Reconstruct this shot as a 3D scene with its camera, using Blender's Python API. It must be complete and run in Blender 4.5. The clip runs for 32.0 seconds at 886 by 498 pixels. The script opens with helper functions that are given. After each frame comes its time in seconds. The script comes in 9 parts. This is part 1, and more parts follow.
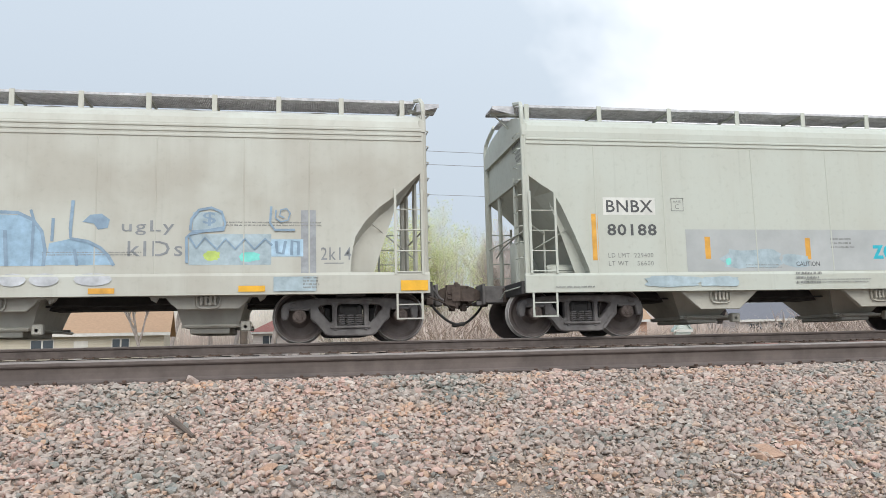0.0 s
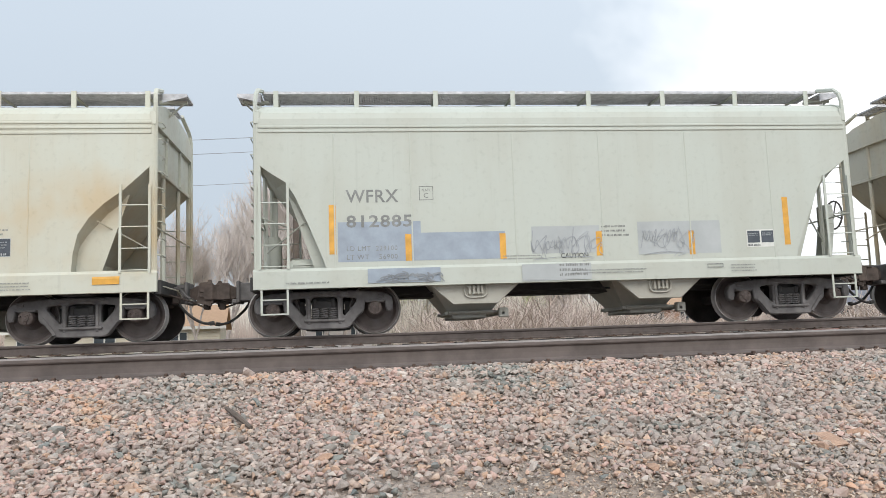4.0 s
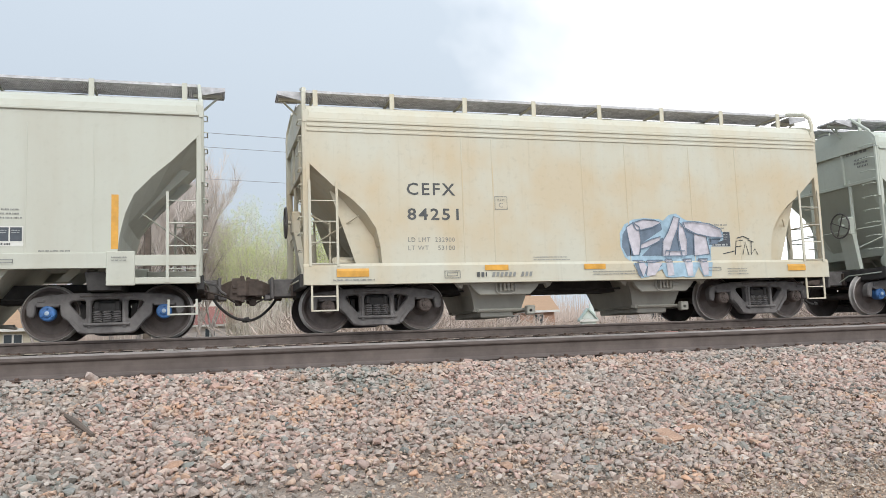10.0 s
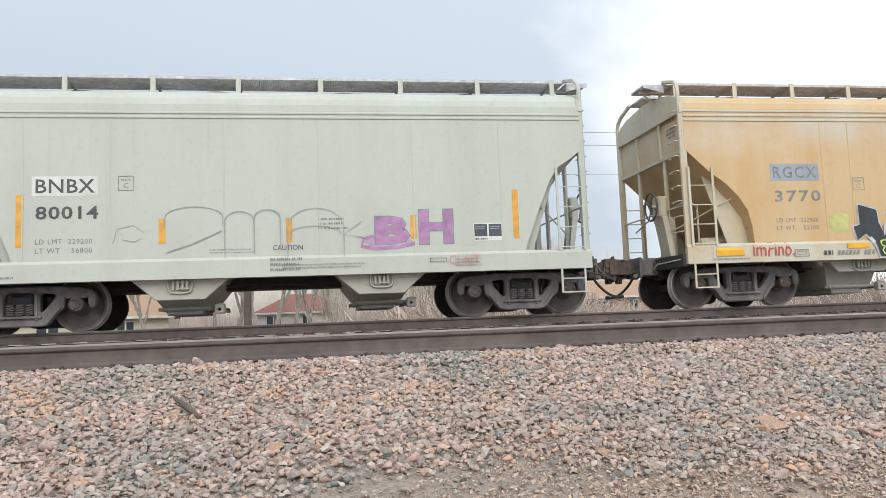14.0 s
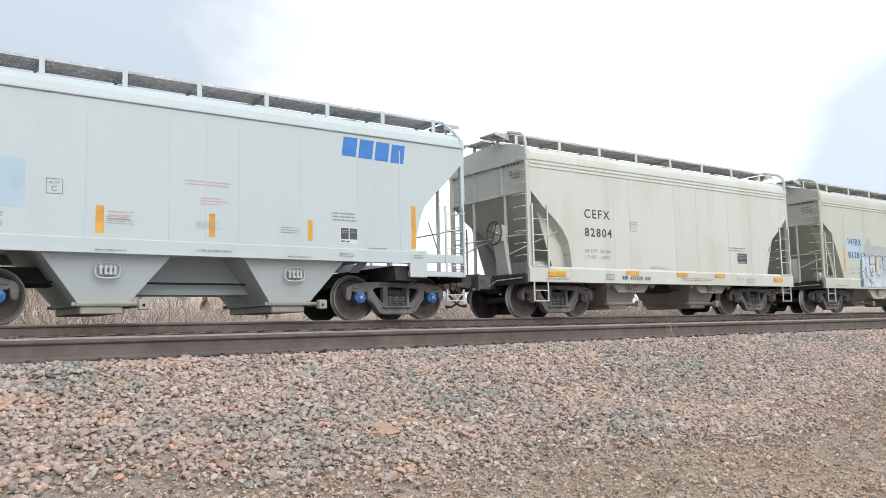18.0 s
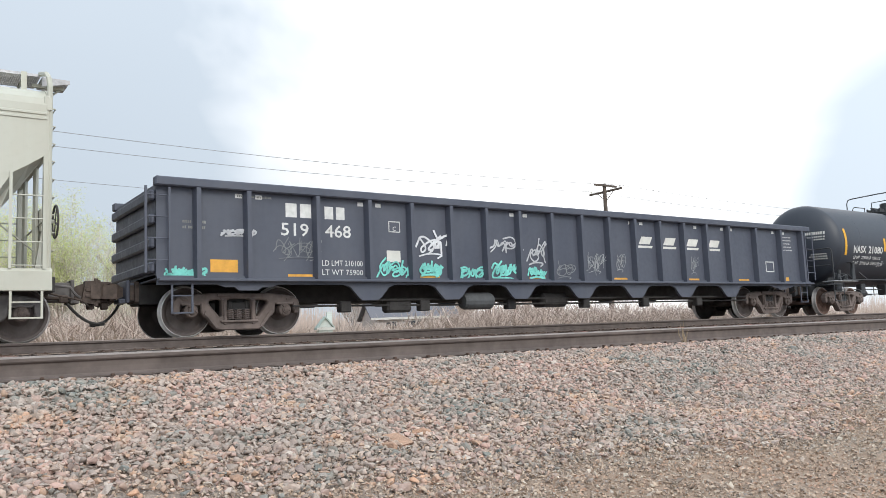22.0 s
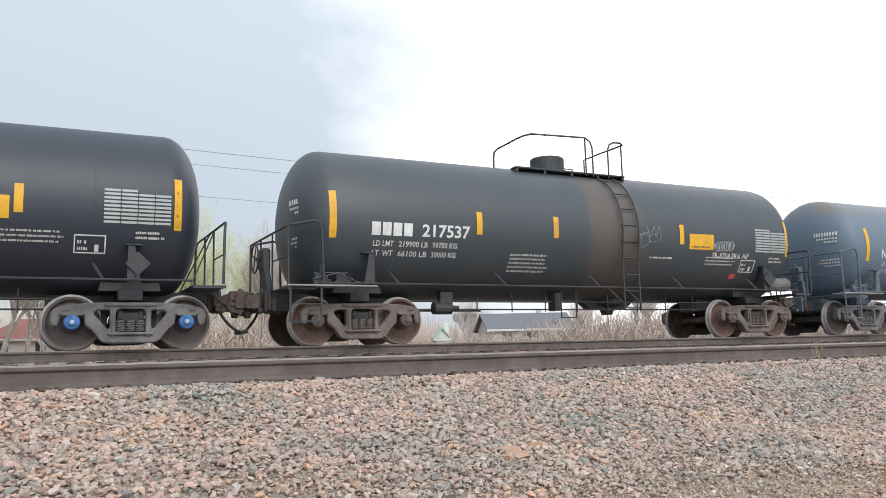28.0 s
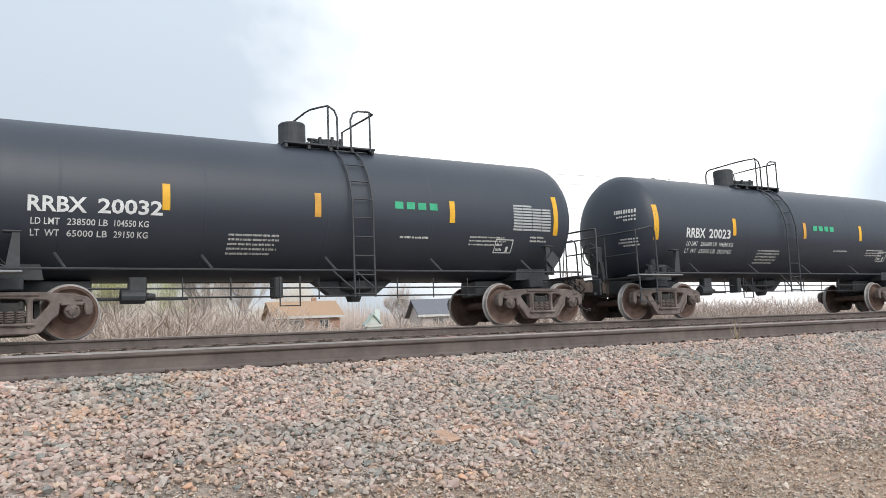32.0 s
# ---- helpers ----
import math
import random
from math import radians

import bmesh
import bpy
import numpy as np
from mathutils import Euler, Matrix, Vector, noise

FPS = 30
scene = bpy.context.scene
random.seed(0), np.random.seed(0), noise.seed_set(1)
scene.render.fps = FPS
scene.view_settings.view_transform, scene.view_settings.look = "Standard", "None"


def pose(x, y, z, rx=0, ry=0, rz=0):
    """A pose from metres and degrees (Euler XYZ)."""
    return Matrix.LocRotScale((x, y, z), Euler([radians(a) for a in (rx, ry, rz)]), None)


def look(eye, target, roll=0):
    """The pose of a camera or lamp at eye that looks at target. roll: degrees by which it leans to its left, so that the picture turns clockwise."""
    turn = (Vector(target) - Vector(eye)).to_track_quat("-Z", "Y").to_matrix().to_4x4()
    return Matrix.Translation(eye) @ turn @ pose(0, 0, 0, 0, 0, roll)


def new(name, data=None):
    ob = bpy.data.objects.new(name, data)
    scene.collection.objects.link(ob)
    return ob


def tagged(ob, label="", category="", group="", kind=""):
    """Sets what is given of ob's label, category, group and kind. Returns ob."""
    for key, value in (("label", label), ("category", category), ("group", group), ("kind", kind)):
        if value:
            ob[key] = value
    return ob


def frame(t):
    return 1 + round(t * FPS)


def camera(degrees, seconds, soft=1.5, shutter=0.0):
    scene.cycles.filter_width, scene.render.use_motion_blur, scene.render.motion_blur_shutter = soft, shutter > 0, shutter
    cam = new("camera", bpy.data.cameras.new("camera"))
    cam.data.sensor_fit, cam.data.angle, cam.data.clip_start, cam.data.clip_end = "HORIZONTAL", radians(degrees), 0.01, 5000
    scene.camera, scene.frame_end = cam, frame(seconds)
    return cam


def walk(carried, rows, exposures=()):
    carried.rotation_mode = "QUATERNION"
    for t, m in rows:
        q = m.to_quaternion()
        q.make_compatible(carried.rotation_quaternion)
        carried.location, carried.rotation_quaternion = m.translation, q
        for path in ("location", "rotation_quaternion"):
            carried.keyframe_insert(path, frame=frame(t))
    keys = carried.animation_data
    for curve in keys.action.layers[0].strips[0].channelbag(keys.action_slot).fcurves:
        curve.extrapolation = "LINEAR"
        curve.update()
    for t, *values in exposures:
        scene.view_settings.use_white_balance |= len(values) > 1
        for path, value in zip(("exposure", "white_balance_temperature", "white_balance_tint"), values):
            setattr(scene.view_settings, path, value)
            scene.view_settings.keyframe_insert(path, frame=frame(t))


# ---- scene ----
from mathutils.geometry import tessellate_polygon

# ---- camera and walk ----
cam = camera(58.16, 32.0, 0.75)
ROWS = [
    (0, -9.88, 7.15, 1.36), (0.5, -12.77, 7.14, 1.45), (1, -14.61, 7.05, 1.43), (1.5, -15.13, 6.90, 1.57),
    (2, -15.46, 6.72, 1.79), (2.5, -15.36, 6.55, 1.84), (4.5, -2.94, 6.57, 2.21), (5, -1.17, 6.56, 2.51),
    (5.5, 0.07, 6.53, 2.52), (6, 1.08, 6.59, 2.44), (6.5, 1.51, 6.61, 2.45), (7, 2.22, 6.62, 2.29),
    (7.5, 2.74, 6.61, 2.58), (8, 2.86, 6.60, 2.18), (8.5, -0.18, 6.55, 2.00), (9, -7.99, 6.54, 2.13),
    (9.5, -13.18, 6.46, 2.20), (10, -16.21, 6.36, 2.07), (10.5, -17.39, 6.23, 1.80), (11, -17.60, 6.20, 1.75),
    (11.5, -17.25, 6.07, 1.98), (12, -14.57, 5.97, 2.01), (12.5, -11.66, 5.93, 1.92), (13, -10.55, 5.87, 1.94),
    (13.5, -9.73, 5.72, 2.12), (14, -9.62, 5.59, 2.27), (14.5, -10.22, 5.72, 2.18), (16.5, -31.27, 5.53, 1.52),
    (17, -33.71, 5.48, 1.08), (17.5, -34.81, 5.58, 1.09), (18, -35.68, 5.53, 1.25), (18.5, -36.54, 5.47, 1.41),
    (19, -37.15, 5.49, 1.70), (19.5, -37.84, 5.56, 1.88), (20, -37.97, 5.60, 2.16), (20.5, -37.58, 5.69, 2.23),
    (21, -36.46, 5.91, 2.11), (21.5, -35.42, 6.06, 2.24), (22, -34.90, 6.22, 2.37), (22.5, -34.24, 6.34, 2.45),
    (23, -31.63, 6.35, 2.30), (23.5, -21.58, 6.59, 1.94), (24, -17.43, 6.65, 2.09), (24.5, -17.22, 6.80, 2.06),
    (25, -18.75, 7.04, 2.26), (25.5, -20.70, 7.10, 1.94), (26, -22.50, 7.22, 1.73), (26.5, -23.98, 7.27, 1.45),
    (28.5, -27.03, 7.24, 1.61), (29, -27.33, 7.06, 1.77), (29.5, -27.86, 6.89, 2.08), (30, -28.77, 6.59, 1.97),
    (30.5, -29.60, 6.45, 2.11), (31, -30.31, 6.41, 2.12), (31.5, -30.84, 6.24, 2.32), (32, -31.52, 6.13, 2.38),
]

walk(cam, [(t, pose(0, 0, 0, 90 + pitch, roll, yaw)) for t, yaw, pitch, roll in ROWS])


SPEED = (0.01750, 8.38413, 0.44519, 0.16855, -0.66545, -0.92775, 0.93927, 1.25672, -0.60119, -0.54807, 0.15604)


def travel(t):
    """Metres that the train has moved towards -x, 0 at 16 s."""
    u = (t - 16) / 16
    return 16 * sum(k * u**n for n, k in enumerate(SPEED))


# ---- world and sun: high overcast, brighter towards the hidden sun ----
SUN_AZ, SUN_EL = 180.0, 38.0
scene.view_settings.exposure = 0.40
world = bpy.data.worlds.new("overcast_sky")
scene.world = world
world.use_nodes = True
wn, wl = world.node_tree.nodes, world.node_tree.links
sky = wn.new("ShaderNodeTexSky")
sky.sky_type, sky.sun_disc = "NISHITA", False
sky.sun_elevation, sky.sun_rotation = radians(SUN_EL), radians(SUN_AZ)
sky.air_density, sky.dust_density = 1.0, 3.0
coord = wn.new("ShaderNodeTexCoord")
stretch = wn.new("ShaderNodeMapping")
stretch.inputs["Scale"].default_value = (1.0, 1.0, 1.7)
stretch.inputs["Location"].default_value = (0.35, 0.1, 0.2)
cloud = wn.new("ShaderNodeTexNoise")
cloud.inputs["Scale"].default_value, cloud.inputs["Detail"].default_value = 2.1, 5.0
cloud.inputs["Roughness"].default_value, cloud.inputs["Distortion"].default_value = 0.5, 0.3
wl.new(coord.outputs["Generated"], stretch.inputs["Vector"])
wl.new(stretch.outputs["Vector"], cloud.inputs["Vector"])
# the thin, bright part of the cloud deck
toward = wn.new("ShaderNodeVectorMath")
toward.operation = "DOT_PRODUCT"
se, ce = math.sin(radians(SUN_EL)), math.cos(radians(SUN_EL))
toward.inputs[1].default_value = (0.705, 0.62, 0.345)
wl.new(coord.outputs["Generated"], toward.inputs[0])
both = wn.new("ShaderNodeMath")
both.operation = "MULTIPLY_ADD"
both.inputs[1].default_value = 0.42
wl.new(cloud.outputs["Fac"], both.inputs[0])
wl.new(toward.outputs["Value"], both.inputs[2])
ramp = wn.new("ShaderNodeValToRGB")
ramp.color_ramp.elements[0].position, ramp.color_ramp.elements[0].color = 0.30, (0.38, 0.435, 0.495, 1)
ramp.color_ramp.elements[1].position, ramp.color_ramp.elements[1].color = 0.985, (1.0, 1.0, 1.0, 1)
mid = ramp.color_ramp.elements.new(0.86)
mid.color = (0.437, 0.494, 0.555, 1)
# a break of thicker cloud beyond the bright part
beyond = wn.new("ShaderNodeVectorMath")
beyond.operation = "DOT_PRODUCT"
beyond.inputs[1].default_value = (0.907, 0.385, 0.170)
wl.new(coord.outputs["Generated"], beyond.inputs[0])
gap = wn.new("ShaderNodeMapRange")
gap.interpolation_type = "SMOOTHSTEP"
gap.inputs["From Min"].default_value, gap.inputs["From Max"].default_value = 0.980, 1.0
gap.inputs["To Min"].default_value, gap.inputs["To Max"].default_value = 0.0, 0.30
wl.new(beyond.outputs["Value"], gap.inputs["Value"])
thick = wn.new("ShaderNodeMath")
thick.operation = "SUBTRACT"
wl.new(both.outputs["Value"], thick.inputs[0])
ragged = wn.new("ShaderNodeMath")
ragged.operation = "MULTIPLY"
wl.new(gap.outputs["Result"], ragged.inputs[0])
wl.new(cloud.outputs["Fac"], ragged.inputs[1])
wl.new(ragged.outputs["Value"], thick.inputs[1])
half = wn.new("ShaderNodeMath")
half.operation = "MULTIPLY"
half.inputs[1].default_value = 0.83
wl.new(thick.outputs["Value"], half.inputs[0])
wl.new(half.outputs["Value"], ramp.inputs["Fac"])
sky_bg, cloud_bg = wn["Background"], wn.new("ShaderNodeBackground")
sky_bg.inputs["Strength"].default_value = 0.06
cloud_bg.inputs["Strength"].default_value = 1.0
wl.new(sky.outputs["Color"], sky_bg.inputs["Color"])
# the deck is brighter round the hidden sun itself
sunward = wn.new("ShaderNodeVectorMath")
sunward.operation = "DOT_PRODUCT"
sunward.inputs[1].default_value = (ce * math.sin(radians(SUN_AZ)), ce * math.cos(radians(SUN_AZ)), se)
wl.new(coord.outputs["Generated"], sunward.inputs[0])
glow = wn.new("ShaderNodeMapRange")
glow.inputs["From Min"].default_value, glow.inputs["From Max"].default_value = -0.85, 1.0
glow.inputs["To Min"].default_value, glow.inputs["To Max"].default_value = 1.0, 2.45
wl.new(sunward.outputs["Value"], glow.inputs["Value"])
wl.new(glow.outputs["Result"], cloud_bg.inputs["Strength"])
wl.new(ramp.outputs["Color"], cloud_bg.inputs["Color"])
veil = wn.new("ShaderNodeMixShader")
veil.inputs["Fac"].default_value = 0.9
wl.new(sky_bg.outputs["Background"], veil.inputs[1])
wl.new(cloud_bg.outputs["Background"], veil.inputs[2])
wl.new(veil.outputs["Shader"], wn["World Output"].inputs["Surface"])
sun = new("sun", bpy.data.lights.new("sun", "SUN"))
sun.data.energy, sun.data.angle, sun.data.color = 1.4, radians(40), (1.0, 0.95, 0.865)
sun.matrix_world = look((60 * ce * math.sin(radians(SUN_AZ)), 60 * ce * math.cos(radians(SUN_AZ)), 60 * se), (0, 0, 0))


# ---- materials ----
def nodes_of(name):
    m = bpy.data.materials.new(name)
    m.use_nodes = True
    return m, m.node_tree.nodes, m.node_tree.links, m.node_tree.nodes["Principled BSDF"]


def noise_node(n, l, scale, detail=4, squash=None, rough=0.6):
    c = n.new("ShaderNodeTexCoord")
    t = n.new("ShaderNodeTexNoise")
    t.inputs["Scale"].default_value, t.inputs["Detail"].default_value, t.inputs["Roughness"].default_value = scale, detail, rough
    if squash:
        mp = n.new("ShaderNodeMapping")
        mp.inputs["Scale"].default_value = squash
        l.new(c.outputs["Object"], mp.inputs["Vector"])
        l.new(mp.outputs["Vector"], t.inputs["Vector"])
    else:
        l.new(c.outputs["Object"], t.inputs["Vector"])
    return t


def ramped(n, l, source, stops):
    r = n.new("ShaderNodeValToRGB")
    e = r.color_ramp.elements
    while len(e) < len(stops):
        e.new(0.5)
    for el, (p, c) in zip(e, stops):
        el.position = p
        el.color = (*c, 1) if isinstance(c, tuple) else (c, c, c, 1)
    l.new(source, r.inputs["Fac"])
    return r


def mixed(n, l, fac, a, b):
    m = n.new("ShaderNodeMix")
    m.data_type = "RGBA"
    for sock, v in ((m.inputs[0], fac), (m.inputs[6], a), (m.inputs[7], b)):
        if isinstance(v, float):
            sock.default_value = v
        elif isinstance(v, tuple):
            sock.default_value = (*v, 1)
        else:
            l.new(v, sock)
    return m.outputs[2]


def bumped(n, l, bsdf, source, strength, distance=0.01):
    b = n.new("ShaderNodeBump")
    b.inputs["Strength"].default_value, b.inputs["Distance"].default_value = strength, distance
    l.new(source, b.inputs["Height"])
    l.new(b.outputs["Normal"], bsdf.inputs["Normal"])


def paint(name, base, stain, amount=0.5, rough=0.55, grime=(0.10, 0.085, 0.07), wear=0.5, band=None, streak_at=None, dents=0.25, patchy=1.0):
    """Weathered paint: vertical run-down stains, broad blotches and fine grime."""
    m, n, l, b = nodes_of(name)
    runs = noise_node(n, l, 1.0, 4, (1.5, 1.5, 0.16))
    broad = noise_node(n, l, 0.55, 4)
    fine = noise_node(n, l, 9.0, 6)
    both = n.new("ShaderNodeMath")
    both.operation = "MULTIPLY_ADD"
    both.inputs[1].default_value, both.inputs[2].default_value = 0.55, 0.0
    l.new(runs.outputs["Fac"], both.inputs[0])
    half = n.new("ShaderNodeMath")
    half.operation = "MULTIPLY_ADD"
    half.inputs[1].default_value = 0.55
    l.new(broad.outputs["Fac"], half.inputs[0])
    l.new(both.outputs["Value"], half.inputs[2])
    f1 = ramped(n, l, half.outputs["Value"], [(0.62 - 0.28 * amount, 0.0), (0.80 - 0.18 * amount, min(1.0, 0.35 + amount * 0.6))])
    c1 = mixed(n, l, f1.outputs["Color"], base, stain)
    if band:
        low, high, tint, thick = band
        where = n.new("ShaderNodeTexCoord")
        xyz = n.new("ShaderNodeSeparateXYZ")
        l.new(where.outputs["Object"], xyz.inputs["Vector"])
        ragged = n.new("ShaderNodeMath")
        ragged.operation = "MULTIPLY_ADD"
        ragged.inputs[1].default_value = (high - low) * 1.1
        drips = noise_node(n, l, 1.0, 4, (0.9, 0.9, 0.14))
        l.new(drips.outputs["Fac"], ragged.inputs[0])
        l.new(xyz.outputs["Z"], ragged.inputs[2])
        shift = (high - low) * 0.55
        rise = n.new("ShaderNodeMapRange")
        rise.inputs["From Min"].default_value, rise.inputs["From Max"].default_value = low + shift - 0.25, low + shift + 0.35
        fall = n.new("ShaderNodeMapRange")
        fall.inputs["From Min"].default_value, fall.inputs["From Max"].default_value = high + shift + 0.3, high + shift - 0.3
        patch = noise_node(n, l, 0.75, 3)
        gap = ramped(n, l, patch.outputs["Fac"], [(0.40, 0.12), (0.60, thick)])
        for mr in (rise, fall):
            l.new(ragged.outputs["Value"], mr.inputs["Value"])
        m1 = n.new("ShaderNodeMath")
        m2 = n.new("ShaderNodeMath")
        m1.operation = m2.operation = "MULTIPLY"
        l.new(rise.outputs["Result"], m1.inputs[0])
        l.new(fall.outputs["Result"], m1.inputs[1])
        l.new(m1.outputs["Value"], m2.inputs[0])
        l.new(gap.outputs["Color"], m2.inputs[1])
        c1 = mixed(n, l, m2.outputs["Value"], c1, tint)
    if streak_at:
        x_mid, x_half, tint = streak_at
        where = n.new("ShaderNodeTexCoord")
        xyz = n.new("ShaderNodeSeparateXYZ")
        l.new(where.outputs["Object"], xyz.inputs["Vector"])
        away = n.new("ShaderNodeMath")
        away.operation = "SUBTRACT"
        away.inputs[1].default_value = x_mid
        l.new(xyz.outputs["X"], away.inputs[0])
        side = n.new("ShaderNodeMath")
        side.operation = "ABSOLUTE"
        l.new(away.outputs["Value"], side.inputs[0])
        runny = n.new("ShaderNodeMath")
        runny.operation = "MULTIPLY_ADD"
        runny.inputs[1].default_value = -1.1
        l.new(noise_node(n, l, 1.0, 4, (2.2, 2.2, 0.25)).outputs["Fac"], runny.inputs[0])
        l.new(side.outputs["Value"], runny.inputs[2])
        near = n.new("ShaderNodeMapRange")
        near.inputs["From Min"].default_value, near.inputs["From Max"].default_value = x_half - 0.55, x_half - 1.0
        near.inputs["To Max"].default_value = 0.9
        l.new(runny.outputs["Value"], near.inputs["Value"])
        c1 = mixed(n, l, near.outputs["Result"], c1, tint)
    f2 = ramped(n, l, fine.outputs["Fac"], [(0.55, 0.0), (0.85, wear * 0.22)])
    c2 = mixed(n, l, f2.outputs["Color"], c1, grime)
    streak = noise_node(n, l, 1.0, 3, (11, 11, 0.5))
    f3 = ramped(n, l, streak.outputs["Fac"], [(0.60, 0.0), (0.80, wear * 0.22)])
    c3 = mixed(n, l, f3.outputs["Color"], c2, tuple(v * 0.55 for v in stain))
    l.new(c3, b.inputs["Base Color"])
    rr = ramped(n, l, fine.outputs["Fac"], [(0.3, rough - 0.08 * patchy), (0.7, rough + 0.15 * patchy)])
    l.new(rr.outputs["Color"], b.inputs["Roughness"])
    bumped(n, l, b, broad.outputs["Fac"], dents, 0.02)
    return m


def plain(name, base, rough=0.6, metal=0.0, vary=0.25, scale=14.0, bump=0.15):
    m, n, l, b = nodes_of(name)
    t = noise_node(n, l, scale, 5)
    t2 = noise_node(n, l, scale * 0.12, 3)
    f = ramped(n, l, t.outputs["Fac"], [(0.3, 1 - vary), (0.7, 1 + vary * 0.5)])
    f2 = ramped(n, l, t2.outputs["Fac"], [(0.35, 1 - vary * 0.7), (0.65, 1.0)])
    v = n.new("ShaderNodeMix")
    v.data_type, v.blend_type = "RGBA", "MULTIPLY"
    v.inputs[0].default_value = 1.0
    v.inputs[6].default_value = (*base, 1)
    l.new(f.outputs["Color"], v.inputs[7])
    v2 = n.new("ShaderNodeMix")
    v2.data_type, v2.blend_type = "RGBA", "MULTIPLY"
    v2.inputs[0].default_value = 1.0
    l.new(v.outputs[2], v2.inputs[6])
    l.new(f2.outputs["Color"], v2.inputs[7])
    l.new(v2.outputs[2], b.inputs["Base Color"])
    b.inputs["Roughness"].default_value, b.inputs["Metallic"].default_value = rough, metal
    if bump:
        bumped(n, l, b, t.outputs["Fac"], bump, 0.006)
    return m


def spread(name, stops, rough=0.9, by="island", bump=0.4, scale=40.0):
    """Colour picked at random piece by piece, with fine grain."""
    m, n, l, b = nodes_of(name)
    if by == "island":
        g = n.new("ShaderNodeNewGeometry")
        r = ramped(n, l, g.outputs["Random Per Island"], stops)
    else:
        g = n.new("ShaderNodeObjectInfo")
        r = ramped(n, l, g.outputs["Random"], stops)
    r.color_ramp.interpolation = "CONSTANT" if by == "island" else "LINEAR"
    t = noise_node(n, l, scale, 4)
    f = ramped(n, l, t.outputs["Fac"], [(0.3, 0.72), (0.7, 1.12)])
    v = n.new("ShaderNodeMix")
    v.data_type, v.blend_type = "RGBA", "MULTIPLY"
    v.inputs[0].default_value = 1.0
    l.new(r.outputs["Color"], v.inputs[6])
    l.new(f.outputs["Color"], v.inputs[7])
    l.new(v.outputs[2], b.inputs["Base Color"])
    b.inputs["Roughness"].default_value = rough
    bumped(n, l, b, t.outputs["Fac"], bump, 0.01)
    return m


STONE_STOPS = [(0.0, (0.332, 0.263, 0.233)), (0.14, (0.504, 0.346, 0.289)), (0.30, (0.375, 0.336, 0.294)), (0.43, (0.241, 0.252, 0.228)),
               (0.54, (0.504, 0.388, 0.325)), (0.65, (0.419, 0.377, 0.334)), (0.75, (0.188, 0.21, 0.198)), (0.83, (0.365, 0.278, 0.244)),
               (0.91, (0.559, 0.493, 0.436)), (0.965, (0.494, 0.325, 0.228))]
PINK_STOPS = [(0.0, (0.408, 0.293, 0.254)), (0.13, (0.569, 0.372, 0.314)), (0.27, (0.429, 0.346, 0.299)), (0.40, (0.29, 0.241, 0.213)),
              (0.52, (0.58, 0.43, 0.355)), (0.64, (0.462, 0.367, 0.32)), (0.76, (0.225, 0.22, 0.198)), (0.82, (0.462, 0.31, 0.258)),
              (0.90, (0.612, 0.514, 0.447)), (0.95, (0.515, 0.33, 0.228))]
GREY_STOPS = [(0.0, (0.344, 0.299, 0.263)), (0.16, (0.253, 0.257, 0.228)), (0.30, (0.419, 0.351, 0.309)), (0.45, (0.199, 0.215, 0.198)),
              (0.56, (0.494, 0.409, 0.355)), (0.66, (0.29, 0.278, 0.249)), (0.76, (0.429, 0.304, 0.258)), (0.86, (0.166, 0.194, 0.182)),
              (0.92, (0.547, 0.482, 0.426)), (0.96, (0.462, 0.315, 0.238))]


TAN_STOPS = [(0.0, (0.46, 0.375, 0.295)), (0.2, (0.36, 0.30, 0.25)), (0.38, (0.54, 0.46, 0.375)), (0.58, (0.42, 0.385, 0.345)),
             (0.74, (0.55, 0.42, 0.32)), (0.88, (0.27, 0.25, 0.23)), (0.94, (0.60, 0.53, 0.45))]
RED_STOPS = [(0.0, (0.50, 0.37, 0.28)), (0.2, (0.41, 0.315, 0.25)), (0.38, (0.58, 0.43, 0.325)), (0.58, (0.46, 0.38, 0.32)),
             (0.74, (0.60, 0.38, 0.275)), (0.88, (0.31, 0.26, 0.23)), (0.94, (0.60, 0.51, 0.42))]
ORANGE_STOPS = [(0.0, (0.492, 0.336, 0.245)), (0.2, (0.599, 0.378, 0.265)), (0.4, (0.407, 0.32, 0.26)), (0.55, (0.589, 0.43, 0.315)), (0.75, (0.332, 0.284, 0.245)), (0.87, (0.642, 0.367, 0.235))]


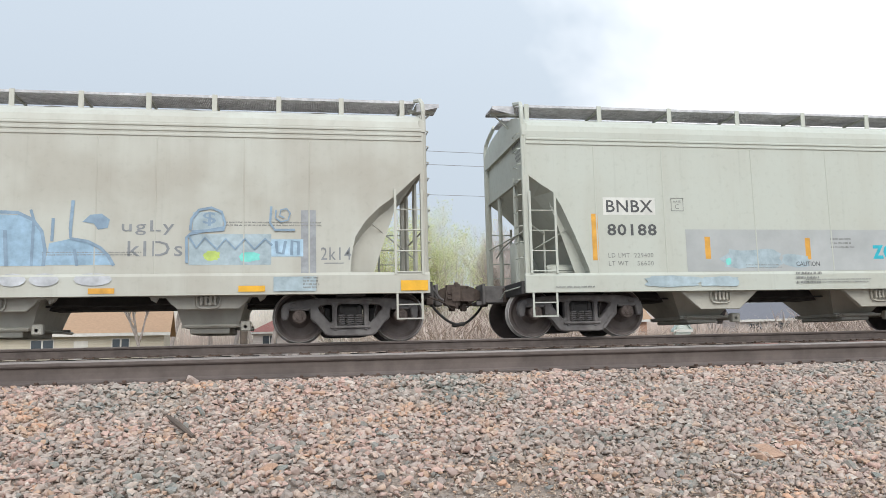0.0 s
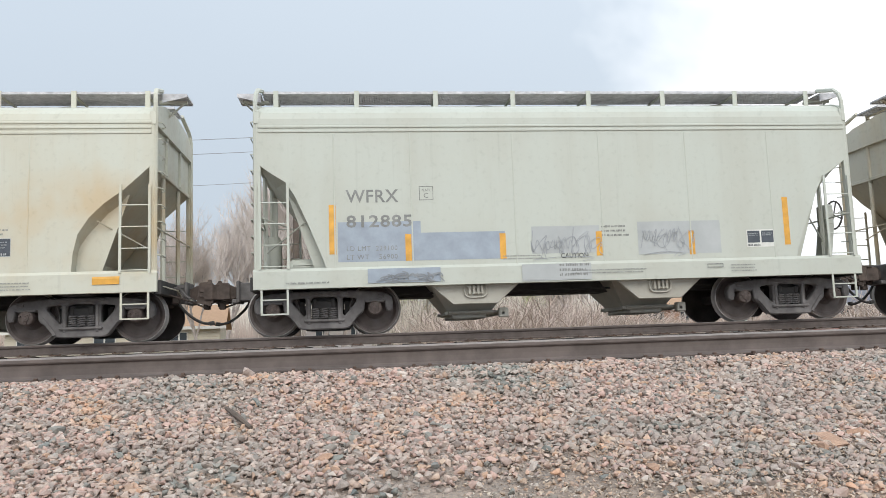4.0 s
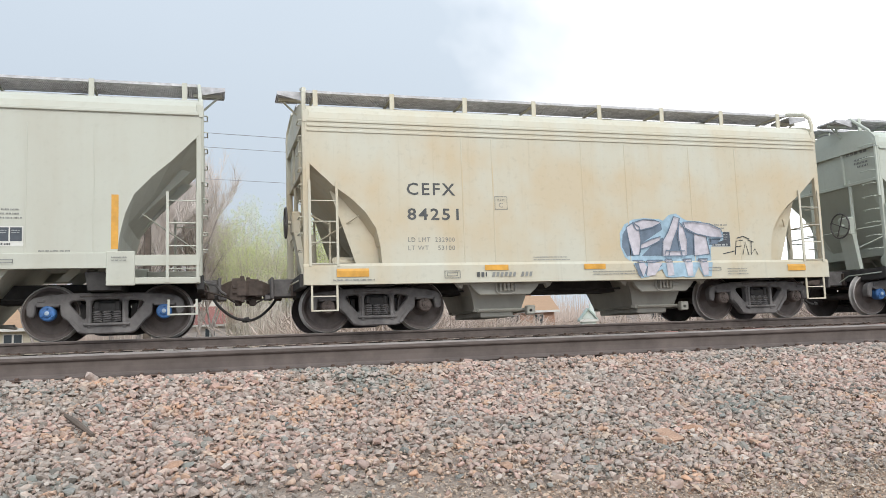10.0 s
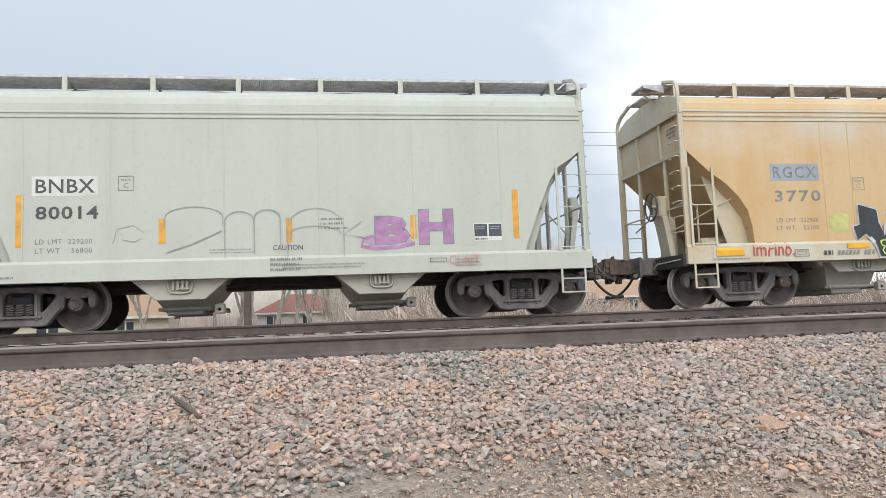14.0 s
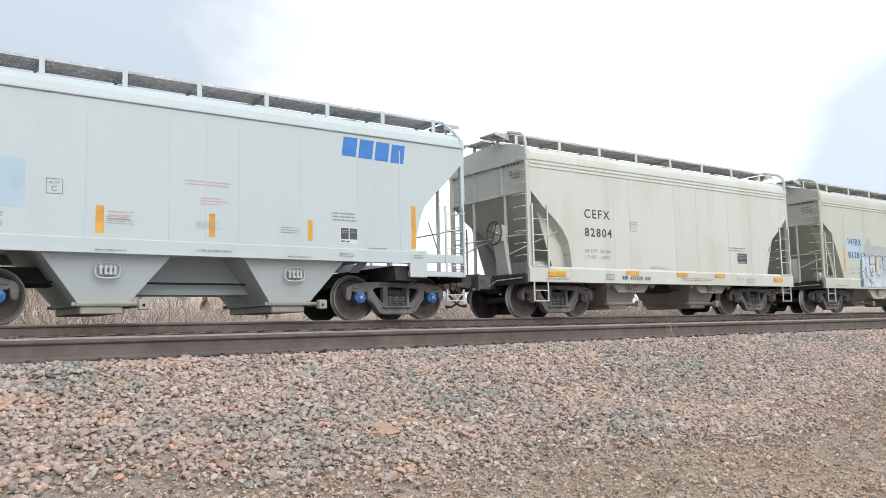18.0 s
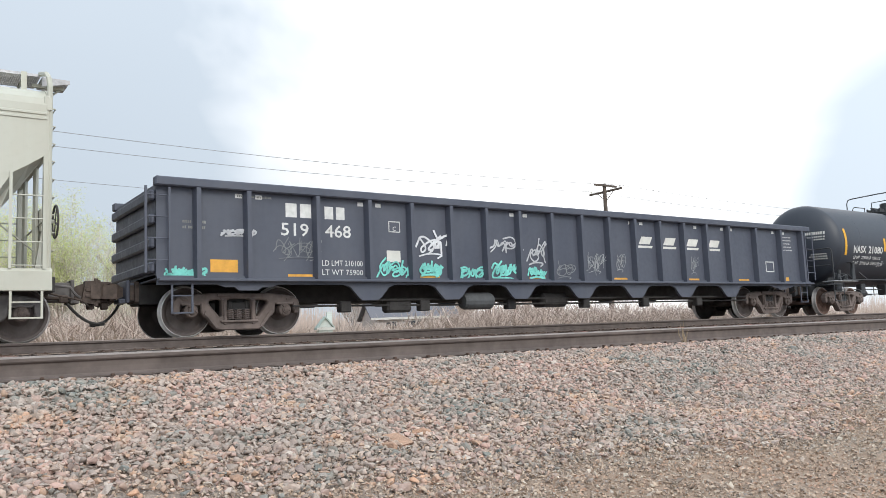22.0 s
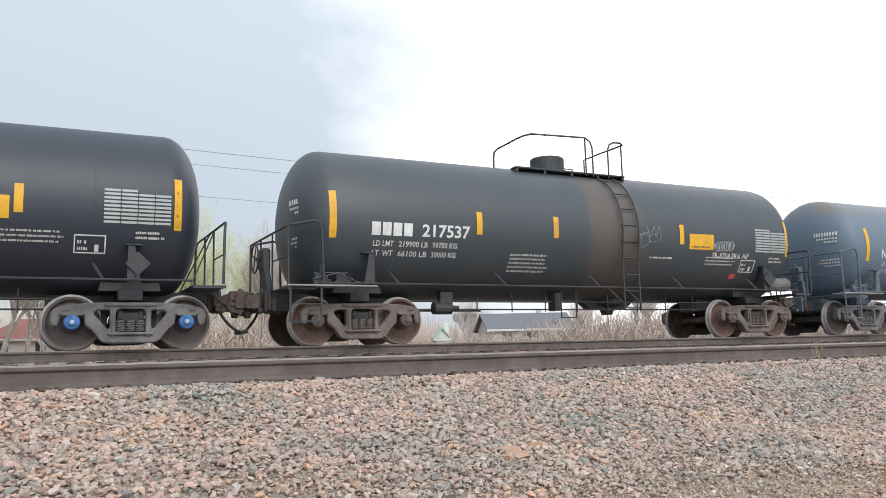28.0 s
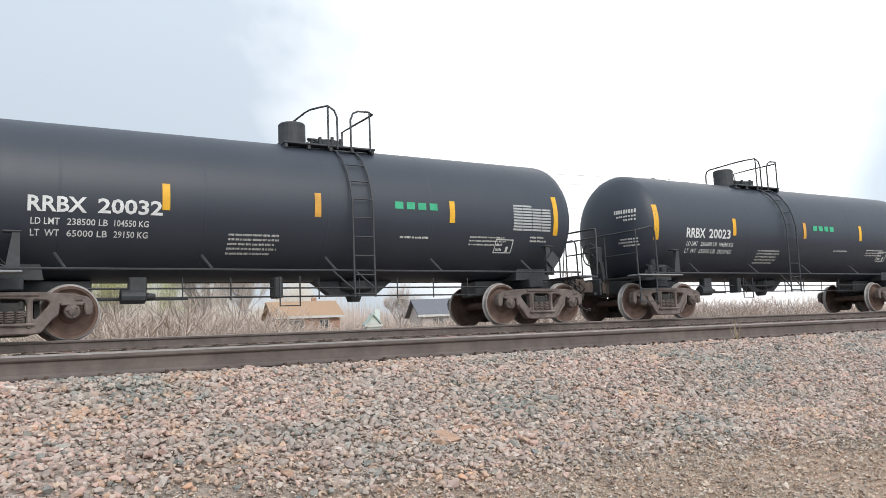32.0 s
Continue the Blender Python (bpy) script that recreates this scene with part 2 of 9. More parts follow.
def ballast(name, one, two, scale, span, dust_color, dusty, third=None):
    """Stones of two mixes lying in drifts, with grain and dust."""
    m, n, l, b = nodes_of(name)
    g = n.new("ShaderNodeNewGeometry")
    ramps = [ramped(n, l, g.outputs["Random Per Island"], st) for st in (one, two) + ((third,) if third else ())]
    for r in ramps:
        r.color_ramp.interpolation = "CONSTANT"
    where = ramped(n, l, noise_node(n, l, scale, 3).outputs["Fac"], [(span[0], 0.0), (span[1], 1.0)])
    c = mixed(n, l, where.outputs["Color"], ramps[0].outputs["Color"], ramps[1].outputs["Color"])
    if third:
        spot = ramped(n, l, noise_node(n, l, 1.9, 4).outputs["Fac"], [(0.56, 0.0), (0.66, 1.0)])
        c = mixed(n, l, spot.outputs["Color"], c, ramps[2].outputs["Color"])
    t = noise_node(n, l, 45.0, 4)
    dust = mixed(n, l, dusty, c, dust_color)
    f = ramped(n, l, t.outputs["Fac"], [(0.3, 0.74), (0.7, 1.10)])
    v = n.new("ShaderNodeMix")
    v.data_type, v.blend_type = "RGBA", "MULTIPLY"
    v.inputs[0].default_value = 1.0
    l.new(dust, v.inputs[6])
    l.new(f.outputs["Color"], v.inputs[7])
    l.new(v.outputs[2], b.inputs["Base Color"])
    b.inputs["Roughness"].default_value = 0.93
    bumped(n, l, b, t.outputs["Fac"], 0.35, 0.008)
    return m


MAT_STONE = ballast("ballast_granite", PINK_STOPS, GREY_STOPS, 0.85, (0.46, 0.64), (0.42, 0.345, 0.28), 0.16, ORANGE_STOPS)
MAT_STONE_PIECE = spread("ballast_granite_piece", STONE_STOPS, 0.92, "object")
MAT_BED_DIRTY = ballast("ballast_grimy", GREY_STOPS, STONE_STOPS, 0.85, (0.46, 0.64), (0.20, 0.155, 0.13), 0.6)
MAT_PEBBLE = ballast("gravel_mix", TAN_STOPS, RED_STOPS, 0.7, (0.42, 0.60), (0.47, 0.38, 0.29), 0.15)
MAT_RAIL = plain("rail_rust_brown", (0.145, 0.115, 0.102), 0.85, 0.0, 0.3, 6.0)
MAT_RAIL_HEAD = plain("rail_head_worn", (0.27, 0.232, 0.213), 0.6, 0.1, 0.3, 5.0)
MAT_TIE = spread("tie_timber", [(0.0, (0.075, 0.06, 0.05)), (0.5, (0.12, 0.095, 0.08)), (0.75, (0.17, 0.12, 0.10)), (1.0, (0.36, 0.19, 0.16))], 0.95, "object", 0.6, 25.0)
MAT_PLATE = plain("tie_plate_rust", (0.13, 0.085, 0.065), 0.85, 0.2, 0.4, 20)
MAT_TRUCK = plain("truck_grime", (0.165, 0.152, 0.147), 0.8, 0.0, 0.4, 5.0, 0.3)
MAT_TRUCK_TAN = plain("truck_grime_tan", (0.170, 0.133, 0.118), 0.8, 0.0, 0.4, 5.0, 0.3)
MAT_WHEEL = plain("wheel_rust_brown", (0.118, 0.096, 0.088), 0.8, 0.1, 0.35, 4.0, 0.2)
MAT_WHEEL_RED = plain("wheel_rust_red", (0.165, 0.103, 0.080), 0.85, 0.1, 0.4, 4.0, 0.2)
MAT_CAP_PIN = plain("bearing_cap_pale", (0.42, 0.50, 0.58), 0.6)
MAT_TREAD_BRIGHT = plain("wheel_rim_scoured", (0.72, 0.70, 0.68), 0.45, 0.1, 0.2, 8.0)
MAT_TREAD = plain("wheel_rim_steel", (0.42, 0.39, 0.37), 0.5, 0.1, 0.25, 8.0)
MAT_CAP_BLUE = plain("bearing_cap_blue", (0.055, 0.17, 0.42), 0.55, 0.0, 0.35, 14.0)
MAT_CAP = plain("bearing_cap_grime", (0.15, 0.115, 0.10), 0.7, 0.1, 0.4, 14.0)
MAT_COUPLER = plain("coupler_rust", (0.125, 0.095, 0.08), 0.85, 0.2, 0.45, 8.0, 0.4)
MAT_HAND = plain("handwheel_iron", (0.11, 0.10, 0.095), 0.7, 0.1, 0.3, 8.0)
MAT_HOSE = plain("rubber_hose", (0.035, 0.032, 0.03), 0.7, 0, 0.3, 10)
MAT_TANKLET = plain("reservoir_grey", (0.085, 0.088, 0.092), 0.7, 0, 0.3, 6.0)
MAT_DARK = plain("underframe_grime_shade", (0.05, 0.046, 0.044), 0.85, 0, 0.4, 5.0)
MAT_GRATE = plain("galvanised_grating", (0.60, 0.59, 0.60), 0.7, 0.1, 0.3, 9.0)
MAT_YELLOW = plain("reflective_yellow", (0.80, 0.42, 0.02), 0.5, 0, 0.18, 5.0, 0)
MAT_AMBER = plain("reflective_amber", (0.72, 0.36, 0.05), 0.5, 0, 0.25, 5.0, 0)
MAT_INK = plain("stencil_black", (0.10, 0.102, 0.102), 0.7, 0, 0.3, 8.0, 0)
MAT_BOX = plain("data_panel_slate", (0.075, 0.085, 0.10), 0.7, 0, 0.2, 8.0, 0)
MAT_RED_FADED = plain("stencil_red_faded", (0.62, 0.33, 0.30), 0.7, 0, 0.2, 8.0, 0)
MAT_INK_GREY = plain("stencil_grey", (0.27, 0.27, 0.255), 0.7, 0, 0.3, 8.0, 0)
MAT_INK_BLUE = plain("stencil_blue", (0.06, 0.10, 0.19), 0.7, 0, 0.3, 8.0, 0)
MAT_WHITE = plain("stencil_white", (0.72, 0.72, 0.70), 0.7, 0, 0.2, 8.0, 0)
MAT_OFFWHITE = plain("patch_white", (0.66, 0.65, 0.60), 0.7, 0, 0.15, 4.0, 0)
MAT_PATCH_BLUE = plain("patch_blue_grey", (0.33, 0.37, 0.42), 0.7, 0, 0.15, 4.0, 0)
MAT_PATCH_SKY = plain("patch_pale_blue", (0.45, 0.56, 0.64), 0.7, 0, 0.12, 2.0, 0)
MAT_PATCH_GREY = plain("patch_grey", (0.42, 0.43, 0.42), 0.7, 0, 0.12, 2.0, 0)
MAT_RED = plain("stencil_red", (0.55, 0.10, 0.07), 0.7, 0, 0.2, 8.0, 0)
MAT_GREEN_INK = plain("stencil_green", (0.05, 0.42, 0.22), 0.7, 0, 0.2, 8.0, 0)
MAT_LOGO_BLUE = plain("emblem_blue", (0.05, 0.20, 0.55), 0.7, 0, 0.15, 4.0, 0)


def spray(name, c):
    return plain("spray_" + name, c, 0.7, 0, 0.25, 6.0, 0)


SPRAY = {"blue": spray("blue", (0.20, 0.42, 0.72)), "navy": spray("navy", (0.08, 0.14, 0.28)), "cyan": spray("cyan", (0.03, 0.45, 0.55)),
         "mint": spray("mint", (0.22, 0.68, 0.60)), "white": spray("white", (0.75, 0.76, 0.78)), "black": spray("black", (0.045, 0.05, 0.055)),
         "purple": spray("purple", (0.43, 0.23, 0.40)), "faded": spray("faded", (0.27, 0.37, 0.47)), "fadeblue": spray("fadeblue", (0.34, 0.49, 0.62)), "pink": spray("pink", (0.62, 0.36, 0.52)), "lime": spray("lime", (0.50, 0.62, 0.16)), "limehaze": spray("limehaze", (0.55, 0.52, 0.20)),
         "red": spray("red", (0.60, 0.10, 0.07)), "grey": spray("grey", (0.36, 0.37, 0.38)), "sky": spray("sky", (0.45, 0.62, 0.75)),
         "haze": spray("haze", (0.40, 0.485, 0.52)), "mauve": spray("mauve", (0.46, 0.34, 0.46)), "pale": spray("pale", (0.66, 0.62, 0.66)), "blush": spray("blush", (0.58, 0.54, 0.58)), "frost": spray("frost", (0.54, 0.585, 0.62)), "slate": spray("slate", (0.155, 0.20, 0.26)), "skyfade": spray("skyfade", (0.36, 0.50, 0.60)), "silver": spray("silver", (0.55, 0.56, 0.58)), "dim": spray("dim", (0.27, 0.28, 0.29))}


# ---- mesh building ----
class Mesh:
    """Vertices and faces of one part."""

    def __init__(self):
        self.v, self.f, self.m = [], [], []

    def add(self, verts, faces, slot=0):
        k = len(self.v)
        self.v += [tuple(p) for p in verts]
        self.f += [tuple(i + k for i in f) for f in faces]
        self.m += [slot] * len(faces)
        return self

    def box(self, x0, x1, y0, y1, z0, z1, c=0.0, slot=0):
        if c <= 0:
            vs = [(x, y, z) for x in (x0, x1) for y in (y0, y1) for z in (z0, z1)]
            return self.add(vs, [(0, 1, 3, 2), (4, 6, 7, 5), (0, 4, 5, 1), (2, 3, 7, 6), (0, 2, 6, 4), (1, 5, 7, 3)], slot)
        c = min(c, abs(x1 - x0) * 0.45, abs(y1 - y0) * 0.45, abs(z1 - z0) * 0.45)
        vs, ids = [], {}
        for sx in (0, 1):
            for sy in (0, 1):
                for sz in (0, 1):
                    X, Y, Z = (x0, x1)[sx], (y0, y1)[sy], (z0, z1)[sz]
                    dx, dy, dz = c * (1 - 2 * sx), c * (1 - 2 * sy), c * (1 - 2 * sz)
                    for a, p in (("x", (X, Y + dy, Z + dz)), ("y", (X + dx, Y, Z + dz)), ("z", (X + dx, Y + dy, Z))):
                        ids[a, sx, sy, sz] = len(vs)
                        vs.append(p)
        fs = []
        for s in (0, 1):
            for a, key in (("x", lambda p, q: ("x", s, p, q)), ("y", lambda p, q: ("y", p, s, q)), ("z", lambda p, q: ("z", p, q, s))):
                fs.append(tuple(ids[key(p, q)] for p, q in ((0, 0), (1, 0), (1, 1), (0, 1))))
        for p in (0, 1):
            for q in (0, 1):
                fs.append((ids["x", p, q, 0], ids["y", p, q, 0], ids["y", p, q, 1], ids["x", p, q, 1]))
                fs.append((ids["x", p, 0, q], ids["z", p, 0, q], ids["z", p, 1, q], ids["x", p, 1, q]))
                fs.append((ids["y", 0, p, q], ids["z", 0, p, q], ids["z", 1, p, q], ids["y", 1, p, q]))
        for sx in (0, 1):
            for sy in (0, 1):
                for sz in (0, 1):
                    fs.append((ids["x", sx, sy, sz], ids["y", sx, sy, sz], ids["z", sx, sy, sz]))
        return self.add(vs, fs, slot)

    def prism(self, poly, y0, y1, slot=0):
        """A side-view outline (x, z) given depth from y0 to y1."""
        k = len(poly)
        vs = [(x, y0, z) for x, z in poly] + [(x, y1, z) for x, z in poly]
        fs = [tuple(range(k)), tuple(range(2 * k - 1, k - 1, -1))] + [(i, (i + 1) % k, (i + 1) % k + k, i + k) for i in range(k)]
        return self.add(vs, fs, slot)

    def plate(self, outline, holes, back, front, c=0.015, slot=0):
        """A cast plate of the outline (x, z) with holes, from depth back to front, the front edges chamfered."""
        def moved(poly, by):
            out, k = [], len(poly)
            turn = sum(poly[i][0] * poly[(i + 1) % k][1] - poly[(i + 1) % k][0] * poly[i][1] for i in range(k))
            by = by if turn > 0 else -by
            for i in range(k):
                (ax, az), (bx, bz), (cx, cz) = poly[i - 1], poly[i], poly[(i + 1) % k]
                n1, n2 = Vector((az - bz, bx - ax)).normalized(), Vector((bz - cz, cx - bx)).normalized()
                n = n1 + n2
                n = n / max(0.35, n.length_squared / 2)
                out.append((bx + n.x * by, bz + n.y * by))
            return out
        step = c if front > back else -c
        rings = [(list(p), moved(list(p), c if i == 0 else -c)) for i, p in enumerate([outline] + list(holes))]
        for y, which in ((front, 1), (back, 0)):
            flat = [(x, y, z) for r in rings for x, z in r[which]]
            self.add(flat, [tuple(t) for t in tessellate_polygon([[Vector((x, z, 0)) for x, z in r[which]] for r in rings])], slot)
        for p, q in rings:
            k = len(p)
            vs = [(x, back, z) for x, z in p] + [(x, front - step, z) for x, z in p] + [(x, front, z) for x, z in q]
            self.add(vs, [(j * k + i, j * k + (i + 1) % k, j * k + k + (i + 1) % k, j * k + k + i) for j in (0, 1) for i in range(k)], slot)
        return self

    def loft(self, rings, cap=True, slot=0, closed=True):
        k = len(rings[0])
        vs = [p for r in rings for p in r]
        fs = []
        for i in range(len(rings) - 1):
            for j in range(k if closed else k - 1):
                a, b = i * k + j, i * k + (j + 1) % k
                fs.append((a, b, b + k, a + k))
        if cap:
            fs += [tuple(range(k - 1, -1, -1)), tuple(range((len(rings) - 1) * k, len(rings) * k))]
        return self.add(vs, fs, slot)

    def tube(self, path, r, n=6, slot=0, cap=True):
        pts = [Vector(p) for p in path]
        rings, side = [], None
        for i, p in enumerate(pts):
            d = (pts[min(i + 1, len(pts) - 1)] - pts[max(i - 1, 0)]).normalized()
            if side is None:
                side = d.orthogonal().normalized()
            side = (side - d * side.dot(d)).normalized()
            up = d.cross(side)
            rr = r[i] if isinstance(r, (list, tuple)) else r
            rings.append([tuple(p + (side * math.cos(a) + up * math.sin(a)) * rr) for a in (2 * math.pi * j / n for j in range(n))])
        return self.loft(rings, cap, slot)

    def turned(self, profile, n=24, axis="y", at=(0, 0, 0), slots=None):
        """A profile of (radius, distance along the axis) turned about the axis."""
        vs, fs = [], []
        for r, h in profile:
            for j in range(n):
                a = 2 * math.pi * j / n
                c, s = r * math.cos(a), r * math.sin(a)
                p = (c, h, s) if axis == "y" else ((h, c, s) if axis == "x" else (c, s, h))
                vs.append(tuple(p[i] + at[i] for i in range(3)))
        base = len(self.v)
        self.v += vs
        for i in range(len(profile) - 1):
            for j in range(n):
                a, b = i * n + j, i * n + (j + 1) % n
                self.f.append((base + a, base + b, base + b + n, base + a + n))
                self.m.append(slots[i] if slots else 0)
        return self

    def data(self, name, smooth=False):
        me = bpy.data.meshes.new(name)
        me.from_pydata(self.v, [], self.f)
        me.polygons.foreach_set("material_index", self.m)
        if smooth:
            me.shade_smooth()
            me.set_sharp_from_angle(angle=radians(35))
        me.update()
        return me


CACHE = {}


def part(name, mesh, mats, parent=None, label="", at=None, smooth=False):
    """Links a mesh (a Mesh, or ready mesh data) as one part under parent, its materials on the object."""
    me = mesh.data(name, smooth) if isinstance(mesh, Mesh) else mesh
    mats = mats if isinstance(mats, (list, tuple)) else [mats]
    while len(me.materials) < len(mats):
        me.materials.append(None)
    ob = new(name, me)
    for i, m in enumerate(mats):
        ob.material_slots[i].link = "OBJECT"
        ob.material_slots[i].material = m
    if parent:
        ob.parent = parent
    if at:
        ob.location = at
    if label:
        ob["label"] = label
    return ob


def cached(key, build, smooth=False):
    if key not in CACHE:
        CACHE[key] = build().data(key if isinstance(key, str) else key[0], smooth)
    return CACHE[key]


def loose_pieces(key, build):
    """The separate solids of a mesh, each as mesh data of its own."""
    if key not in CACHE:
        m = build()
        root = list(range(len(m.v)))

        def top(i):
            while root[i] != i:
                root[i] = root[root[i]]
                i = root[i]
            return i
        for f in m.f:
            for i in f[1:]:
                root[top(i)] = top(f[0])
        groups = {}
        for f in m.f:
            groups.setdefault(top(f[0]), []).append(f)
        CACHE[key] = []
        for faces in groups.values():
            piece, ids = Mesh(), {}
            for f in faces:
                for i in f:
                    if i not in ids:
                        ids[i] = len(piece.v)
                        piece.v.append(m.v[i])
            piece.f = [tuple(ids[i] for i in f) for f in faces]
            piece.m = [0] * len(faces)
            CACHE[key].append(piece.data(key))
    return CACHE[key]


def pieces(names, key, build, mat, parent, at=None):
    """Links each solid of a mesh as a part; names are used in order, the last one for the rest."""
    return [part(names[min(i, len(names) - 1)], me, mat, parent, at=at) for i, me in enumerate(loose_pieces(key, build))]


# ---- the setting: ground, ballast, tracks ----
RAIL_Z, TRACK_Y, NEAR_Y, NEAR_Z = 0.168, 15.4, 7.07, -0.03
PROFILE = [(-60, -1.7), (-12, -1.6), (0, -1.5), (1.6, -1.3), (2.6, -1.08), (3.3, -0.93), (3.9, -0.86), (4.3, -0.80), (5.0, -0.62), (5.8, -0.42),
           (6.45, -0.27), (6.75, -0.245), (8.9, -0.245), (9.6, -0.33), (10.6, -0.52), (11.8, -0.42), (12.9, -0.22), (13.7, -0.115), (17.1, -0.115),
           (18.2, -0.4), (20, -0.8), (26, -0.9), (60, -0.95), (120, -0.9), (400, -0.8), (3000, -0.5)]


def ground_z(y):
    for (y0, z0), (y1, z1) in zip(PROFILE, PROFILE[1:]):
        if y <= y1:
            return z0 + (z1 - z0) * (y - y0) / (y1 - y0)
    return 0.0


def ground_material():
    m, n, l, b = nodes_of("ground_gravel_dirt")
    coord = n.new("ShaderNodeTexCoord")
    xyz = n.new("ShaderNodeSeparateXYZ")
    l.new(coord.outputs["Object"], xyz.inputs["Vector"])
    big = noise_node(n, l, 0.5, 5)
    wob = n.new("ShaderNodeMath")
    wob.operation = "MULTIPLY_ADD"
    wob.inputs[1].default_value = 1.6
    l.new(big.outputs["Fac"], wob.inputs[0])
    l.new(xyz.outputs["Y"], wob.inputs[2])
    grit = n.new("ShaderNodeTexVoronoi")
    grit.inputs["Scale"].default_value = 55.0
    l.new(coord.outputs["Object"], grit.inputs["Vector"])
    fine = noise_node(n, l, 120.0, 3)
    gc = ramped(n, l, grit.outputs["Color"], [(0.0, (0.13, 0.11, 0.095)), (0.35, (0.24, 0.19, 0.155)), (0.65, (0.33, 0.265, 0.215)), (1.0, (0.20, 0.18, 0.165))])
    dirt = ramped(n, l, big.outputs["Fac"], [(0.35, (0.37, 0.25, 0.17)), (0.65, (0.44, 0.325, 0.235))])
    near = ramped(n, l, wob.outputs["Value"], [(0.0, 1.0), (1.0, 0.0)])
    lo = n.new("ShaderNodeMapRange")
    lo.inputs["From Min"].default_value, lo.inputs["From Max"].default_value = 4.3, 5.2
    lo.inputs["To Min"].default_value, lo.inputs["To Max"].default_value = 0.55, 0.0
    l.new(wob.outputs["Value"], lo.inputs["Value"])
    c1 = mixed(n, l, lo.outputs["Result"], gc.outputs["Color"], dirt.outputs["Color"])
    far = n.new("ShaderNodeMapRange")
    far.inputs["From Min"].default_value, far.inputs["From Max"].default_value = 19.0, 24.0
    l.new(wob.outputs["Value"], far.inputs["Value"])
    grass = ramped(n, l, noise_node(n, l, 1.4, 6).outputs["Fac"], [(0.3, (0.16, 0.125, 0.075)), (0.55, (0.26, 0.21, 0.13)), (0.75, (0.17, 0.16, 0.08))])
    c2 = mixed(n, l, far.outputs["Result"], c1, grass.outputs["Color"])
    l.new(c2, b.inputs["Base Color"])
    b.inputs["Roughness"].default_value = 0.95
    bumped(n, l, b, grit.outputs["Distance"], 0.7, 0.012)
    return m


def build_ground():
    xs = [-2500, -600, -200, -80, -40] + [-24 + 0.5 * i for i in range(0, 129)] + [60, 90, 160, 300, 700, 2500]
    ys = []
    for (y0, _), (y1, _) in zip(PROFILE, PROFILE[1:]):
        k = max(1, int((y1 - y0) / 0.35)) if 1 < y0 < 20 else 1
        ys += [y0 + (y1 - y0) * i / k for i in range(k)]
    ys.append(3000)
    vs, fs = [], []
    for y in ys:
        for x in xs:
            bump = noise.noise((x * 0.6, y * 0.6, 3.0)) * (0.05 if 1 < y < 6.3 else 0.0)
            vs.append((x, y, ground_z(y) + bump))
    k = len(xs)
    for j in range(len(ys) - 1):
        for i in range(k - 1):
            fs.append((j * k + i, j * k + i + 1, j * k + k + i + 1, j * k + k + i))
    g = Mesh().add(vs, fs)
    ob = part("ground", g, ground_material(), smooth=True)
    return tagged(ob, "gravelly brown dirt beside a raised ballast bed", "ground", kind="structure")


GROUND = build_ground()


def rail_profile(y, top):
    half = [(0.0, top), (0.030, top - 0.002), (0.037, top - 0.012), (0.037, top - 0.036), (0.030, top - 0.046), (0.011, top - 0.058),
            (0.009, top - 0.10), (0.012, top - 0.15), (0.03, top - 0.166), (0.076, top - 0.175), (0.076, top - 0.186)]
    right = [(y + a, z) for a, z in half]
    left = [(y - a, z) for a, z in reversed(half[1:])]
    return right + left


def build_track(name, y, top, x0, x1, label, tie_from, tie_to):
    track = new(name)
    tagged(track, label, "railway track", kind="structure")
    for side in (-0.7525, 0.7525):
        pr = rail_profile(y + side, top)
        rail = Mesh()
        xs = [x0 + (x1 - x0) * i / 40 for i in range(41)]
        k = len(pr)
        head = {0, 1, k - 1, k - 2}
        rail.loft([[(x, py, pz) for py, pz in pr] for x in xs])
        rail.m = [1 if f < 40 * k and f % k in head else 0 for f in range(len(rail.f))]
        part("rail", rail, [MAT_RAIL, MAT_RAIL_HEAD], track, "rust-brown steel rail with a worn head")
    base = top - 0.186
    tie = Mesh().box(-0.115, 0.115, -1.30, 1.30, -0.17, 0.0, 0.012).data("tie")
    plate = Mesh()
    plate.box(-0.1, 0.1, -0.17, 0.17, 0.0, 0.014, 0.004)
    for sx in (-0.07, 0.07):
        for sy in (-0.1, 0.1):
            plate.box(sx - 0.014, sx + 0.014, sy - 0.02, sy + 0.02, 0.012, 0.034, 0.005)
    plate = plate.data("tie_plate")
    k = int((tie_to - tie_from) / 0.52)
    for i in range(k):
        x = tie_from + 0.52 * i + random.uniform(-0.02, 0.02)
        ob = part("tie", tie, MAT_TIE, track, at=(x, y + random.uniform(-0.04, 0.04), base - 0.018))
        ob.rotation_euler = (0, 0, random.uniform(-0.012, 0.012))
        part("tie_plate", plate, MAT_PLATE, track, at=(x, y - 0.7525, base - 0.010))
    return track


build_track("track_near", NEAR_Y + 0.7525, NEAR_Z, -160, 260, "empty siding track with rust-brown rails on timber ties", -14, 44)
build_track("track_far", TRACK_Y, RAIL_Z, -180, 280, "main track with rust-brown rails on timber ties", -14, 60)


